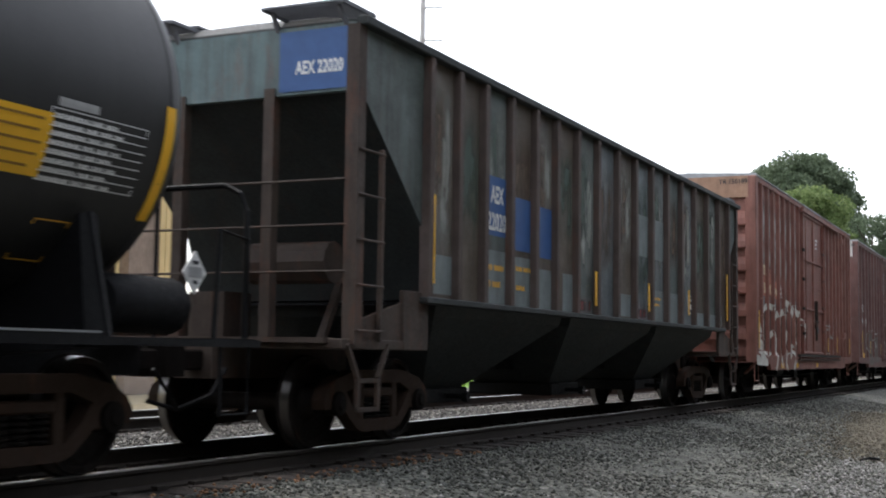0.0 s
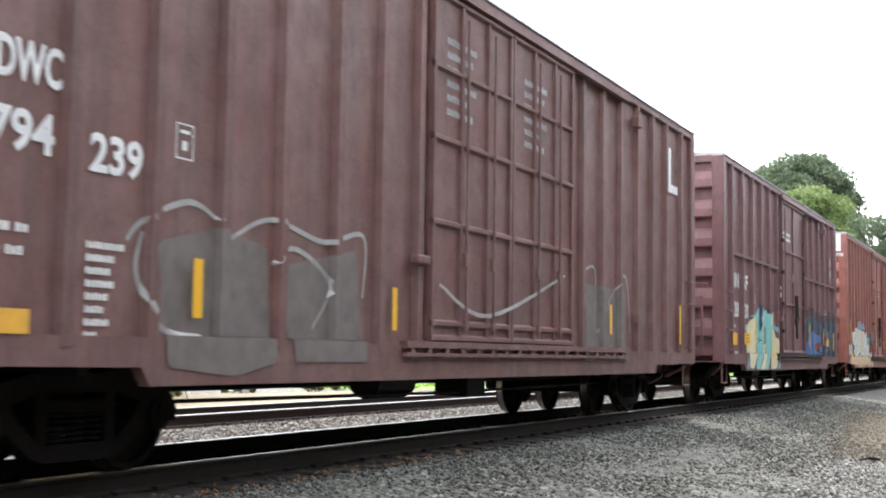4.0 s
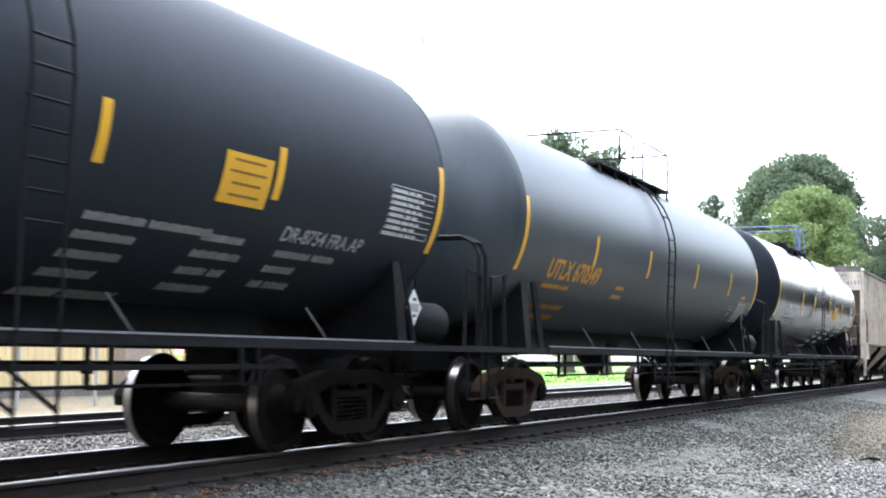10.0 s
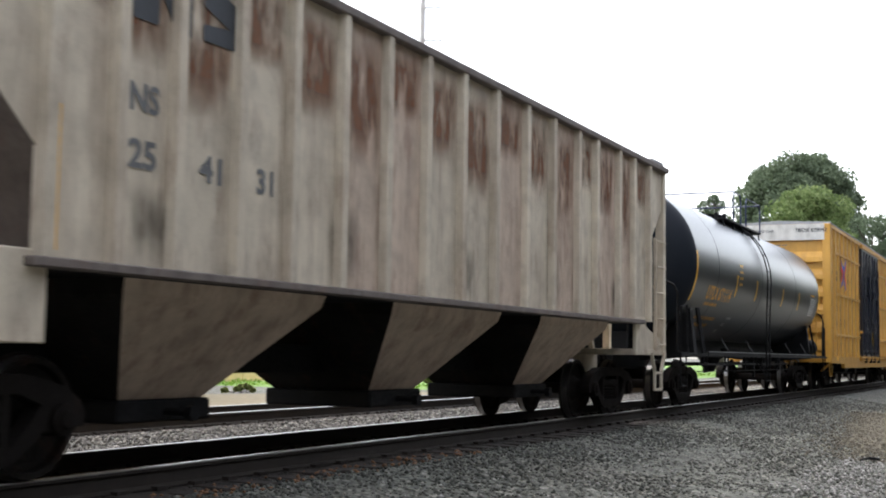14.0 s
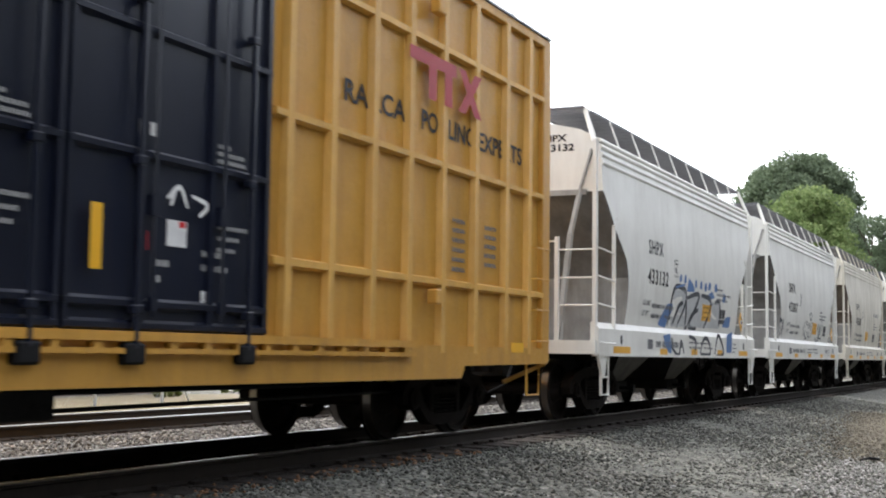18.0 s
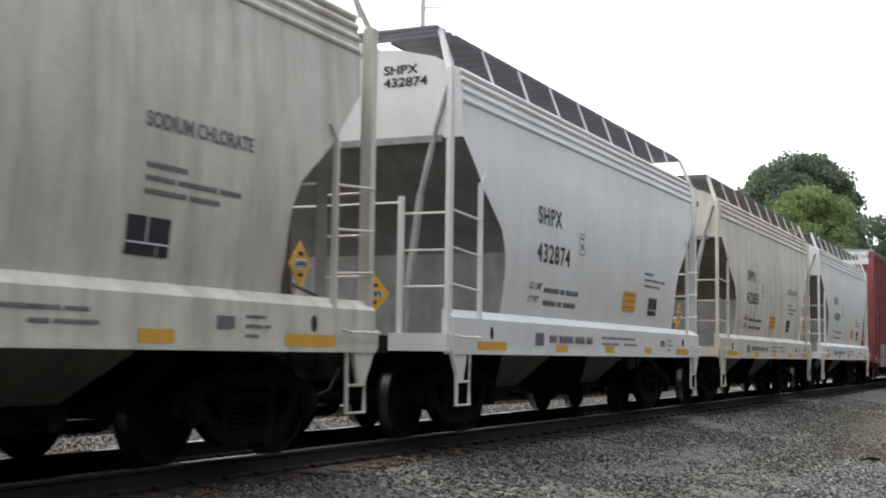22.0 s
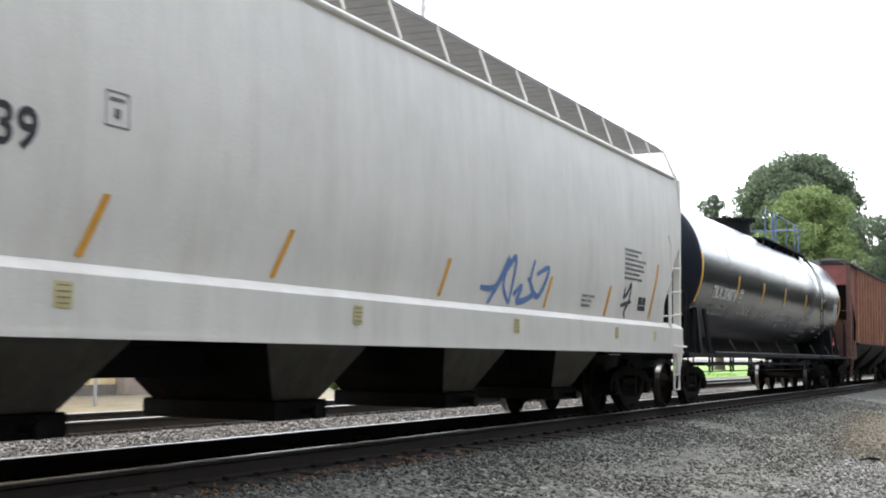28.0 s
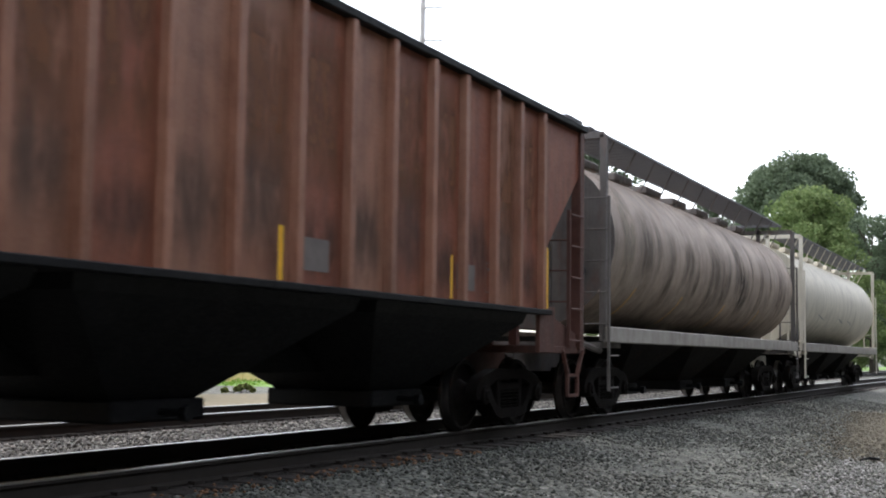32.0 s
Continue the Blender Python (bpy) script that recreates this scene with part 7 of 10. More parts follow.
def maroon_tail(car, where):
    """Teal overspray with blue star shapes round a bare maroon patch."""
    rng = random.Random(8)
    for mat, top, out in ((M_GTEALSOFT, 2.35, 0.0), (M_GTEAL, 2.08, 0.003)):
        a = Shape()
        edge = [(15.2 - 0.25 * i, top + 0.09 * math.sin(i * 0.45) + rng.uniform(-0.03, 0.03)) for i in range(23)]
        poly_shape(a, [(9.55, 1.06), (15.22, 1.06)] + edge, lifted(where, out))
        painted("graffiti", a, mat, car, "dark teal overspray")
    blue = ([(12.27, 2.11), (12.38, 1.8), (12.57, 1.5), (12.24, 1.52), (12.04, 1.39), (12.05, 1.56)], [(11.4, 1.72), (11.97, 1.66), (12.01, 1.47), (11.4, 1.36)], [(11.4, 1.3), (11.9, 1.17), (11.93, 1.06), (11.5, 1.1)], [(12.14, 1.07), (12.15, 1.14), (12.25, 1.33), (12.52, 1.36), (12.75, 1.36), (12.82, 1.6), (12.79, 1.2), (12.47, 1.19), (12.31, 1.11)], [(9.8, 1.1), (10.2, 1.1), (10.35, 1.5), (10.1, 1.9), (9.95, 1.5)], [(10.7, 1.1), (11.0, 1.1), (11.1, 1.6), (10.9, 1.8), (10.75, 1.4)], [(13.3, 1.1), (13.5, 1.1), (13.45, 1.3)])
    a = Shape()
    for p in blue:
        poly_shape(a, p, lifted(where, 0.006))
    painted("graffiti", a, M_GROYAL, car, "royal blue spray paint shapes")
    a = Shape()
    poly_shape(a, [(11.45, 1.36), (12.04, 1.5), (12.41, 1.38), (12.25, 1.24), (11.45, 1.26)], lifted(where, 0.006))
    poly_shape(a, [(10.4, 1.3), (10.6, 1.5), (10.55, 1.2)], lifted(where, 0.006))
    painted("graffiti", a, M_GRUST, car, "bare maroon patch")


# ---- the train, from its head ----
RIBS_DARK = [1.51, 2.26, 2.99, 3.8, 4.63, 5.4, 6.24, 7.14, 8.09, 9.02, 9.96, 10.9, 11.85, 12.8, 13.77, 14.71, 15.57]
RIBS_PALE = [1.54, 2.23, 2.9, 3.72, 4.53, 5.39, 6.27, 7.16, 8.08, 9.03, 10.03, 10.99, 11.99, 12.79, 13.87, 14.65, 15.53]
RIBS_BROWN = [1.66, 2.34, 3.04, 3.82, 4.61, 5.46, 6.24, 7.13, 8.03, 8.98, 9.89, 10.74, 11.66, 12.49, 13.38, 14.15, 14.96]


def label_box(car, x, z, where, mat=M_INK, w=0.22, h=0.30):
    """A framed clearance mark with small print in it."""
    t = 0.012
    put_rects(car, [(x, x + w, z, z + t), (x, x + w, z + h - t, z + h), (x, x + t, z, z + h), (x + w - t, x + w, z, z + h)], mat, where, "clearance_mark")
    put_rects(car, [(x + 0.05, x + w - 0.05, z + h * 0.72, z + h * 0.82), (x + w * 0.36, x + w * 0.64, z + h * 0.25, z + h * 0.52)], mat, where, "small_lettering")


def strips_on(car, rows, where, mat=M_YELLOW, steps=1):
    for row in rows:
        x, z0, z1, *w = row
        h = w[0] if w else 0.05
        lean = w[1] if len(w) > 1 else 0.0
        put_rects(car, [(x - h, x + h, z0, z1, lean)], mat, where, "reflective_strip", "yellow reflective strip", steps)


def sign(car, x0, x1, z0, z1, where, mat=M_YELLOW, lines=4, ink=M_BROWNINK, name="warning_sign", label="yellow sign with rows of small print", steps=4):
    s = put_rects(car, [(x0, x1, z0, z1)], mat, where, name, label, steps)
    w, h = x1 - x0, z1 - z0
    rng = random.Random(int(x0 * 100))
    inner = lambda x, z: tuple(Vector(where(x, z)) + Vector((0, -0.004, 0)))
    rects = []
    for i in range(lines):
        z = z1 - h * (i + 0.75) / (lines + 0.4)
        k = rng.uniform(0.08, 0.2)
        rects.append((x0 + w * k, x1 - w * k, z, z + h * 0.2 / lines))
    put_rects(car, rects, ink, inner, "small_lettering")
    return s


def tank_print(car, side, x, z, mat, lines):
    put_bars(car, x, z, lines, mat, side, 0.135, 0.06)


def tank_set(length, middles):
    return [(x, 2.30, 2.76) for x in middles] + [(0.0, 2.08, 3.03), (length, 2.08, 3.03)]


def head_print(car, x, words, mat=M_FAINT):
    where = lambda a, z: (HEAD_OUT - HEAD_DEEP * math.sqrt(max(0.0, 1 - (a * a + (z - 2.82) ** 2) / 1.52 ** 2)) - 0.012, -a, z)
    put_text(car, words, -0.42, 0.34, 3.12, 0.15, M_WHITE, where)
    put_bars(car, -0.3, 3.02, [[0.1, 0.2, 0.12], [0.08]], mat, where, 0.12, 0.06)
    put_bars(car, -0.35, 2.34, [[0.14, 0.2, 0.2], [0.16, 0.14, 0.2], [0.24], [0.16, 0.1, 0.12]], mat, where, 0.09, 0.04)


def placard(car, at, facing, mat_out, mat_in, r=0.17, label="diamond hazard placard on a holder", number=""):
    """A diamond board on a small holder; facing 'side' or 'end'."""
    x, y, z = at
    s = Shape()
    if facing == "side":
        s.prism([(x - r, z), (x, z - r * 1.15), (x + r, z), (x, z + r * 1.15)], "y", y - 0.012, y)
        where = lambda a, b: (a, y - 0.018, b)
        c = x
    else:
        s.prism([(y - r, z), (y, z - r * 1.15), (y + r, z), (y, z + r * 1.15)], "x", x - 0.012, x)
        where = lambda a, b: (x - 0.018, -a, b)
        c = -y
    p = part("placard", s, mat_out, car, label)
    put_rects(p, [(c - r * 0.6, c + r * 0.6, z - 0.045, z + 0.045)], mat_in, where, "number_panel")
    if number:
        fore = lambda a, b: tuple(Vector(where(a, b)) + Vector((0, -0.004, 0) if facing == "side" else (-0.004, 0, 0)))
        put_text(p, number, c - r * 0.52, c + r * 0.52, z - 0.035, 0.07, M_INK, fore, 0.03)
    put_rects(p, [(c - r * 0.25, c + r * 0.25, z + r * 0.42, z + r * 0.62), (c - r * 0.2, c + r * 0.2, z - r * 0.62, z - r * 0.42)], M_INK, where, "small_lettering")
    return p


def hopper_marks(car, side, words, number, stained=False, code=True, named=True, plate=(6.35, 7.05), panel=7.75):
    """What all the white rounded hoppers carry."""
    put_text(car, words, 2.62, 3.50, 2.70, 0.235, M_INK, side, 0.022, 1.15)
    put_text(car, number, 2.58, 3.83, 2.20, 0.25, M_INK, side, 0.022, 1.15)
    label_box(car, 4.22, 2.40, side)
    put_text(car, "LD LMT", 2.40, 2.84, 1.83, 0.085, M_SOFTINK, side, 0.02)
    put_text(car, "LT WT", 2.40, 2.76, 1.655, 0.085, M_SOFTINK, side, 0.02)
    put_bars(car, 2.93, 1.87, [[0.56, 0.16, 0.52], [0.5, 0.16, 0.5]], M_SOFTINK, side, 0.17, 0.07)
    sign(car, plate[0], plate[1], 1.68, 2.0, side, M_AMBER, 3)
    put_bars(car, 7.44, 2.36, [[0.5], [0.35, 0.5, 0.3], [0.5, 0.4]], M_SOFTINK, side, 0.1, 0.045)
    navy = put_rects(car, [(panel, panel + 0.5, 1.66, 1.95)], M_INK, side, "data_panel", "dark data panel with white rules", 3)
    rule = lambda x, z: tuple(Vector(side(x, z)) + Vector((0, -0.004, 0)))
    put_rects(navy, [(panel, panel + 0.5, 1.745, 1.76), (panel + 0.22, panel + 0.235, 1.76, 1.95), (panel + 0.35, panel + 0.36, 1.66, 1.75)], M_WHITE, rule, "rules")
    if named:
        put_text(car, "SODIUM CHLORATE", 7.42, 8.8, 2.62, 0.12, M_SOFTINK, side, 0.03)
    sill = flat_side(-1.606)
    for x0, x1, z0 in ((0.69, 1.56, 1.02), (3.26, 3.72, 1.01), (5.35, 5.8, 1.02), (7.4, 7.82, 1.02), (9.35, 10.2, 1.02)):
        put_rects(car, [(x0, x1, z0, z0 + 0.105)], M_AMBER, sill, "reflective_strip", "amber reflective strip on the sill")
    for x in (1.1, 9.82):
        h = Shape().lathe([(-1.6085, 0.0), (-1.6085, 0.05), (-1.6, 0.05)], "y", (0, 0, 0), 14)
        h.v = [(x + a * 0.9, b, 1.225 + c * 1.5) for a, b, c in h.v]
        part("jacking_hole", h, M_INK, car, "dark oval jacking hole")
    put_rects(car, [(2.52, 2.82, 1.10, 1.26), (8.35, 8.6, 1.15, 1.25)], M_SOFTINK, sill, "stencil_mark")
    if code:
        put_bars(car, 3.02, 1.24, [[0.3, 0.55, 0.42, 0.25]], M_SOFTINK, sill, 0.1, 0.10)
        put_bars(car, 5.2, 1.26, [[0.3, 0.4, 0.5], [0.5, 0.3]], M_SOFTINK, sill, 0.09, 0.035)
        put_bars(car, 6.3, 1.26, [[0.3, 0.25], [0.2, 0.45]], M_SOFTINK, sill, 0.09, 0.035)
        put_bars(car, 8.75, 1.27, [[0.3], [0.25, 0.1], [0.2]], M_SOFTINK, sill, 0.08, 0.03)
    end = flat_end(0.292)
    put_text(car, words, 0.52, 0.98, 4.25, 0.105, M_INK, end, 0.03)
    put_text(car, number, 0.52, 1.10, 4.10, 0.105, M_INK, end, 0.03)
    placard(car, (0.12, -0.55, 1.65), "end", M_YELLOW, M_WHITE, 0.19, "yellow diamond hazard placard with a number", "1495")
    placard(car, (9.55, -1.60, 1.74), "side", M_AMBER, M_WHITE, 0.18, "yellow diamond hazard placard with a number", "1495")


def build_train():
    # leading tank car, of which the tail shows
    car, side = tank_car("tank_car", "dark grey-black tank car with a yellow warning sign", -6.5, 14.1, P_TANK0, strips=[(0.0, 2.0, 2.85), (14.15, 1.96, 2.82)], ladder=7.0)
    sign(car, 12.2, 12.92, 2.13, 2.56, side, lines=5, ink=M_BROWNINK)
    spec_panel(car, side, 12.9, 2.60, 1.0, 0.48)
    put_rects(car, [(12.95, 13.35, 2.62, 2.68)], M_FAINT, side, "small_lettering")
    put_rects(car, [(13.1, 13.45, 1.60, 1.61), (13.1, 13.45, 1.87, 1.88), (13.1, 13.115, 1.6, 1.88), (13.44, 13.455, 1.6, 1.88)], M_AMBER, side, "frame_mark")
    placard(car, (15.05, -1.1, 1.62), "side", M_WHITE, M_FAINT, 0.16, "white diamond hazard placard in a holder")

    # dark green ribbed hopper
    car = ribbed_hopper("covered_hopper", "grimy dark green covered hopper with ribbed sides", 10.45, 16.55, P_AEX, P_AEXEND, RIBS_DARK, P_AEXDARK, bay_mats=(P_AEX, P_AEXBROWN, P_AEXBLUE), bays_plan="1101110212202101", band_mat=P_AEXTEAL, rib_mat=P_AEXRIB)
    out = flat_side(-1.635)
    sheet = flat_side(-1.556, 0.08)
    put_rects(car, [(3.02, 3.72, 2.40, 3.12), (3.95, 4.5, 2.28, 2.95), (4.8, 5.3, 2.25, 2.92)], M_BLUE, sheet, "painted_panel", "blue painted panel on the side")
    on = flat_side(-1.562, 0.08)
    put_text(car, "AEX", 3.18, 3.58, 2.80, 0.21, M_WHITE, on, 0.03)
    put_text(car, "22020", 3.10, 3.66, 2.47, 0.21, M_WHITE, on, 0.03)
    put_rects(car, [(1.66, 2.2, 1.62, 2.05), (2.95, 3.72, 1.58, 2.22), (3.95, 4.55, 1.58, 2.2), (4.8, 5.4, 1.58, 2.1), (5.7, 6.2, 1.58, 2.1), (10.2, 10.85, 1.58, 2.1), (11.05, 11.7, 1.58, 2.1), (13.0, 15.1, 1.58, 1.82)], M_GREYPATCH, sheet, "painted_panel", "grey touched-up panel along the bottom of the side")
    put_rects(car, [(8.95, 10.85, 2.62, 3.3), (8.1, 8.85, 1.6, 1.95)], M_GREYPATCH, sheet, "painted_panel", "grey touched-up panel")
    worn = flat_side(-1.5545, 0.0)
    for k, (x0, x1) in enumerate(zip(RIBS_DARK, RIBS_DARK[1:])):
        put_rects(car, [(x0 + 0.06, x1 - 0.06, 1.9 + 0.3 * (k % 3), 4.1 - 0.25 * (k % 2))], (M_AEXFADE, M_AEXGREEN, M_AEXFADE, M_AEXRUST)[k % 4], worn, "faded_panel", "faded streaky patch between the ribs")
        if k % 2 == 0:
            put_rects(car, [(x0 + 0.08, x1 - 0.3, 2.6, 3.9)], M_AEXGREEN if k % 4 else M_AEXRUST, flat_side(-1.555, 0.0), "faded_panel", "faded streaky patch between the ribs")
    put_rects(car, [(8.1, 8.85, 1.62, 1.85), (6.3, 7.0, 1.6, 1.78), (9.1, 9.85, 1.6, 1.76)], M_REDWORN, flat_side(-1.555, 0.0), "stain", "worn red paint along the bottom of the side")
    put_bars(car, 3.05, 2.05, [[0.2, 0.3]], M_AMBER, on, 0.2, 0.07)
    put_bars(car, 4.0, 2.08, [[0.2, 0.25], [], [0.3]], M_AMBER, on, 0.12, 0.06)
    put_bars(car, 10.2, 1.98, [[0.35], [0.3]], M_AMBER, on, 0.1, 0.045)
    put_bars(car, 3.05, 1.85, [[0.15, 0.25]], M_AMBER, on, 0.2, 0.07)
    strips_on(car, [(1.56, 1.72, 2.68), (4.62, 1.72, 2.26, 0.04), (6.98, 1.70, 2.2, 0.05), (9.7, 1.72, 2.18), (12.27, 1.74, 2.2), (15.35, 1.73, 2.68)], out)
    label_box(car, 12.4, 1.78, on, M_WHITE, 0.4, 0.33)
    for rear in (False, True):
        end = flat_end(-0.012) if not rear else (lambda a, z: (16.562, a, z))
        put_rects(car, [(0.66, 1.45, 3.55, 4.16)], M_BLUE, end, "number_panel", "blue panel on the upper end")
        on_end = flat_end(-0.018) if not rear else (lambda a, z: (16.568, a, z))
        put_text(car, "AEX 22020", 0.85, 1.40, 3.72, 0.13, M_WHITE, on_end, 0.03)

    # brown boxcar
    car = boxcar("boxcar", "weathered brown boxcar with white graffiti outlines", 28.95, 15.4, P_TR, [0.65, 1.36, 2.05, 2.75, 3.42, 4.14, 4.82, 5.56, 9.93, 10.6, 11.3, 12.0, 12.7, 13.4, 14.1, 14.8], (6.0, 9.4), end_band=M_TANBAND, trucks=(1.45, 1.45), band_z=0.5, rib_rows=(1.38, 0.53, 6))
    side = flat_side(-1.536, 0.09)
    post = flat_side(-1.612)
    put_rects(car, [(0.76, 1.24, 2.45, 3.2), (1.48, 1.92, 2.5, 3.12), (2.16, 2.62, 2.44, 2.86)], M_ORANGEPATCH, side, "painted_panel", "orange painted panel behind the lettering")
    bays = [0.65, 1.36, 2.05, 2.75, 3.42, 4.14, 4.82, 5.56]
    for i, (x0, x1) in enumerate(zip(bays, bays[1:])):
        low = 3.25 if i < 2 else 2.9 + 0.12 * (i % 3)
        put_rects(car, [(x0 - 0.04, x1 - 0.14, low - 0.5, 5.0)], M_PALEPATCH, side, "faded_panel", "pale faded panel between the posts")
        put_rects(car, [(x0 - 0.04, x1 - 0.14, 1.05, 2.3 - 0.1 * (i % 2))], M_BUFFBROWN, side, "painted_panel", "brown buffed-over panel")
        put_rects(car, [(x0 - 0.04, x1 - 0.14, 1.9, 2.72)], M_BLUEHAZE, flat_side(-1.5335, 0.09), "painted_panel", "blue-grey overspray behind the graffiti")
    put_rects(car, [(9.95, 10.45, 2.2, 4.9), (10.62, 11.15, 2.6, 4.9), (11.3, 11.85, 1.3, 3.2), (12.0, 12.55, 1.2, 4.4), (13.4, 13.95, 1.8, 4.6), (14.12, 14.64, 2.9, 4.95)], M_PALEPATCH, side, "faded_panel", "pale faded panel between the posts")
    on = flat_side(-1.542, 0.09)
    put_text(car, "TR", 0.84, 1.2, 2.96, 0.23, M_GCREAM, on, 0.03)
    put_text(car, "15", 0.84, 1.18, 2.54, 0.23, M_GCREAM, on, 0.03)
    put_text(car, "01", 1.54, 1.82, 2.53, 0.23, M_GCREAM, on, 0.03)
    put_text(car, "99", 2.24, 2.56, 2.50, 0.2, M_GCREAM, on, 0.03)
    label_box(car, 3.05, 2.50, on, M_WHITE, 0.2, 0.28)
    skin = side_skin([0.65, 1.36, 2.05, 2.75, 3.42, 4.14, 4.82, 5.56, 9.93, 10.6, 11.3, 12.0, 12.7, 13.4, 14.1, 14.8], (6.0, 9.4))
    outline_graffiti(car, skin)
    put_strokes(car, [[(10.11, 1.93), (10.33, 2.01), (10.56, 1.96), (10.49, 1.81), (10.38, 1.5)], [(10.66, 1.63), (10.57, 1.85), (10.66, 2.05), (11.05, 2.14), (11.12, 1.95), (11.04, 1.82), (10.97, 1.94)], [(10.63, 1.65), (10.82, 1.61), (11.0, 1.43), (10.82, 1.19), (10.45, 1.14)], [(11.26, 2.05), (11.34, 1.85), (11.23, 1.62), (11.57, 1.56), (11.78, 1.3), (11.86, 1.1)], [(11.09, 1.43), (11.02, 1.2), (11.08, 1.1)]], 0.04, M_GSILVER, skin, "graffiti", "pale looping spray paint line")
    part("latch", Shape().box(13.36, 13.86, -1.66, -1.56, 1.64, 1.83, 0.02), P_TR, car, "boxy steel latch")
    put_rects(car, [(8.12, 8.41, 1.7, 1.9)], M_GDARK, flat_side(-1.636), "sticker", "dark sticker on the door")
    strips_on(car, [(0.16, 1.2, 2.07), (10.3, 1.2, 1.6), (12.12, 1.21, 1.67), (14.86, 1.17, 1.65)], flat_side(-1.615))
    for x in (2.85, 4.95, 8.1):
        put_rects(car, [(x, x + 0.36, 0.74, 0.86)], M_YELLOW, flat_side(-1.606), "reflective_strip", "yellow reflective strip on the sill")
    put_bars(car, 8.2, 4.42, [[0.4], [0.32], [0.36]], M_WHITE, flat_side(-1.592), 0.11, 0.07)
    put_bars(car, 14.1, 2.47, [[0.42]] * 6, M_FAINT, on, 0.085, 0.05)
    label_box(car, 14.06, 1.55, on, M_WHITE, 0.42, 0.32)
    sign(car, 14.05, 14.5, 1.19, 1.4, on, M_AMBER, 2)
    put_text(car, "TR 150189", 0.75, 1.41, 5.0, 0.11, M_INK, flat_end(-0.07), 0.02)

    # long grey-brown boxcar
    car = boxcar("boxcar", "long grey-brown boxcar with faded graffiti", 46.36, 18.45, P_DWC, [0.8, 1.72, 2.63, 3.5, 4.36, 5.3, 6.16, 6.98, 12.2, 13.1, 13.98, 14.88, 15.75, 16.6, 17.6], (7.2, 11.7), 2, end_band=M_BAND, deep=(2.6, None), trucks=(2.45, 2.45), band_z=0.55, rib_rows=(1.33, 0.54, 6))
    put_text(car, "DWC", 0.95, 1.55, 2.72, 0.27, M_WHITE, on, 0.03)
    put_text(car, "794", 0.9, 1.5, 2.26, 0.27, M_WHITE, on, 0.03)
    put_text(car, "239", 1.85, 2.42, 2.22, 0.27, M_WHITE, on, 0.03)
    label_box(car, 2.8, 2.44, on, M_WHITE, 0.22, 0.28)
    skin = side_skin([0.8, 1.72, 2.63, 3.5, 4.36, 5.3, 6.16, 6.98, 12.2, 13.1, 13.98, 14.88, 15.75, 16.6, 17.6], (7.2, 11.7))
    grey_graffiti(car, skin)
    strips_on(car, [(0.85, 1.2, 2.0), (3.13, 1.22, 1.68, 0.06), (6.4, 1.2, 1.63), (13.4, 1.3, 1.75), (17.4, 1.2, 1.9)], flat_side(-1.612))
    put_bars(car, 0.95, 1.78, [[0.18, 0.12], [0.1, 0.16]], M_WHITE, on, 0.15, 0.06)
    put_bars(car, 1.85, 1.72, [[0.4], [0.3], [0.26], [0.3], [0.24], [0.2], [0.26], [0.14]], M_WHITE, on, 0.09, 0.05)
    put_rects(car, [(0.86, 1.35, 1.06, 1.22)], M_AMBER, flat_side(-1.612), "sign_plate", "amber sign plate")
    put_bars(car, 7.6, 4.5, [[0.8], [0.7], [0.5], [0.8], [0.6], [0.7]], M_FAINT, flat_side(-1.592), 0.16, 0.08)
    put_bars(car, 9.9, 4.5, [[0.8], [0.7], [0.6], [0.8], [0.6], [0.7]], M_FAINT, flat_side(-1.592), 0.16, 0.08)
    put_rects(car, [(16.75, 16.95, 3.9, 4.7), (16.95, 17.4, 3.9, 4.05)], M_WHITE, on, "emblem", "worn white emblem")
    put_text(car, "DWC 794239", 0.6, 1.49, 4.99, 0.1, M_INK, flat_end(-0.07), 0.02)
    put_bars(car, -0.2, 4.5, [[0.3, 0.12], [0.4]], M_WHITE, flat_end(-0.06), 0.1, 0.05)
    put_bars(car, -0.2, 4.06, [[0.28], [0.34], [0.3]], M_WHITE, flat_end(-0.06), 0.1, 0.05)

    # maroon boxcar
    car = boxcar("boxcar", "maroon boxcar with a cream and turquoise mural", 67.3, 15.35, P_MAROON, [0.8, 1.84, 2.87, 3.84, 4.79, 5.77, 9.99, 10.94, 11.93, 12.92, 13.9, 14.85], (6.2, 9.37), girts=[(3.2, 0.8, 5.77), (3.2, 9.5, 15.2)], end_ribs=7, trucks=(1.55, 1.45), deep=(2.0, None), rib_rows=(1.4, 0.62, 6))
    put_text(car, "BN", 0.93, 1.5, 2.50, 0.31, M_WHITE, on, 0.035)
    put_text(car, "SF", 1.92, 2.42, 2.50, 0.31, M_WHITE, on, 0.035)
    put_text(car, "728", 0.78, 1.48, 1.87, 0.31, M_WHITE, on, 0.035)
    put_text(car, "730", 1.9, 2.45, 1.87, 0.31, M_WHITE, on, 0.035)
    label_box(car, 3.05, 2.15, on, M_WHITE, 0.22, 0.28)
    skin = side_skin([0.8, 1.84, 2.87, 3.84, 4.79, 5.77, 9.99, 10.94, 11.93, 12.92, 13.9, 14.85], (6.2, 9.37))
    mural_cream(car, skin)
    put_bars(car, 0.95, 1.70, [[0.22], [0.2]], M_WHITE, on, 0.16, 0.07)
    put_bars(car, 0.9, 1.12, [[0.5], [0.2, 0.1], [0.15, 0.3]], M_WHITE, on, 0.1, 0.05)
    sign(car, 1.78, 2.4, 1.28, 1.52, flat_side(-1.618), M_YELLOW, 3)
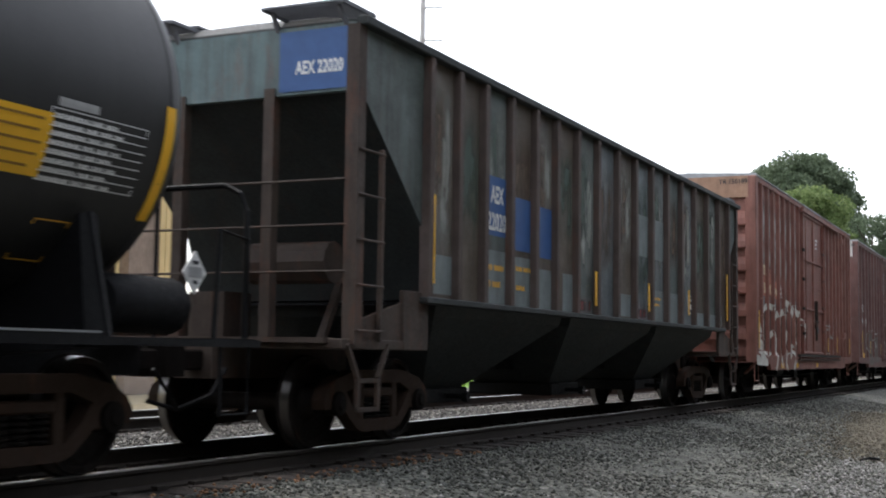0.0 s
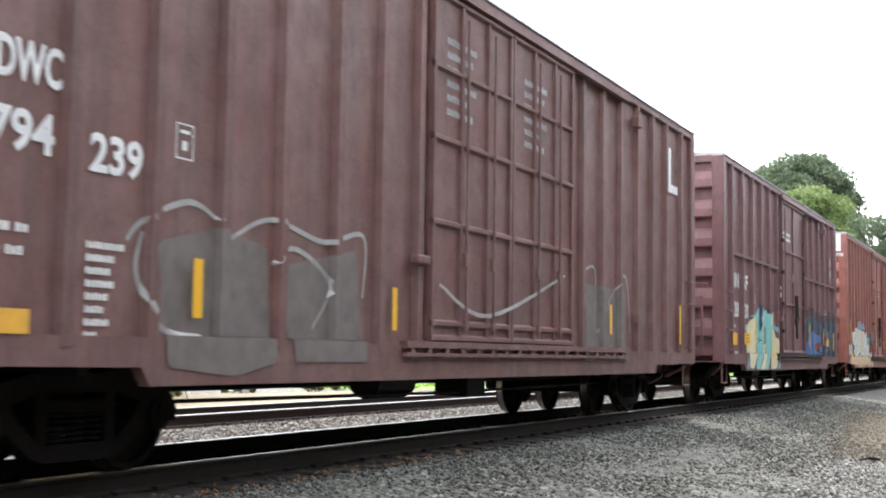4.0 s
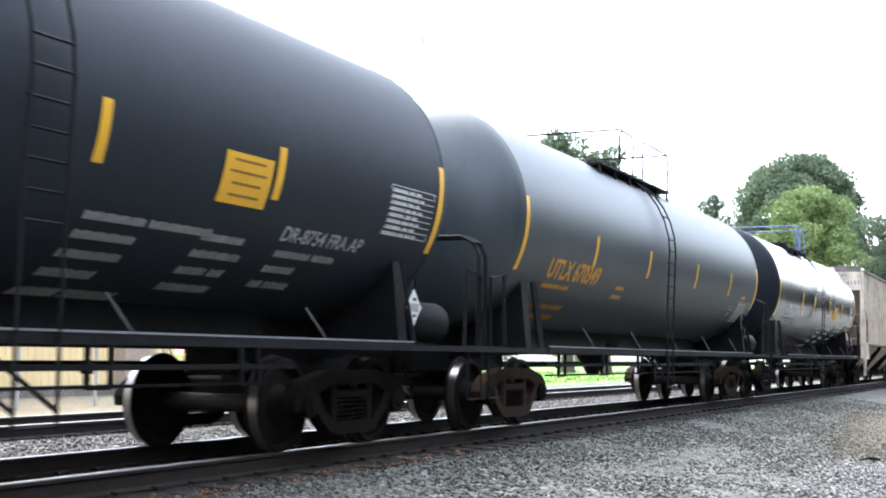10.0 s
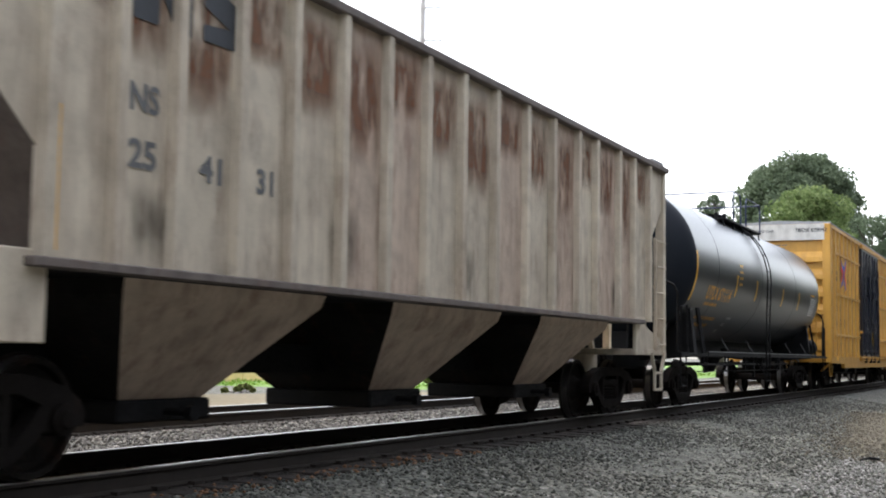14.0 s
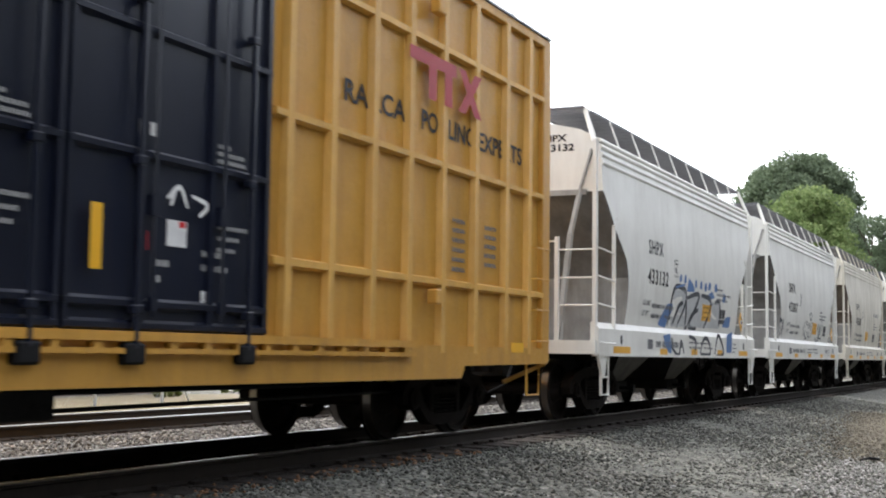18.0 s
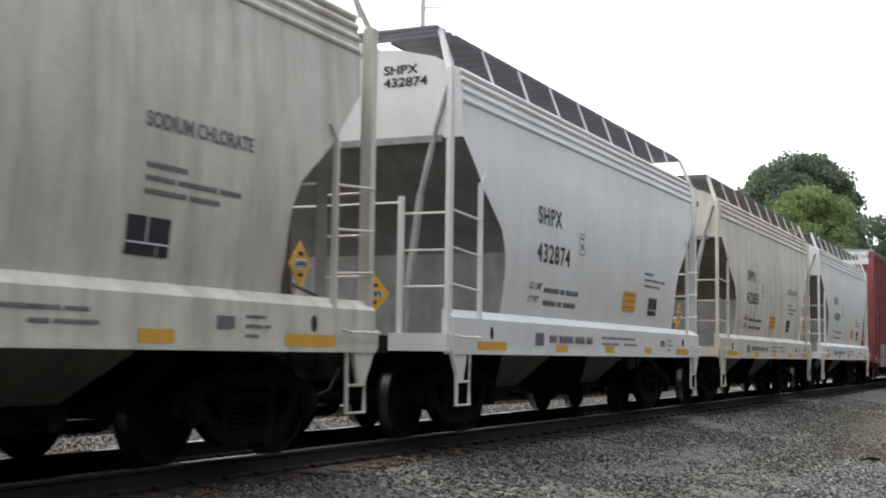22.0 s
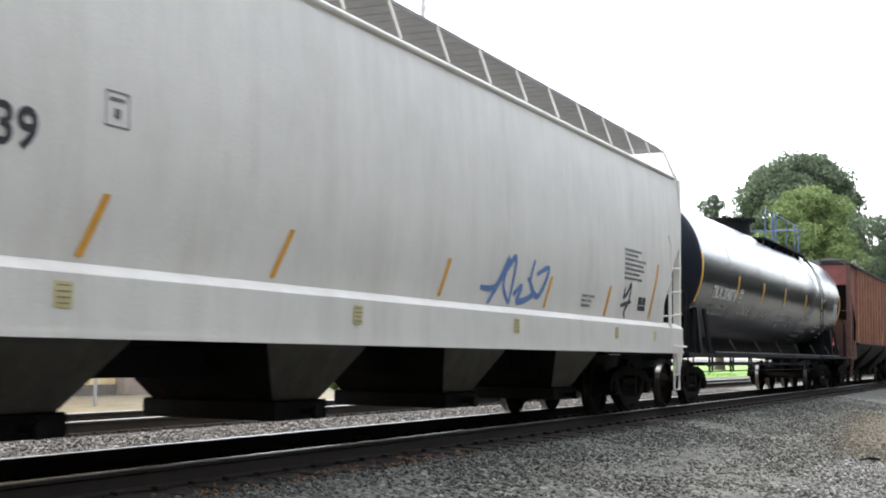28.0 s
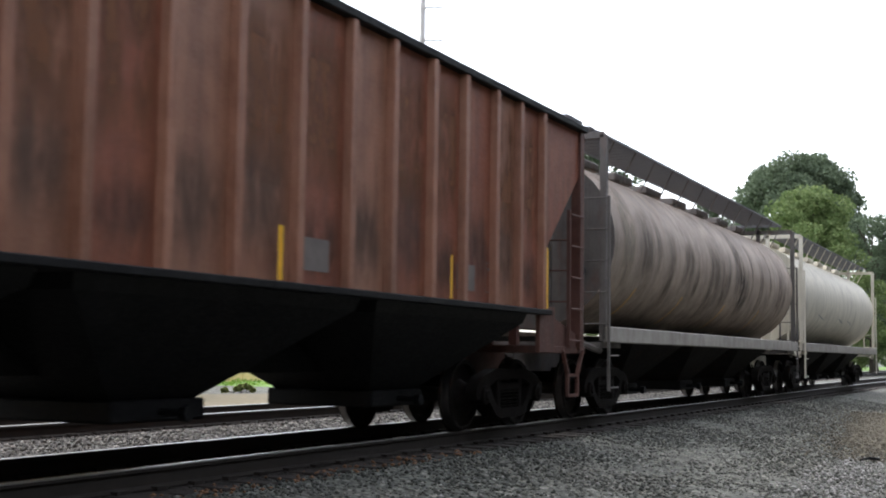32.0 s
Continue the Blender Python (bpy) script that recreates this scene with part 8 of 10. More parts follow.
    put_rects(car, [(0.7, 1.1, 1.25, 1.5), (4.9, 5.2, 0.98, 1.06)], M_YELLOW, post, "sign_plate", "plain yellow plate")
    strips_on(car, [(2.98, 1.3, 1.9, 0.05), (10.2, 1.3, 1.95), (12.58, 1.38, 1.87, 0.06, 0.05), (14.44, 1.24, 1.78, 0.07, 0.1)], flat_side(-1.622))
    put_bars(car, 6.4, 4.2, [[0.5, 0.5], [0.4, 0.6]], M_WHITE, flat_side(-1.592), 0.14, 0.08)
    put_rects(car, [(7.7, 7.86, 2.95, 3.2), (5.98, 6.1, 2.5, 2.62), (5.98, 6.1, 2.7, 2.78)], M_WHITE, flat_side(-1.612), "sticker")
    emblem = Shape()
    for k, z in enumerate((3.95, 3.6)):
        emblem.add([(14.5 + 0.13 * math.cos(a * math.pi / 8), -1.542, z + 0.13 * math.sin(a * math.pi / 8)) for a in range(16)], [tuple(range(16))])
    parts("emblem", emblem, M_FAINT, car, "round worn white emblems")
    maroon_tail(car, skin)
    sign(car, 13.07, 13.57, 1.36, 1.57, flat_side(-1.622), M_YELLOW, 3)
    put_rects(car, [(13.17, 13.31, 1.22, 1.29)], M_AMBER, flat_side(-1.622), "sign_plate", "small amber plate")
    part("card_board", Shape().box(12.98, 13.66, -1.618, -1.54, 1.34, 1.8, 0.015), M_GTEAL, car, "dark painted card board")
    label_box(car, 14.1, 1.7, lifted(skin, 0.008), M_WHITE, 0.36, 0.21)
    put_bars(car, 13.06, 2.45, [[0.2, 0.2, 0.15], [0.18, 0.2, 0.16], [0.2], [0.16], [0.2]], M_GWHITE, lifted(skin, 0.008), 0.1, 0.05)
    put_bars(car, 0.1, 4.25, [[0.3], [0.5]], M_WHITE, flat_end(-0.064), 0.08, 0.05)
    put_bars(car, 0.1, 3.72, [[0.3], [0.3]], M_WHITE, flat_end(-0.064), 0.08, 0.05)
    hb = Shape().box(-0.2, -0.05, -0.65, 0.1, 1.75, 2.15, 0.02)
    part("hand_brake_box", hb, M_UNDER, car, "dark hand brake box")

    # red boxcar
    car = boxcar("boxcar", "red boxcar with white block graffiti", 85.08, 15.93, P_RED, [0.96, 1.68, 2.47, 3.24, 4.03, 4.76, 5.5, 6.24, 10.15, 10.9, 11.68, 12.42, 13.1, 13.8, 14.6], (6.7, 9.82), end_band=M_BAND, trucks=(1.8, 1.75), band_z=0.58, rib_rows=(1.29, 0.52, 6))
    put_text(car, "NO", 0.98, 1.38, 3.10, 0.23, M_WHITE, on, 0.035)
    put_text(car, "KL", 1.9, 2.22, 3.10, 0.23, M_WHITE, on, 0.035)
    put_text(car, "56", 0.99, 1.35, 2.62, 0.23, M_WHITE, on, 0.035)
    put_text(car, "05", 1.88, 2.2, 2.62, 0.23, M_WHITE, on, 0.035)
    put_text(car, "70", 2.6, 2.9, 2.62, 0.23, M_WHITE, on, 0.035)
    put_bars(car, 1.0, 2.5, [[0.24], [0.2]], M_WHITE, on, 0.16, 0.07)
    put_bars(car, 1.9, 2.5, [[0.24], [0.2]], M_WHITE, on, 0.16, 0.07)
    put_bars(car, 0.98, 2.15, [[0.35], [0.3], [0.32], [0.26], [0.3]], M_FAINT, on, 0.11, 0.05)
    label_box(car, 2.7, 2.15, on, M_WHITE, 0.2, 0.26)
    put_rects(car, [(3.35, 3.6, 2.4, 2.7)], M_GTAUPE, on, "old_patch")
    skin = side_skin([0.96, 1.68, 2.47, 3.24, 4.03, 4.76, 5.5, 6.24, 10.15, 10.9, 11.68, 12.42, 13.1, 13.8, 14.6], (6.7, 9.82))
    mural_white(car, skin)
    box = Shape().box(5.55, 5.95, -1.72, -1.6, 1.58, 1.98, 0.02)
    part("card_board", box, M_GTAUPE, car, "grey timber card board")
    strips_on(car, [(0.62, 1.45, 2.28), (3.5, 1.45, 1.98, 0.06), (10.2, 1.4, 1.9), (12.5, 1.4, 1.85), (15.3, 1.25, 2.25, 0.06)], flat_side(-1.618))
    put_rects(car, [(0.75, 1.2, 1.0, 1.18), (14.5, 14.95, 0.98, 1.1)], M_YELLOW, flat_side(-1.618), "sign_plate", "plain yellow plate")
    put_bars(car, 8.35, 3.75, [[0.5], [0.55], [0.45]], M_WHITE, flat_side(-1.592), 0.12, 0.07)
    put_strokes(car, [[(7.35, 1.5), (7.5, 1.9), (7.55, 1.45), (7.75, 1.7)], [(8.3, 1.5), (8.5, 1.95), (8.6, 1.4), (8.45, 1.35)], [(8.75, 1.45), (8.8, 1.9), (8.95, 1.5)]], 0.035, M_WHITE, flat_side(-1.642), "graffiti", "thin white tag on the door")
    put_bars(car, 14.7, 2.4, [[0.25]] * 7, M_FAINT, on, 0.11, 0.05)
    label_box(car, 14.65, 1.35, on, M_WHITE, 0.3, 0.34)
    put_text(car, "NOKL 560570", 0.57, 1.5, 4.43, 0.1, M_WHITE, flat_end(-0.07), 0.03)
    for z in (4.25, 3.82, 3.42):
        put_bars(car, -0.2, z, [[0.2], [0.3], [0.26]], M_WHITE, flat_end(-0.062), 0.09, 0.055)

    # three tank cars
    car, side = tank_car("tank_car", "plain black tank car with white lettering", 103.85, 13.7, P_TANKDULL, ladder=7.55, trucks=(0.42, 1.1), strips=tank_set(13.7, (3.2, 5.75, 8.2, 10.5)), plate=(5.1, 7.8), span=(6.15, 7.57))
    put_text(car, "GATX 221085", 1.0, 3.22, 2.16, 0.24, M_WHITE, side, 0.03)
    label_box(car, 3.34, 2.2, side, M_FAINT, 0.24, 0.24)
    tank_print(car, side, 1.15, 2.06, M_FAINT, [[0.12, 0.3, 0.5, 0.5], [0.1, 0.3, 0.6, 0.5]])
    sign(car, 9.68, 10.38, 2.2, 2.62, side)
    spec_panel(car, side, 12.55, 2.70, 1.0, 0.5)
    tank_print(car, side, 8.3, 1.98, M_FAINT, [[0.7, 0.8], [0.7], [0.7], [0.6], [0.5, 0.6]])
    tank_print(car, side, 9.75, 1.95, M_FAINT, [[0.6], [0.7], [0.4, 0.2], [0.7]])
    put_text(car, "DR-8754 FRA AP", 10.85, 12.3, 1.98, 0.13, M_FAINT, side, 0.02)
    tank_print(car, side, 10.9, 1.9, M_FAINT, [[0.6, 0.4], [0.5], [0.2, 0.4]])
    placard(car, (13.25, -1.42, 1.46), "side", M_WHITE, M_FAINT, 0.17, "white diamond hazard placard in a holder")
    head_print(car, -0.56, "221085")
    placard(car, (-0.78, 0.2, 1.75), "end", M_WHITE, M_FAINT, 0.2, "white diamond hazard placard")

    car, side = tank_car("tank_car", "faded grey tank car with orange lettering", 120.15, 14.3, P_TANKGREY, ladder=6.65, trucks=(0.7, 0.7), plate=(4.4, 8.6), span=(5.43, 8.46), strips=tank_set(14.3, (2.85, 5.65, 8.85, 11.7)), rail_mat=M_UNDER)
    put_text(car, "UTLX 670349", 1.15, 3.3, 2.06, 0.26, M_ORANGE, side, 0.03)
    tank_print(car, side, 1.2, 1.98, M_ORANGE, [[0.7, 0.3], [], [0.1, 0.2, 0.5, 0.5], [0.1, 0.2, 0.5, 0.5]])
    tank_print(car, side, 4.3, 2.1, M_AMBER, [[0.4], [0.5]])
    spec_panel(car, side, 12.95, 2.22, 1.1, 0.42)
    put_rects(car, [(13.0, 13.4, 2.28, 2.34)], M_ORANGE, side, "small_lettering")
    label_box(car, 12.2, 1.82, side, M_FAINT, 0.5, 0.28)
    placard(car, (13.7, -1.35, 1.62), "side", M_UNDER, M_GTAUPE, 0.2, "empty black placard holder")

    car, side = tank_car("tank_car", "glossy black tank car with white lettering", 137.35, 13.75, P_TANK, ladder=6.3, trucks=(0.37, 1.0), strips=tank_set(13.75, (3.42, 5.4, 8.2, 10.8)), plate=(4.47, 6.77), span=(5.12, 6.59), belts=(1.5, 5.0, 9.0, 12.4))
    put_text(car, "GATX 223841", 1.15, 3.35, 2.18, 0.24, M_WHITE, side, 0.03)
    label_box(car, 3.62, 2.2, side, M_WHITE, 0.26, 0.26)
    tank_print(car, side, 1.33, 2.08, M_FAINT, [[0.12, 0.3, 0.6, 0.5], [0.1, 0.3, 0.6, 0.5]])
    sign(car, 9.1, 9.82, 2.22, 2.62, side)
    spec_panel(car, side, 12.55, 2.72, 1.0, 0.5)
    tank_print(car, side, 7.85, 1.98, M_WHITE, [[0.6, 0.5], [0.6], [0.6], [0.6], [0.5, 0.4]])
    tank_print(car, side, 9.15, 1.96, M_WHITE, [[0.7], [0.7], [0.6], [0.6]])
    put_text(car, "DR-8754 FRA AP", 10.6, 12.0, 2.0, 0.12, M_WHITE, side, 0.02)
    tank_print(car, side, 10.7, 1.94, M_FAINT, [[0.8, 0.4], [0.7], [0.2, 0.3]])
    put_poly(car, [[(7.1, 1.36), (7.7, 1.36), (8.0, 1.60), (7.3, 1.60)]], M_AMBER, side, "warning_sign", "yellow sign low on the shell")
    placard(car, (13.3, -1.42, 1.48), "side", M_WHITE, M_FAINT, 0.18, "white diamond hazard placard in a holder")
    head_print(car, -0.56, "GATX 223841")
    placard(car, (-0.78, 0.25, 1.82), "end", M_WHITE, M_FAINT, 0.2, "white diamond hazard placard")

    # light grey ribbed hopper
    car = ribbed_hopper("covered_hopper", "dirty light grey covered hopper with ribbed sides", 153.05, 16.55, P_NS, P_NS, RIBS_PALE, P_NSUNDER, bay_mats=(P_NS, P_NS, P_NSWARM), seed=2)
    sheet = flat_side(-1.556, 0.08)
    for k, (x0, x1) in enumerate(zip(RIBS_PALE, RIBS_PALE[1:])):
        put_rects(car, [(x0 + 0.06, x1 - 0.06, 3.35 - 0.3 * (k % 3), 4.16)], M_RUSTRUN, flat_side(-1.555, 0.0), "stain", "rust running down from the eave")
    for k in range(5):
        put_rects(car, [(2.4 + 2.8 * k, 3.0 + 2.8 * k, 1.6, 2.2 + 0.2 * (k % 2))], M_SOOTRUN, flat_side(-1.5555, 0.0), "stain", "sooty streak along the bottom")
    logo = [(1.2, 2.2, 3.50 + 0.105 * i, 3.56 + 0.105 * i) for i in range(5)]
    put_rects(car, logo, M_GDARK, flat_side(-1.562, 0.08), "emblem", "faded emblem of dark stripes")
    put_poly(car, [[(2.3, 3.4), (2.6, 3.4), (2.6, 3.7), (2.8, 3.4), (3.0, 3.4), (3.0, 4.02), (2.75, 4.02), (2.75, 3.75), (2.55, 4.02), (2.3, 4.02)], [(3.15, 3.42), (3.7, 3.42), (3.75, 3.75), (3.4, 3.85), (3.7, 3.9), (3.7, 4.02), (3.2, 4.02), (3.15, 3.7), (3.5, 3.58), (3.15, 3.55)]], M_GDARK, flat_side(-1.564, 0.08), "emblem", "faded dark block emblem")
    put_text(car, "NS", 2.3, 2.64, 2.72, 0.21, M_SOFTINK, flat_side(-1.562, 0.08), 0.03)
    put_text(car, "25", 2.3, 2.62, 2.3, 0.21, M_SOFTINK, flat_side(-1.562, 0.08), 0.03)
    put_text(car, "41", 3.15, 3.45, 2.3, 0.21, M_SOFTINK, flat_side(-1.562, 0.08), 0.03)
    put_text(car, "31", 3.95, 4.2, 2.3, 0.21, M_SOFTINK, flat_side(-1.562, 0.08), 0.03)
    strips_on(car, [(1.56, 1.62, 2.6)], flat_side(-1.636), M_AMBER)
    for rear in (False, True):
        end = flat_end(-0.014) if not rear else (lambda a, z: (16.564, a, z))
        put_text(car, "NS", 0.7, 1.0, 4.02, 0.14, M_SOFTINK, end, 0.02)
        put_text(car, "254131", 0.72, 1.42, 3.72, 0.15, M_SOFTINK, end, 0.02)

    # black tank car with orange lettering
    car, side = tank_car("tank_car", "black tank car with orange lettering", 172.15, 14.3, P_TANK2, ladder=6.5, trucks=(0.57, 0.78), strips=tank_set(14.3, (3.52, 5.6, 8.8, 11.1)), plate=(4.4, 8.4), span=(5.34, 8.35), belts=(1.8, 6.2, 10.6), rail_mat=M_NAVYRAIL)
    put_text(car, "UTLX 671114", 1.15, 3.2, 2.17, 0.26, M_ORANGE, side, 0.03)
    tank_print(car, side, 1.25, 2.1, M_ORANGE, [[0.4, 0.6], [], [0.12, 0.3, 0.6, 0.5], [0.1, 0.2, 0.7, 0.4]])
    tank_print(car, side, 3.75, 3.02, M_AMBER, [[0.3], [0.3], [0.3], [0.28]])
    tank_print(car, side, 3.9, 1.88, M_FAINT, [[0.4], [0.3], [0.3]])
    spec_panel(car, side, 12.9, 2.72, 1.1, 0.5)
    put_rects(car, [(12.95, 13.5, 2.76, 2.80)], M_AMBER, side, "small_lettering")
    put_text(car, "671114", -0.3, 0.25, 2.9, 0.13, M_ORANGE, flat_end(-0.735), 0.03)

    # tall yellow boxcar
    car = boxcar("boxcar", "tall yellow boxcar with dark navy double doors", 188.37, 18.66, P_YEL, [0.96, 1.75, 2.64, 3.5, 4.41, 5.36, 6.27, 12.33, 13.07, 13.87, 14.65, 15.46, 16.33, 17.25, 18.0], (7.05, 12.0), 2, post_mat=P_YELPALE, girts=[(1.75, 0.9, 6.8), (3.05, 0.9, 6.8), (4.35, 0.9, 6.8), (1.75, 12.1, 18.5), (3.05, 12.1, 18.5), (4.35, 12.1, 18.5)], deep=(2.7, None), end_band=M_BAND, end_ribs=8, door_mat=P_NAVY, trucks=(2.43, 2.0), band_z=0.5, rib_rows=(1.24, 0.547, 6))
    put_text(car, "TB", 0.98, 1.48, 2.52, 0.25, M_INK, on, 0.03)
    put_text(car, "OX", 1.84, 2.3, 2.50, 0.25, M_INK, on, 0.03)
    put_text(car, "63", 0.94, 1.43, 2.04, 0.25, M_INK, on, 0.03)
    put_text(car, "90", 1.78, 2.29, 2.04, 0.25, M_INK, on, 0.03)
    put_text(car, "42", 2.71, 3.17, 2.04, 0.25, M_INK, on, 0.03)
    label_box(car, 2.8, 2.5, on, M_SOFTINK, 0.26, 0.26)
    put_text(car, "next", 1.08, 1.6, 3.70, 0.14, M_INK, on, 0.03)
    put_text(car, "load", 1.08, 1.6, 3.50, 0.16, M_INK, on, 0.03)
    put_text(car, "any", 3.66, 4.0, 3.75, 0.12, M_INK, on, 0.03)
    put_text(car, "road", 3.66, 4.08, 3.52, 0.16, M_INK, on, 0.03)
    put_strokes(car, [[(2.05, 4.2), (2.34, 3.98), (2.66, 3.95), (2.69, 3.79), (2.41, 3.51), (2.01, 3.32)], [(3.13, 4.24), (2.77, 3.94)], [(2.72, 3.52), (2.9, 3.36), (3.0, 3.25)]], 0.15, M_LOGOBLUE, flat_side(-1.6155), "emblem", "blue bars of a crossed emblem")
    put_strokes(car, [[(1.98, 4.06), (2.2, 3.85), (2.5, 3.82), (2.36, 3.68), (1.98, 3.5)], [(3.14, 4.07), (2.82, 3.78), (2.86, 3.66), (3.1, 3.5), (3.12, 3.4)]], 0.15, M_REDPAINT, flat_side(-1.612), "emblem", "red arrows of a crossed emblem")
    put_text(car, "RAILCAR", 13.25, 14.75, 3.38, 0.22, M_INK, on, 0.02)
    put_text(car, "POOLING", 14.9, 16.25, 3.38, 0.22, M_INK, on, 0.02)
    put_text(car, "EXPERTS", 16.4, 17.75, 3.38, 0.22, M_INK, on, 0.02)
    put_poly(car, [[(14.55, 4.2), (15.7, 4.2), (15.7, 4.06), (14.55, 4.06)], [(15.0, 4.06), (15.2, 4.06), (15.2, 3.7), (15.0, 3.7)], [(15.4, 4.06), (15.6, 4.06), (15.6, 3.7), (15.4, 3.7)], [(15.75, 4.2), (15.95, 4.2), (16.4, 3.7), (16.2, 3.7)], [(16.2, 4.2), (16.4, 4.2), (15.95, 3.7), (15.75, 3.7)]], M_DARKRED, flat_side(-1.614), "emblem", "dark red block emblem")
    put_rects(car, [(0.92, 1.4, 0.94, 1.1), (17.4, 17.8, 1.0, 1.12)], M_YELLOW, flat_side(-1.606), "sign_plate", "bright yellow plate")
    strips_on(car, [(0.9, 1.3, 1.72, 0.06)], flat_side(-1.614), M_AMBER)
    put_bars(car, 1.1, 1.6, [[0.3], [0.12, 0.2]], M_SOFTINK, on, 0.14, 0.05)
    put_bars(car, 1.85, 1.5, [[0.4]], M_SOFTINK, on, 0.14, 0.07)
    put_bars(car, 15.7, 2.5, [[0.35]] * 6, M_SOFTINK, on, 0.11, 0.05)
    put_bars(car, 16.6, 2.5, [[0.35]] * 5, M_SOFTINK, on, 0.11, 0.05)
    strips_on(car, [(9.83, 1.52, 1.98, 0.06)], flat_side(-1.64))
    for d in (0.0, -2.45):
        at = flat_side(-1.592)
        put_rects(car, [(10.3 + d, 10.55 + d, 2.55, 2.65), (10.66 + d, 10.9 + d, 1.75, 1.95)], M_WHITE, at, "sticker", "white card on the door")
        put_rects(car, [(10.3 + d, 10.44 + d, 1.70, 1.84), (10.8 + d, 10.88 + d, 1.9, 1.945)], M_REDPAINT, flat_side(-1.596), "sticker", "red sticker on the door")
        put_rects(car, [(11.1 + d, 11.16 + d, 1.34, 1.43)], M_WHITE, at, "sticker", "small white tag on the door")
        put_strokes(car, [[(10.6 + d, 2.1), (10.75 + d, 2.2), (10.85 + d, 2.05)], [(10.7 + d, 2.2), (10.65 + d, 2.05)], [(10.9 + d, 2.15), (11.1 + d, 2.1), (11.0 + d, 2.0)]], 0.04, M_WHITE, flat_side(-1.632), "graffiti", "small white scrawl on the door")
        put_bars(car, 11.25 + d, 2.62, [[0.2], [0.4], [0.42]], M_FAINT, at, 0.06, 0.035)
        put_bars(car, 11.3 + d, 1.97, [[0.42], [0.3], [0.25]], M_FAINT, at, 0.09, 0.035)
        put_bars(car, 10.55 + d, 1.64, [[0.15], [0.06]], M_FAINT, at, 0.12, 0.05)
        for x in (10.26 + d, 11.66 + d):
            part("lock_rod", Shape().tube([(x, -1.66, 0.98), (x, -1.66, 4.45)], 0.024, 8), P_NAVY, car, "dark upright locking rod", 40)
            part("roller_bracket", Shape().box(x - 0.11, x + 0.11, -1.68, -1.58, 0.86, 1.02, 0.02), M_UNDER, car, "black door roller bracket")
            guides = Shape()
            for z in (1.22, 2.3, 3.5):
                guides.box(x - 0.05, x + 0.05, -1.69, -1.60, z, z + 0.07, 0.01)
            parts("rod_guide", guides, P_NAVY, car)
    for x in (7.5, 8.6, 9.9, 11.0):
        put_bars(car, x, 4.5, [[0.35], [0.4], [0.3], [0.35], [0.3]], M_FAINT, flat_side(-1.592), 0.11, 0.05)
    put_bars(car, 11.1, 1.75, [[0.3], [0.35]], M_FAINT, flat_side(-1.592), 0.11, 0.05)
    put_text(car, "EXCESS HEIGHT CAR", -1.28, -0.12, 4.93, 0.09, M_SOFTINK, flat_end(-0.07), 0.02)
    put_text(car, "TBOX 639042", 0.53, 1.5, 4.93, 0.12, M_INK, flat_end(-0.07), 0.02)
    for z in (4.55, 3.95, 3.4):
        put_bars(car, -0.1, z, [[0.2, 0.16], [0.34], [0.24, 0.1]], M_SOFTINK, flat_end(-0.062), 0.1, 0.045)

    # six white rounded hoppers
    marks = [("SHPX", "433132"), ("SHPX", "432807"), ("SHPX", "432688"), ("SHPX", "432874"), ("SHPX", "432655"), ("SHPX", "433099")]
    wordings = ["white covered hopper with smooth rounded sides and a blue graffiti mural", "white covered hopper with smooth rounded sides and dark sketchy tags", "stained off-white covered hopper with smooth rounded sides", "clean white covered hopper with smooth rounded sides", "streaky off-white covered hopper with smooth rounded sides", "bright white covered hopper with smooth rounded sides and yellow plates"]
    for i, (w, n) in enumerate(marks):
        m = (P_FLOW, P_FLOWB, P_FLOW2, P_FLOWC, P_FLOW3, P_FLOW)[i]
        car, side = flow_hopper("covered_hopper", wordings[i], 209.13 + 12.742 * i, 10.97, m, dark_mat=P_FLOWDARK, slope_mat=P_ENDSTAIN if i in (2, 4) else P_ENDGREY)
        hopper_marks(car, side, w, n, named=i in (2, 4), plate={2: (5.15, 5.88), 4: (5.22, 5.94)}.get(i, (6.35, 7.05)), panel={1: 8.2, 2: 7.28, 4: 7.38}.get(i, 7.75))
        if i == 0:
            mural_blue(car, side)
        if i == 1:
            sketch_graffiti(car, side)

    # crimson boxcar
    car = boxcar("boxcar", "crimson boxcar with silver and black graffiti along the sill", 285.6, 15.45, P_CRIM, [0.85, 1.8, 2.74, 3.65, 4.6, 5.53, 10.3, 11.2, 12.1, 13.0, 13.9, 14.75], (6.2, 9.7), end_band=M_BAND, trucks=(1.9, 1.55), band_z=0.5, rib_rows=(1.3, 0.545, 6))
    put_text(car, "AO", 1.05, 1.5, 2.70, 0.235, M_WHITE, on, 0.035)
    put_text(car, "K", 1.95, 2.12, 2.70, 0.235, M_WHITE, on, 0.035)
    put_text(car, "15", 1.14, 1.45, 2.22, 0.235, M_WHITE, on, 0.035)
    put_text(car, "186", 1.88, 2.3, 2.22, 0.235, M_WHITE, on, 0.035)
    label_box(car, 2.85, 2.3, on, M_FAINT, 0.2, 0.26)
    skin = side_skin([0.85, 1.8, 2.74, 3.65, 4.6, 5.53, 10.3, 11.2, 12.1, 13.0, 13.9, 14.75], (6.2, 9.7))
    block_graffiti(car, skin)
    put_bars(car, 8.6, 3.6, [[0.7], [0.6], [0.65], [0.5]], M_FAINT, flat_side(-1.592), 0.12, 0.06)
    put_bars(car, 4.7, 3.0, [[0.3]] * 8, M_FAINT, on, 0.13, 0.07)
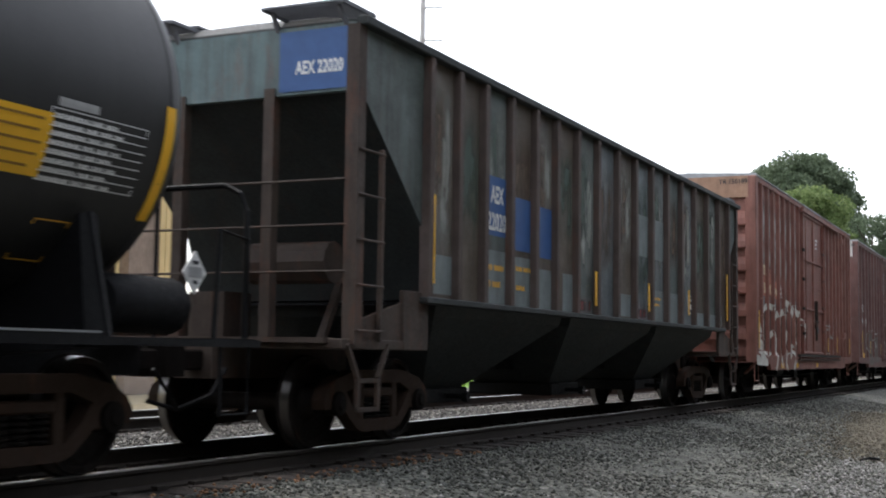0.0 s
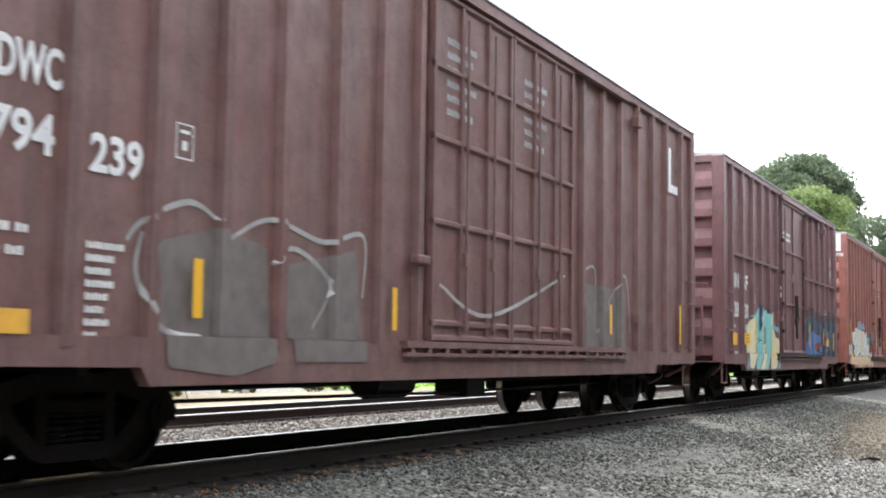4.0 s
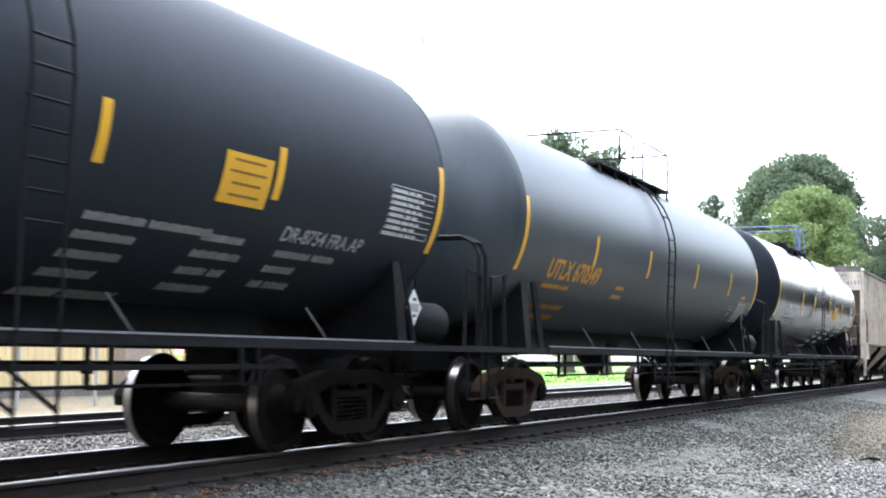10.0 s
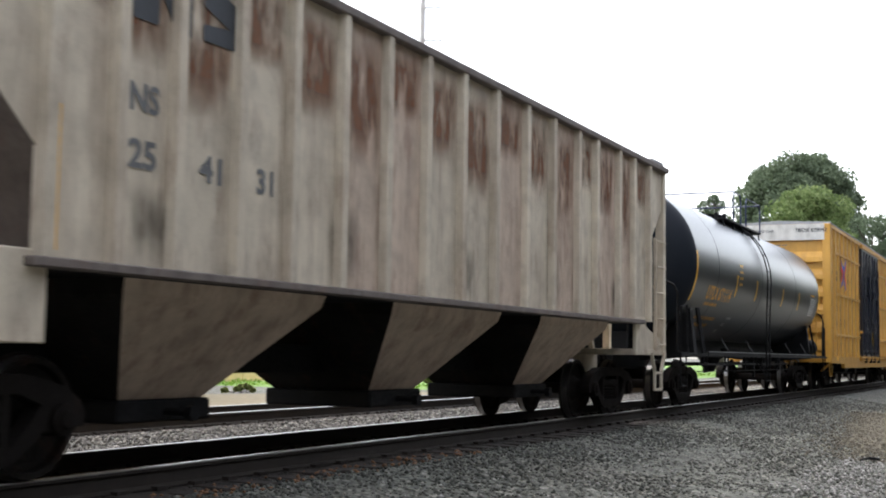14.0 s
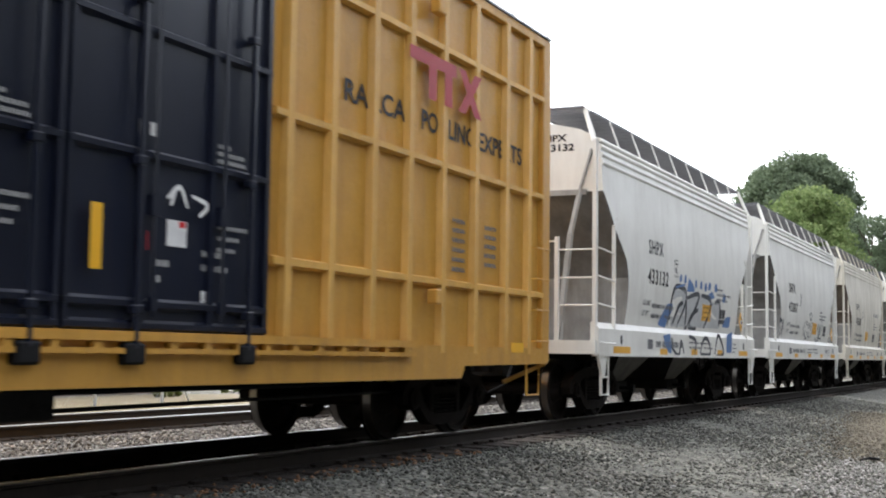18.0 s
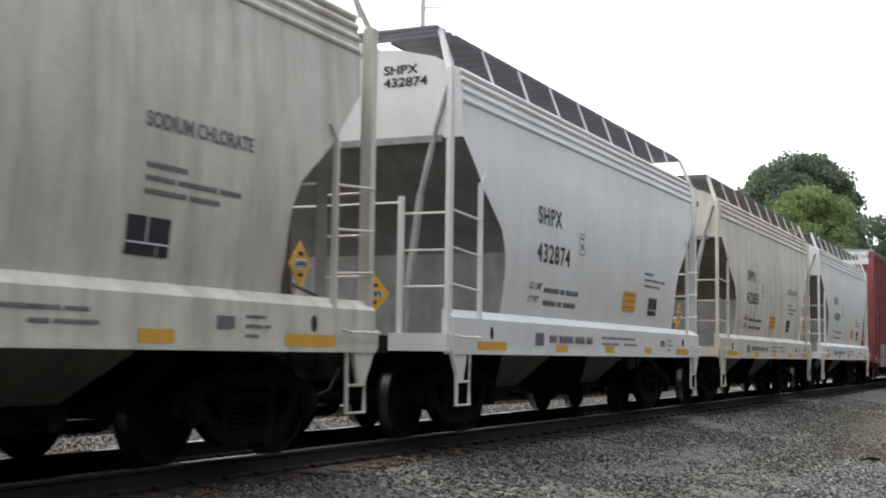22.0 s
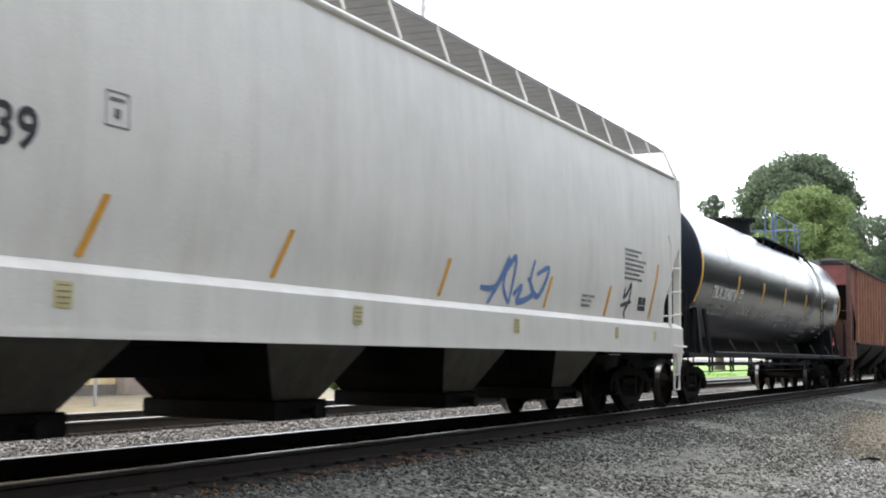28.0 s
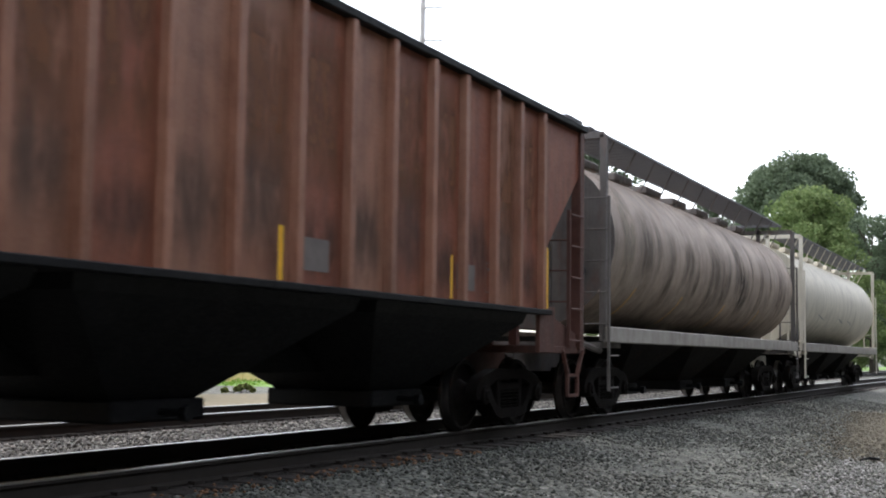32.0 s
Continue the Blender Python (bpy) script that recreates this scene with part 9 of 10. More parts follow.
    put_strokes(car, [[(5.55, 2.7), (5.7, 2.5), (5.6, 2.4)], [(5.7, 2.4), (5.85, 2.2)], [(6.4, 2.6), (6.6, 2.9), (6.7, 2.5)], [(7.0, 2.4), (7.3, 2.5), (7.5, 2.3)]], 0.06, M_GWHITE, flat_side(-1.642), "graffiti", "small white tag")
    put_rects(car, [(0.1, 0.55, 0.98, 1.12)], M_AMBER, flat_side(-1.612), "sign_plate", "amber plate")
    put_bars(car, 0.95, 1.7, [[0.3], [0.2]], M_FAINT, on, 0.14, 0.06)
    put_text(car, "AOK 15186", 0.75, 1.5, 4.93, 0.11, M_INK, flat_end(-0.07), 0.02)
    strips_on(car, [(14.9, 1.0, 1.5)], flat_side(-1.612))

    # long pale grey hopper
    car, side = flow_hopper("covered_hopper", "long pale grey covered hopper with smooth sides and orange stripes", 302.95, 19.45, P_FPAX, rows=FPAX_ROWS, bays=4, dark_mat=P_FPDARK, sill=(1.07, 1.5), smooth_eave=True, truck=1.5)
    put_text(car, "FPAX", 2.08, 2.82, 2.72, 0.28, M_INK, side, 0.02)
    put_text(car, "200839", 1.98, 3.2, 2.26, 0.28, M_INK, side, 0.02)
    label_box(car, 3.84, 2.54, side, M_SOFTINK, 0.26, 0.26)
    put_bars(car, 1.8, 1.9, [[0.12, 0.24, 0.45], [0.12, 0.2, 0.4]], M_SOFTINK, side, 0.14, 0.06)
    strips_on(car, [(1.16, 1.6, 2.55, 0.06, 0.38), (3.7, 1.6, 2.06, 0.04, 0.22), (6.1, 1.6, 2.04, 0.04, 0.25), (9.4, 1.6, 2.03, 0.04, 0.2), (12.6, 1.6, 2.03, 0.04, 0.2), (15.13, 1.58, 2.04, 0.05, 0.2), (17.46, 1.6, 2.54, 0.05, 0.38)], side, M_ORANGE, 6)
    blue_tag(car, side)
    put_bars(car, 15.97, 2.68, [[0.9], [0.7], [0.9, 0.2], [1.0], [0.9, 0.1], [0.8], [0.6, 0.3]], M_SOFTINK, side, 0.075, 0.045)
    navy = put_rects(car, [(16.8, 17.2, 1.72, 1.94)], M_INK, side, "data_panel", "dark data panel with white rules", 3)
    put_rects(navy, [(16.8, 17.2, 1.80, 1.81), (16.98, 16.99, 1.81, 1.94)], M_WHITE, lambda x, z: tuple(Vector(side(x, z)) + Vector((0, -0.004, 0))), "rules")
    put_bars(car, 14.05, 1.86, [[0.3, 0.25], [0.2, 0.2], [0.4]], M_SOFTINK, side, 0.07, 0.04)
    sill = flat_side(-1.606)
    for x in (3.4, 7.4, 11.4, 15.45):
        sign(car, x, x + 0.18, 1.24, 1.42, sill, M_PALEYELLOW, 4, M_SOFTINK, "data_label", "small yellow data label", 1)
    put_rects(car, [(17.55, 17.68, 1.24, 1.4)], M_PALEYELLOW, sill, "stencil_mark")
    put_bars(car, 0.75, 1.2, [[0.5, 0.3]], M_FAINT, sill, 0.1, 0.04)

    # long glossy tank car
    car, side = tank_car("tank_car", "long glossy black tank car with scrawled white graffiti", 324.34, 18.2, P_TANK3, ladder=13.95, trucks=(0.7, 0.95), strips=tank_set(18.2, (3.3, 6.0, 8.75, 11.85, 14.65)), belts=(2.4, 5.4, 8.6, 12.6, 16.0), plate=(8.3, 14.5), hoops=[(8.5, 9.47, ()), (9.65, 13.47, (10.05, 11.54, 12.85))], cross=(14.3,), ladder_top=1.0, manway=(9.0, 0.52, 4.66), bowl=False, r=1.49, zc=2.80)
    put_text(car, "TILX 304076", 1.12, 3.28, 2.22, 0.24, M_WHITE, side, 0.03)
    label_box(car, 3.6, 2.22, side, M_WHITE, 0.26, 0.26)
    tank_print(car, side, 1.28, 2.08, M_FAINT, [[0.12, 0.3, 0.6, 0.5], [0.1, 0.3, 0.6, 0.5]])
    tag_letters = {"D": [[(0, 0), (0.02, 1)], [(-0.1, 0.95), (0.6, 0.8), (0.85, 0.45), (0.5, 0.05), (-0.1, 0)]], "O": [[(0.4, 0.95), (0.05, 0.6), (0.2, 0.1), (0.65, 0.15), (0.8, 0.65), (0.4, 0.95)]], "N": [[(0.05, 0), (0.1, 0.95), (0.65, 0.05), (0.75, 1.0)]], "E": [[(0.75, 0.9), (0.1, 0.85), (0.15, 0.05), (0.8, 0.1)], [(0.1, 0.5), (0.6, 0.52)]]}
    for x, z, k in ((4.05, 1.97, 1.0), (6.25, 1.98, 1.05), (8.75, 1.96, 1.1), (12.1, 1.98, 0.95)):
        for j, letter in enumerate("DONONE"):
            strokes = [[(x + (j * 0.2 + px * 0.19) * k, z + pz * 0.17) for px, pz in line] for line in tag_letters[letter]]
            put_strokes(car, strokes, 0.03, M_GWHITE, side, "graffiti", "scrawled white letter")
    put_strokes(car, [[(9.9, 1.95), (10.3, 2.1), (10.55, 2.0), (10.4, 1.85), (10.2, 1.95)], [(8.9, 1.9), (9.0, 1.82), (9.2, 1.92), (9.3, 1.8)], [(14.4, 2.82), (14.55, 2.6), (14.6, 2.85), (14.7, 2.62)], [(14.75, 2.62), (14.85, 2.8), (14.95, 2.7), (15.15, 2.76)]], 0.035, M_FAINT, side, "graffiti", "scrawled pale loops")
    tank_print(car, side, 12.3, 1.82, M_FAINT, [[0.6, 0.8], [0.6, 0.5]])
    tank_print(car, side, 14.8, 1.99, M_FAINT, [[0.4, 0.5], [0.6]])
    spec_panel(car, side, 16.95, 2.74, 1.05, 0.5)
    label_box(car, 16.4, 1.66, side, M_FAINT, 0.42, 0.32)
    placard(car, (17.95, -1.3, 1.46), "side", M_REDPAINT, M_WHITE, 0.18, "red and white diamond hazard placard in a holder")

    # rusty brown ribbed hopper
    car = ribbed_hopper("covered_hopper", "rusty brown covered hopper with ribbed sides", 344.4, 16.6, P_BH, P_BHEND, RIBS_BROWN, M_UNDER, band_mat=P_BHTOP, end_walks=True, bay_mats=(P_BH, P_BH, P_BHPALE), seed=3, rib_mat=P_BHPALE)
    put_rects(car, [(-1.45, 0.5, 3.54, 4.18)], M_ORANGEPANEL, flat_end(-0.006), "painted_panel", "faded orange half of the upper end panel")
    part("end_plate", Shape().box(1.28, 1.31, -1.49, 1.49, 1.11, 2.36), P_BHEND, car, "flat brown plate under the slope sheet")
    strips_on(car, [(1.6, 1.6, 2.55), (4.66, 1.58, 2.06, 0.04), (8.66, 1.58, 2.05, 0.04), (12.1, 1.58, 2.06, 0.03), (15.05, 1.58, 2.38, 0.04)], flat_side(-1.636))
    put_rects(car, [(9.0, 9.6, 1.7, 2.0), (12.4, 12.9, 1.7, 2.0)], M_GTAUPE, flat_side(-1.558), "old_patch")
    label_box(car, 13.2, 1.7, flat_side(-1.56), M_GTAUPE, 0.36, 0.36)
    for k, (x0, x1) in enumerate(zip(RIBS_BROWN, RIBS_BROWN[1:])):
        put_rects(car, [(x0 + 0.06, x1 - 0.06, 1.6, 2.3 + 0.35 * (k % 3))], M_SOOTRUN, flat_side(-1.5545, 0.0), "stain", "sooty streak along the bottom")
        if k % 3 != 1:
            put_rects(car, [(x0 + 0.07, x1 - 0.07, 2.4, 4.1)], M_RUSTRUN, flat_side(-1.555, 0.0), "stain", "orange rust bloom between the ribs")

    # round-bodied hoppers at the tail
    car, side = barrel_hopper("covered_hopper", "stained taupe covered hopper with a round barrel body", 362.15, 15.95, P_BARREL, P_BARRELEND)
    strips_on(car, [(x, 1.5, 2.1, 0.03, 0.12) for x in (2.0, 5.0, 8.5, 12.0)], side, M_AMBER, 4)
    rng = random.Random(5)
    for i in range(15):
        x = 0.7 + i * 0.98 + rng.uniform(-0.2, 0.2)
        z0 = rng.uniform(1.5, 2.3)
        put_rects(car, [(x, x + rng.uniform(0.25, 1.1), z0, z0 + rng.uniform(0.8, 2.0))], rng.choice((M_SOOTRUN, M_SOOTRUN, M_DUSTRUN)), lifted(side, 0.002 + 0.001 * (i % 4)), "stain", "dark streak down the barrel", 10)
    car, side = barrel_hopper("covered_hopper", "cream covered hopper with a round barrel body", 379.3, 16.0, P_CREAM, P_CREAM)
    for x in (3.0, 7.0, 9.0):
        put_poly(car, [[(x, 1.6), (x + 1.4, 1.55), (x + 1.3, 2.2), (x + 0.2, 2.3)]], M_GSILVER, side, "stain", "grey graffiti patch")


build_train()


# ---- beyond the tracks ----
M_CREAMWALL = paint("cream_metal_siding", (0.74, 0.56, 0.27), 0.6, 0.25, (0.42, 0.31, 0.16), 0.3, 0.0, 40.0, mottle=0.2, vary=0.05)
M_PILLAR = paint("brown_brick_pillar", (0.27, 0.20, 0.15), 0.8, 0.4, (0.12, 0.09, 0.07), 0.4, 0.0, 41.0)
M_FOOTING = paint("dark_stained_footing", (0.12, 0.095, 0.078), 0.85, 0.4, (0.06, 0.05, 0.045), 0.4, 0.0, 42.0)
M_FENCE = plain("galvanised_fence", (0.42, 0.43, 0.43), 0.5, 0.5, 0.3)
M_LAWN = plain("lawn_green", (0.13, 0.24, 0.035), 0.9, wear=0.4)
M_SHADEGRASS = plain("shaded_grass", (0.03, 0.042, 0.016), 0.95, wear=0.5)
M_ROAD = plain("asphalt", (0.11, 0.11, 0.11), 0.9, wear=0.3)
M_BARK = plain("bark", (0.07, 0.055, 0.042), 0.9, wear=0.5)
M_POLE = plain("weathered_steel_pole", (0.5, 0.46, 0.46), 0.6, 0.1, 0.3)


def leaf_mat(name, tones):
    """Leaves that let some light through."""
    m, n, l, b = nodes_of(name)
    g = n.new("ShaderNodeNewGeometry")
    col = ramp_node(n, l, g.outputs["Random Per Island"], tones)
    l.new(col, b.inputs["Base Color"])
    b.inputs["Roughness"].default_value = 0.75
    b.inputs["Specular IOR Level"].default_value = 0.25
    thin = n.new("ShaderNodeBsdfTranslucent")
    l.new(col, thin.inputs["Color"])
    both = n.new("ShaderNodeMixShader")
    both.inputs[0].default_value = 0.45
    l.new(b.outputs[0], both.inputs[1])
    l.new(thin.outputs[0], both.inputs[2])
    l.new(both.outputs[0], n["Material Output"].inputs["Surface"])
    return m


M_LEAFDARK = leaf_mat("dark_leaves", [(0.0, (0.085, 0.115, 0.072)), (0.6, (0.12, 0.155, 0.098)), (1.0, (0.16, 0.20, 0.125))])
M_LEAFWOOD = leaf_mat("deep_green_leaves", [(0.0, (0.014, 0.021, 0.013)), (0.6, (0.02, 0.03, 0.018)), (1.0, (0.03, 0.044, 0.025))])
M_LEAFLIGHT = leaf_mat("bright_leaves", [(0.0, (0.115, 0.165, 0.06)), (0.6, (0.165, 0.22, 0.085)), (1.0, (0.215, 0.265, 0.115))])
M_WEED = leaf_mat("weeds", [(0.0, (0.08, 0.10, 0.03)), (0.6, (0.14, 0.17, 0.05)), (1.0, (0.26, 0.24, 0.11))])


def leaf_mesh(name, centres, radii, per, size, mat, seed, squash=0.8):
    """Small leaf cards scattered through the outer part of many clumps."""
    rng = np.random.default_rng(seed)
    allv = []
    for (cx, cy, cz), r in zip(centres, radii):
        d = rng.normal(size=(per, 3))
        d /= np.linalg.norm(d, axis=1)[:, None]
        p = np.array([cx, cy, cz]) + d * (r * rng.uniform(0.35, 0.97, (per, 1)) ** 0.6) * np.array([1, 1, squash])
        u = rng.normal(size=(per, 3))
        u /= np.linalg.norm(u, axis=1)[:, None]
        w = np.cross(u, rng.normal(size=(per, 3)))
        w /= np.linalg.norm(w, axis=1)[:, None]
        s = size * rng.uniform(0.6, 1.4, (per, 1))
        allv.append(np.stack([p - u * s, p + w * s * 0.6, p + u * s, p - w * s * 0.6], 1))
    v = np.concatenate(allv)
    k = len(v)
    me = bpy.data.meshes.new(name)
    me.vertices.add(k * 4)
    me.vertices.foreach_set("co", v.reshape(-1))
    me.loops.add(k * 4)
    me.loops.foreach_set("vertex_index", np.arange(k * 4))
    me.polygons.add(k)
    me.polygons.foreach_set("loop_start", np.arange(0, k * 4, 4))
    me.update()
    me.materials.append(mat)
    return me


def tree(x, y, height, spread, mat, label, seed, low=0.3, clumps=46, per=150, leaf=0.26, dome=False):
    rng = random.Random(seed)
    t = thing("tree", label, "tree", (x, y, -0.25), group="trees beyond the railway")
    trunk = Shape()
    r0 = height * 0.022
    prof = [(0.0, r0 * 1.5), (height * 0.05, r0 * 1.1), (height * 0.3, r0 * 0.8), (height * 0.6, r0 * 0.45), (height * 0.85, r0 * 0.12)]
    trunk.lathe(prof, "z", (0, 0, 0), 9)
    part("trunk", trunk, M_BARK, t, "rough grey-brown trunk", 40)
    cs, rs = [], []
    limbs = Shape()
    for i in range(clumps):
        a = rng.uniform(0, 2 * math.pi)
        h = low + (0.93 - low) * (i + rng.random()) / clumps
        reach = spread * math.sin(math.pi * min(1.0, (h - low) / (1 - low) * 0.72 + 0.24)) * rng.uniform(0.35, 1.0)
        c = (reach * math.cos(a), reach * math.sin(a), height * h)
        if dome:
            # a broad umbrella: most clumps near the outside of a half ball
            up = rng.uniform(-0.25, 0.95)
            out = math.sqrt(max(0.0, 1 - up * up)) * rng.uniform(0.72, 0.96)
            c = (spread * 0.86 * out * math.cos(a), spread * 0.86 * out * math.sin(a), height * (low + (1 - low) * (0.25 + 0.66 * up)))
        cs.append(c)
        rs.append(spread * (rng.uniform(0.13, 0.25) if dome else rng.uniform(0.18, 0.30) * (1.6 if spread < 3.2 else 1.0)))
        if i % 3 == 0:
            z0 = height * max(0.2, h - 0.22)
            limbs.tube([(0, 0, z0), (c[0] * 0.5, c[1] * 0.5, (z0 + c[2]) / 2 + 0.3), c], r0 * 0.22, 5)
    part("branchwork", limbs, M_BARK, t, "spreading limbs")
    cr = new("crown", leaf_mesh("crown", cs, rs, per, leaf, mat, seed))
    cr.parent = t
    tagged(cr, "leafy crown with gaps", kind="stuff")
    return t


def shrub(x, y, height, spread, mat, label, seed, per=240, leaf=0.05):
    rng = random.Random(seed)
    cs = [(rng.uniform(-spread, spread), rng.uniform(-spread * 0.5, spread * 0.5), height * rng.uniform(0.2, 0.8)) for _ in range(9)]
    rs = [height * rng.uniform(0.25, 0.45) for _ in cs]
    s = thing("shrub", label, "shrub", (x, y, -0.25), group="weeds and shrubs")
    f = new("foliage", leaf_mesh("foliage", cs, rs, per, leaf, mat, seed))
    f.parent = s
    st = Shape()
    for c in cs:
        st.tube([(c[0] * 0.4, c[1] * 0.4, 0), c], 0.012, 4)
    part("stems", st, M_BARK, s)


def make_beyond():
    # warehouse in cream sheet metal
    b = thing("warehouse", "cream sheet-metal warehouse with a brown pillar", "building", (0, 22.8, -0.25))
    part("wall", Shape().box(-30, 29.6, 0.0, 12.0, 0.0, 6.6), M_CREAMWALL, b, "cream ribbed sheet metal wall")
    for i in range(150):
        x = -8 + i * 0.25
        part("siding_rib", Shape().prism([(x - 0.03, 0.0), (x - 0.015, -0.03), (x + 0.015, -0.03), (x + 0.03, 0.0)], "z", 0.3, 6.55), M_CREAMWALL, b)
    part("footing", Shape().box(-30, 29.65, -0.08, 0.0, 0.0, 0.28), M_FOOTING, b, "stained concrete footing")
    part("pillar", Shape().box(27.0, 28.3, -0.35, 0.0, 0.0, 6.7, 0.02), M_PILLAR, b, "brown pillar")
    part("roof", Shape().prism([(-0.4, 6.6), (6.0, 7.6), (12.4, 6.6), (12.4, 6.75), (6.0, 7.75), (-0.4, 6.75)], "x", -30.3, 29.9), M_STEEL, b, "low sheet metal roof")
    # chain-link fence
    f = thing("chain_link_fence", "grey chain-link fence beside the warehouse", "fence", (0, 18.2, -0.25))
    for i in range(15):
        x = 23.2 - i * 2.25
        part("post", Shape().lathe([(0.0, 0.04), (1.85, 0.04), (1.88, 0.0)], "z", (x, 0, 0), 8), M_FENCE, f)
    part("brace", Shape().tube([(23.2, 0, 1.6), (24.2, 0, 0.02)], 0.03), M_FENCE, f, "slanting end brace")
    part("top_rail", Shape().tube([(-8.5, 0, 1.83), (23.2, 0, 1.83)], 0.022), M_FENCE, f)
    mesh = Shape()
    x = 8.0
    while x < 23.2:
        for d in (-1, 1):
            w = 1.8
            x1 = x + d * w
            lo, hi = (0.02, 1.82)
            if x1 > 23.2:
                hi = 0.02 + (23.2 - x) / w * 1.8
                x1 = 23.2
            mesh.beam((x, 0, lo), (x1, 0, hi), 0.003, 0.003)
        x += 0.11
    tagged(part("wire_mesh", mesh, M_FENCE, f, "diamond wire mesh"), kind="stuff")
    # low block wall and what stands behind it
    w = thing("block_wall", "low tan block wall beyond the tracks", "wall", (0, 29.4, -0.25), kind="structure")
    for i in range(16):
        part("block_panel", Shape().box(30.5 + i * 2.0, 32.47 + i * 2.0, -0.1, 0.1, 0.0, 1.12, 0.02), M_CREAMWALL, w)
    for x, y, c, lab, kind in ((42.3, 33.0, (0.45, 0.05, 0.05), "red pickup truck parked behind the wall", "red"), (53.0, 33.5, (0.7, 0.7, 0.7), "white van parked behind the wall", "white"), (47.4, 33.0, (0.12, 0.11, 0.10), "dark grey car parked behind the wall", "dark")):
        car_paint = plain(kind + "_car_paint", c, 0.3, 0.0, 0.1)
        v = thing("parked_car", lab, "car", (x, y, -0.25), group="parked cars")
        tall = 1.95 if kind == "white" else 1.5
        part("body", Shape().prism([(0, 0.35), (0, 0.85), (0.9, 0.95), (1.4, tall), (3.6, tall), (4.2, 0.95), (4.7, 0.9), (4.7, 0.35)], "y", 0, 1.75), car_paint, v)
        part("side_window", Shape().prism([(1.15, 1.0), (1.5, tall - 0.1), (3.5, tall - 0.1), (3.95, 1.0)], "y", -0.01, 0.02), M_INK, v, "dark glass")
        for wx in (0.9, 3.8):
            wh = part("wheel", Shape().lathe([(0.0, 0.32), (0.2, 0.32)], "y", (wx, -0.03, 0.32), 16), M_INK, v)
            part("rim", Shape().lathe([(-0.035, 0.0), (-0.035, 0.2), (0.0, 0.2)], "y", (wx, -0.03, 0.32), 12), M_STEEL, wh)
    s = thing("red_sign", "round red sign on a white post", "sign", (45.8, 26.2, -0.25))
    part("post", Shape().tube([(0, 0, 0), (0, 0, 1.1)], 0.06), M_WHITE, s)
    part("disc", Shape().lathe([(-0.03, 0.0), (-0.03, 0.26), (0.03, 0.26), (0.03, 0.0)], "y", (0, 0, 1.2), 18), M_REDPAINT, s, "red disc")
    # lawn, lane and tree line
    lawn = Shape()
    k = 26
    vs = []
    for i in range(k + 1):
        x = 36.5 + (240 - 36.5) * (i / k) ** 2
        near = 19.6 - 1.2 * min(1.0, i / 6) + 0.35 * math.sin(i * 1.7)
        vs += [(x, near, -0.235), (x, near + 25 + i * 4, -0.235)]
    lawn.add(vs, [(2 * i, 2 * i + 2, 2 * i + 3, 2 * i + 1) for i in range(k)])
    tagged(new("lawn", lawn.mesh("lawn", M_LAWN)), "bright green mown grass beyond the second track", "lawn", kind="structure")
    tagged(new("lane", Shape().add([(98, 33.0, -0.225), (128, 33.0, -0.225), (150, 37.5, -0.225), (100, 37.0, -0.225)], [(0, 1, 2, 3)]).mesh("lane", M_ROAD)), "grey asphalt lane across the grass", "road", kind="structure")
    rng = np.random.default_rng(11)
    n = 9000
    gx = 36.5 + 60 * rng.uniform(0, 1, n) ** 1.3
    gy = 19.2 + 14 * rng.uniform(0, 1, n)
    tuft = leaf_mesh("grass_tufts", [(a, c, -0.2) for a, c in zip(gx[:900], gy[:900])], [0.35] * 900, 9, 0.06, leaf_mat("grass_blades", [(0.0, (0.09, 0.17, 0.02)), (1.0, (0.20, 0.32, 0.06))]), 12, 0.25)
    tagged(new("grass_tufts", tuft), "tufts of bright grass", "grass", kind="stuff")
    dirt = Shape()
    vs = []
    for i in range(15):
        x = 8 + i * 2.0
        vs += [(x, 15.4 + 0.4 * math.sin(i), -0.238), (x, 22.0 if x < 30 else 20.5 - 0.1 * (x - 30), -0.238)]
    dirt.add(vs, [(2 * i, 2 * i + 2, 2 * i + 3, 2 * i + 1) for i in range(14)])
    tagged(new("dirt_verge", dirt.mesh("dirt_verge", M_VERGE)), "dusty pale dirt verge beside the fence", "ground", kind="structure")
    for i, (x, y, h, sp) in enumerate(((33.5, 20.6, 0.35, 0.5), (36.0, 21.0, 0.5, 0.6), (38.0, 20.4, 0.4, 0.6), (40.5, 21.2, 0.7, 0.5), (43.5, 20.8, 0.45, 0.7), (31.0, 21.4, 0.25, 0.6), (26.5, 20.6, 0.2, 0.5), (46.5, 21.5, 0.55, 0.6))):
        shrub(x, y, h, sp, M_WEED, "dry green weeds on the verge", 50 + i)
    for i, (x, y, h, sp) in enumerate(((78, 44, 4.5, 3.5), (88, 50, 5.0, 4.0), (98, 46, 3.6, 3.2), (110, 52, 5.5, 4.5), (125, 55, 6.0, 5.0), (140, 50, 6.0, 5.0), (84, 38, 2.6, 2.4))):
        shrub(x, y, h, sp, M_LEAFLIGHT if i % 2 else M_LEAFDARK, "green hedge bush at the back of the lawn", 70 + i, 260, 0.22)
    # trees over the train
    tree(123, 21.1, 21.5, 7.1, M_LEAFDARK, "large dark green broadleaf tree with gaps in its crown", 1, 0.45, 150, 420, 0.17, True)
    tree(99, 16.4, 14.8, 5.0, M_LEAFLIGHT, "bright green younger tree before a larger one", 2, 0.2, 90, 330, 0.15)
    tree(116, 13.6, 14.6, 4.4, M_LEAFDARK, "dark green broadleaf tree at the lane", 3, 0.15, 44, 380, 0.13)
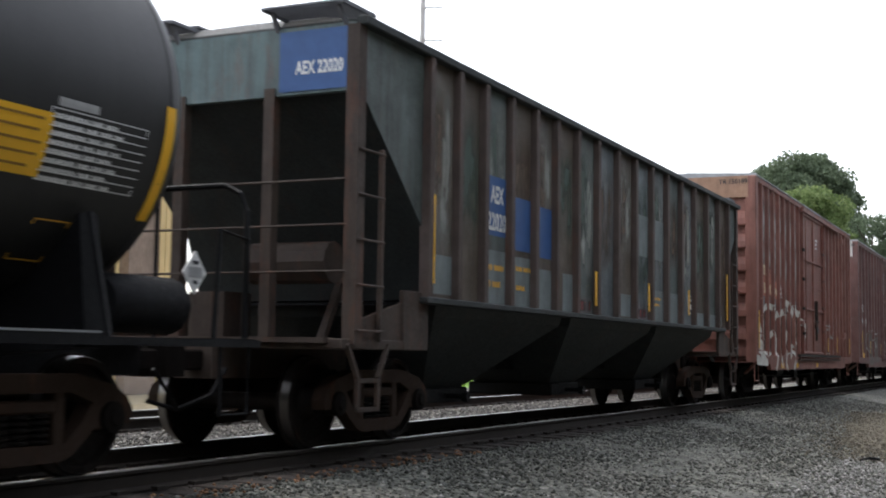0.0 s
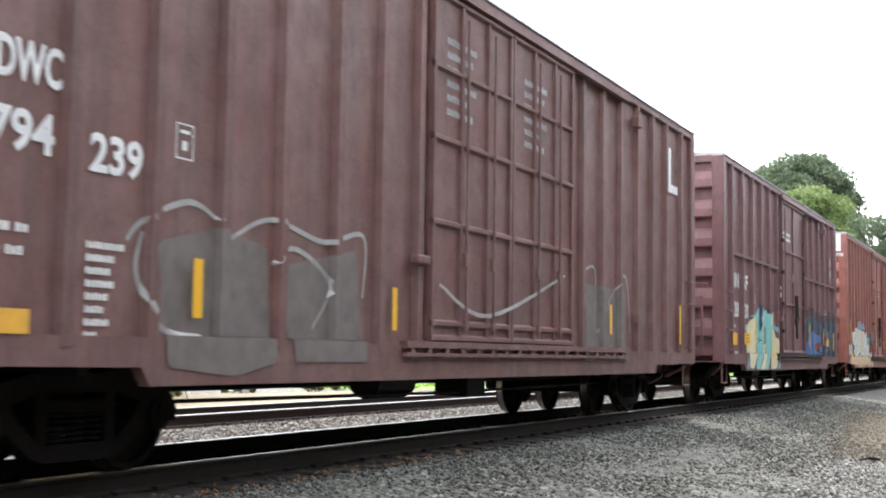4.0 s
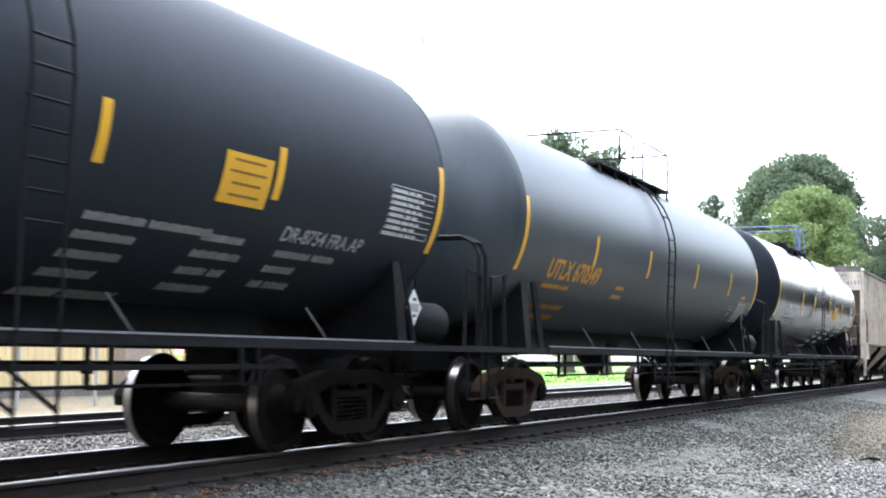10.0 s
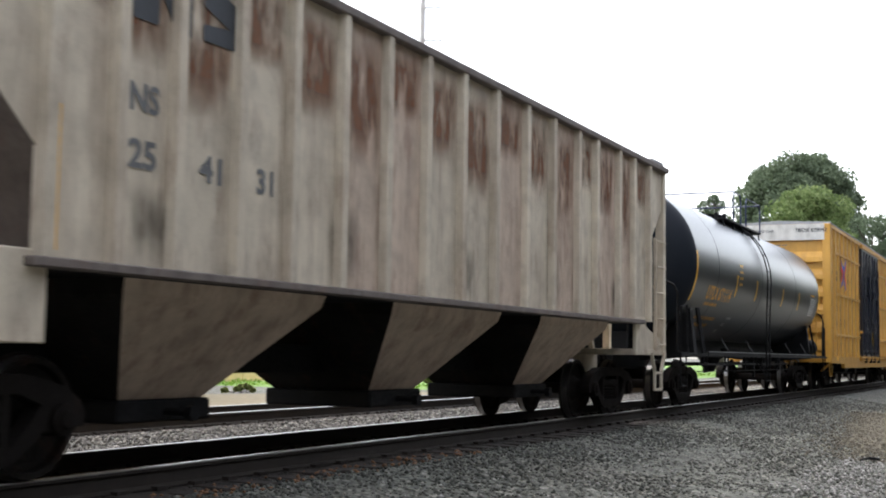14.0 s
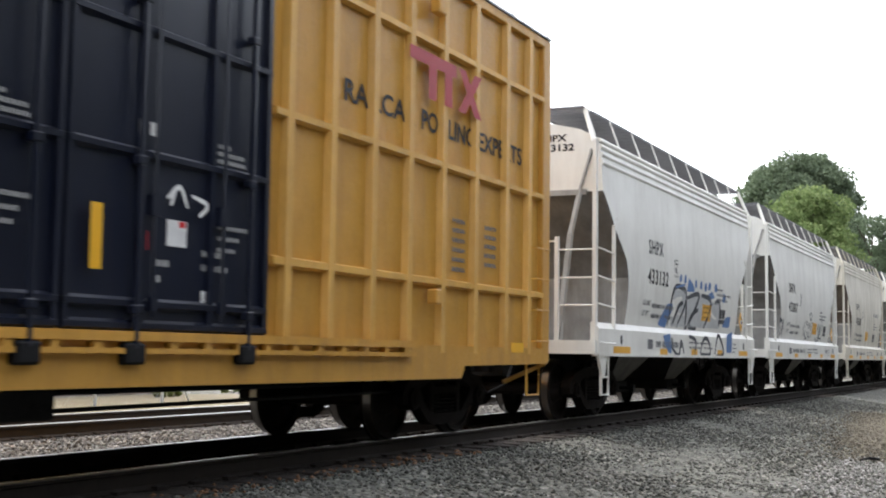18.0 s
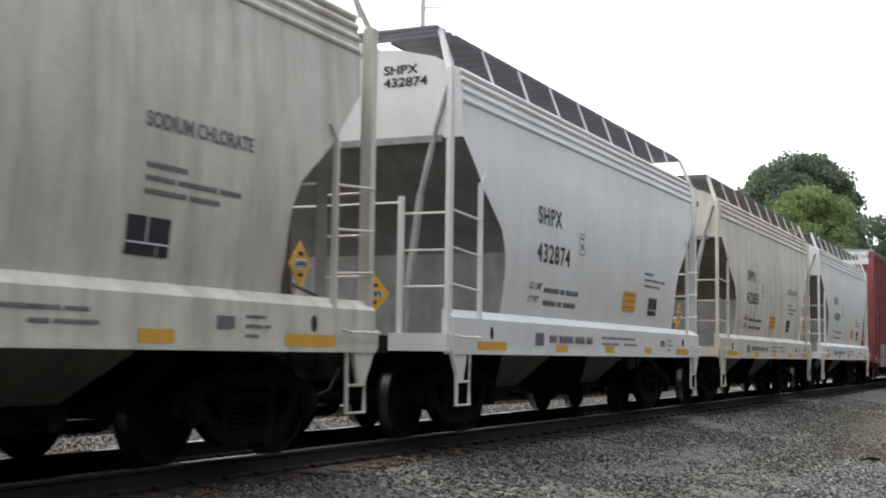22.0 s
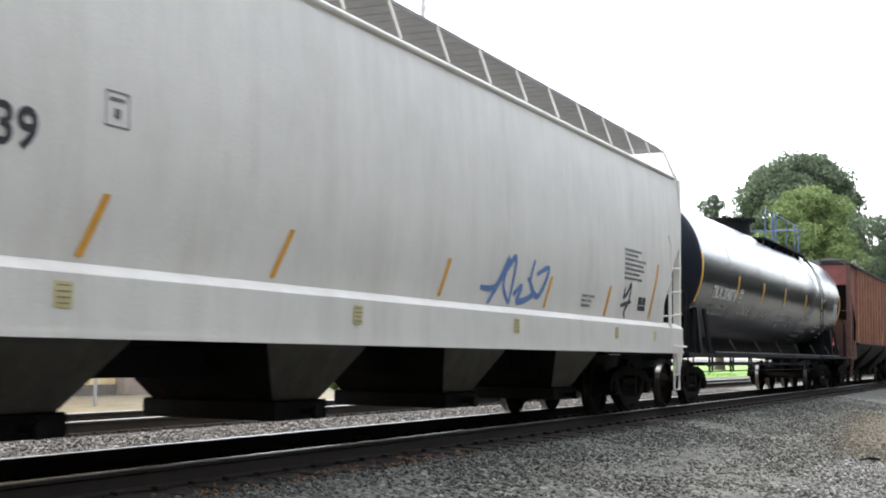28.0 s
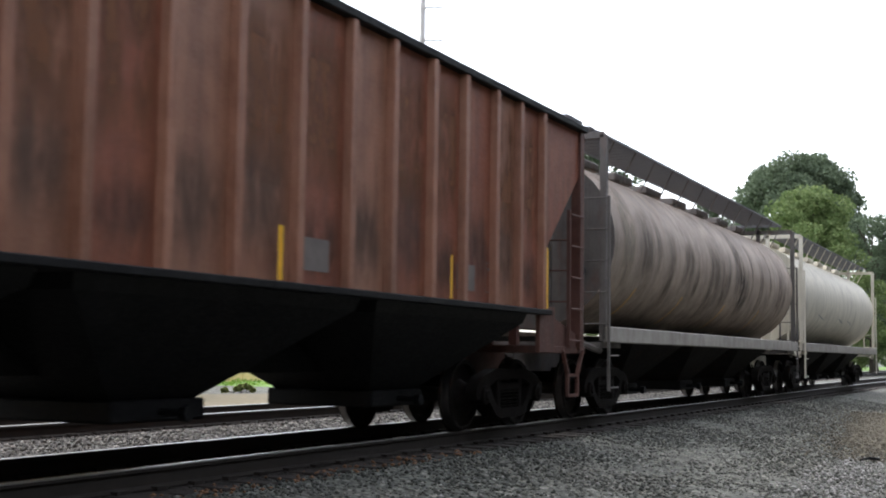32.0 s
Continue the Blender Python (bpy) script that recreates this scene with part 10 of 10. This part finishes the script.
    tree(128, 30.0, 18.9, 3.6, M_LEAFDARK, "dark green tree behind the train", 4, 0.3, 34, 360, 0.13)
    tree(86, 31.2, 18.4, 2.8, M_LEAFDARK, "grey-green tree behind the train", 5, 0.35, 40, 360, 0.14)
    tree(88, 29.0, 17.3, 2.6, M_LEAFDARK, "grey-green tree behind the train", 6, 0.35, 36, 360, 0.14)
    tree(140, 14.2, 14.0, 5.2, M_LEAFDARK, "dark green tree in the far row", 7, 0.1, 44, 360, 0.15)
    tree(106, 12.6, 8.4, 3.6, M_LEAFLIGHT, "low bright green tree at the tracks", 8, 0.1, 34, 340, 0.11)
    tree(170, 17.5, 17.0, 6.5, M_LEAFDARK, "wide dark green tree in the distance", 9, 0.1, 44, 340, 0.17)
    # the wood behind the camera, which the shining tanks mirror; it blocks low sky
    rng = random.Random(21)
    for i in range(38):
        x = -62 + i * 7.2 + rng.uniform(-1.5, 1.5)
        tree(x, -9.6 + rng.uniform(-1.3, 1.3), rng.uniform(11.0, 14.0), rng.uniform(4.4, 5.2), M_LEAFWOOD, "tall dark broadleaf tree of the unseen wood across from the railway", 200 + i, 0.06, 46, 120, 0.42)
    # Second row, out of view, closes gaps that let low sky through.
    for i in range(22):
        x = -60 + i * 12.5 + rng.uniform(-2, 2)
        tree(x, -19 + rng.uniform(-1.5, 1.5), rng.uniform(13.0, 16.0), rng.uniform(6.0, 7.0), M_LEAFWOOD, "tall dark broadleaf tree of the unseen wood across from the railway", 260 + i, 0.04, 44, 90, 0.55)
    # Unseen dark ground, added to darken what the tanks' lower sides mirror.
    bank = Shape()
    vs = []
    for i in range(61):
        x = -150 + i * 10
        vs += [(x, -600, -0.58), (x, -4.0 + 0.5 * math.sin(i * 1.3), -0.60)]
    bank.add(vs, [(2 * i, 2 * i + 2, 2 * i + 3, 2 * i + 1) for i in range(60)])
    tagged(new("grass_bank", bank.mesh("grass_bank", M_SHADEGRASS)), "unseen dark grassy ground under the wood", "ground", kind="structure")
    # tall steel utility pole
    p = thing("utility_pole", "tall weathered steel utility pole with side arms", "pole", (62.5, 31.5, -0.25))
    part("shaft", Shape().lathe([(0.0, 0.24), (8.0, 0.2), (16.0, 0.16), (27.0, 0.11), (27.1, 0.0)], "z", (0, 0, 0), 14), M_POLE, p, "", 40)
    for z in (18.98, 20.88, 22.8):
        part("side_arm", Shape().tube([(0, 0, z - 0.03), (0.25, -0.5, z), (0.5, -1.02, z)], 0.045), M_STEEL, p, "slim bracket arm")
        part("collar", Shape().lathe([(z - 0.12, 0.17), (z + 0.12, 0.17)], "z", (0, 0, 0), 12), M_POLE, p)


make_beyond()


# ---- small things on the near ground ----
def make_foreground():
    d = Shape()
    rng = random.Random(3)
    reach = [rng.uniform(0.75, 1.2) for _ in range(28)]
    vs = []
    for ring in range(7):
        for i in range(28):
            a = 2 * math.pi * i / 28
            along, across = 9.5 * reach[i] * ring / 6 * math.cos(a), 0.85 * reach[i] * ring / 6 * math.sin(a)
            x, y = 29.0 + along * 0.994 - across * 0.11, 3.28 + along * 0.11 + across
            vs.append((x, y, ground_height(y) + 0.034 - 0.05 * (ring / 6) ** 4))
    d.add(vs, [(r * 28 + i, (r + 1) * 28 + i, (r + 1) * 28 + (i + 1) % 28, r * 28 + (i + 1) % 28) for r in range(6) for i in range(28)])
    tagged(new("dirt_patch", d.mesh("dirt_patch", M_DIRT)), "sandy brown dirt patch in the gravel", "ground", kind="structure")
    st = thing("stick", "short dark stick lying on the gravel", "stick", (19.6, 2.5, -0.53))
    part("wood", Shape().tube([(0, 0, 0.02), (0.12, -0.1, 0.05), (0.2, -0.24, 0.03)], 0.022, 6), M_UNDER, st)
    scatter_stones("pale_chips", 420, strip(14.5, 19.5, 1.7, 2.9, 0.02, 1.0), 0.03, "pale chips of stone on the gravel", M_CHIPS, 7)
    scatter_stones("pale_chips", 260, strip(8.0, 16, 1.0, 5.5, 0.02, 1.0), 0.024, "pale chips of stone on the gravel", M_CHIPS, 8)
    def on_patch(rng, n):
        along, across = rng.uniform(-9.5, 6.0, n), rng.normal(0, 0.5, n)
        x, y = 29.0 + along, 3.28 + 0.11 * along + across
        z = np.interp(y, [-400, 2.2, 4.6, 6.0], [-0.62, -0.56, -0.42, -0.22])
        return np.stack([x, y, z + 0.03 + rng.uniform(-0.012, 0.01, n)], 1)
    scatter_stones("dirt_crumbs", 5200, on_patch, 0.024, "sandy crumbs and small stones on the dirt patch", M_CRUMBS, 11)
    scatter_stones("pale_chips", 700, strip(13.0, 20.5, 1.2, 2.7, 0.02, 1.0), 0.028, "pale chips of stone on the gravel", M_CHIPS, 12)
    scatter_stones("rust_bits", 160, strip(6.0, 14, 6.05, 6.5, 0.02, 1.0), 0.03, "rusty orange bits beside the rail", M_RUSTBITS, 9)


make_foreground()


# ---- what moves: the train rolls past at about 38 km/h, slowly gaining speed ----
SPEEDS = [(0, 10.31), (4, 10.47), (8, 10.63), (12, 10.83), (16, 10.78), (20, 10.82), (24, 10.87), (28, 10.88), (32, 11.14)]


def travelled(t):
    s = 0.0
    for (a, va), (b, vb) in zip(SPEEDS, SPEEDS[1:]):
        if t > a:
            e = min(t, b)
            s += (2 * va + (vb - va) * (e - a) / (b - a)) / 2 * (e - a)
    return s


def share_turning(first, others):
    """Every wheel set turns alike: they take over the keys of the first."""
    keys = first.animation_data
    for w in others:
        w.rotation_mode = "QUATERNION"
        data = w.animation_data_create()
        data.action = keys.action
        data.action_slot = keys.action_slot


def motions():
    times = [0.0, 1 / 30, 2 / 30] + [0.4 * i for i in range(1, 80)] + [32 - 2 / 30, 32 - 1 / 30, 32.0]
    for car, u in CARS:
        walk(car, [(t, pose(u - travelled(t), TRACK_NEAR, 0)) for t in times])
    every = [i / 30 for i in range(961)]
    for s, sets in WHEELSETS.items():
        walk(sets[0], [(t, pose(s * WHEELBASE / 2, 0, WHEEL_R, 0, -math.degrees(travelled(t) / WHEEL_R) % 360, 0)) for t in every])
        share_turning(sets[0], sets[1:])


motions()
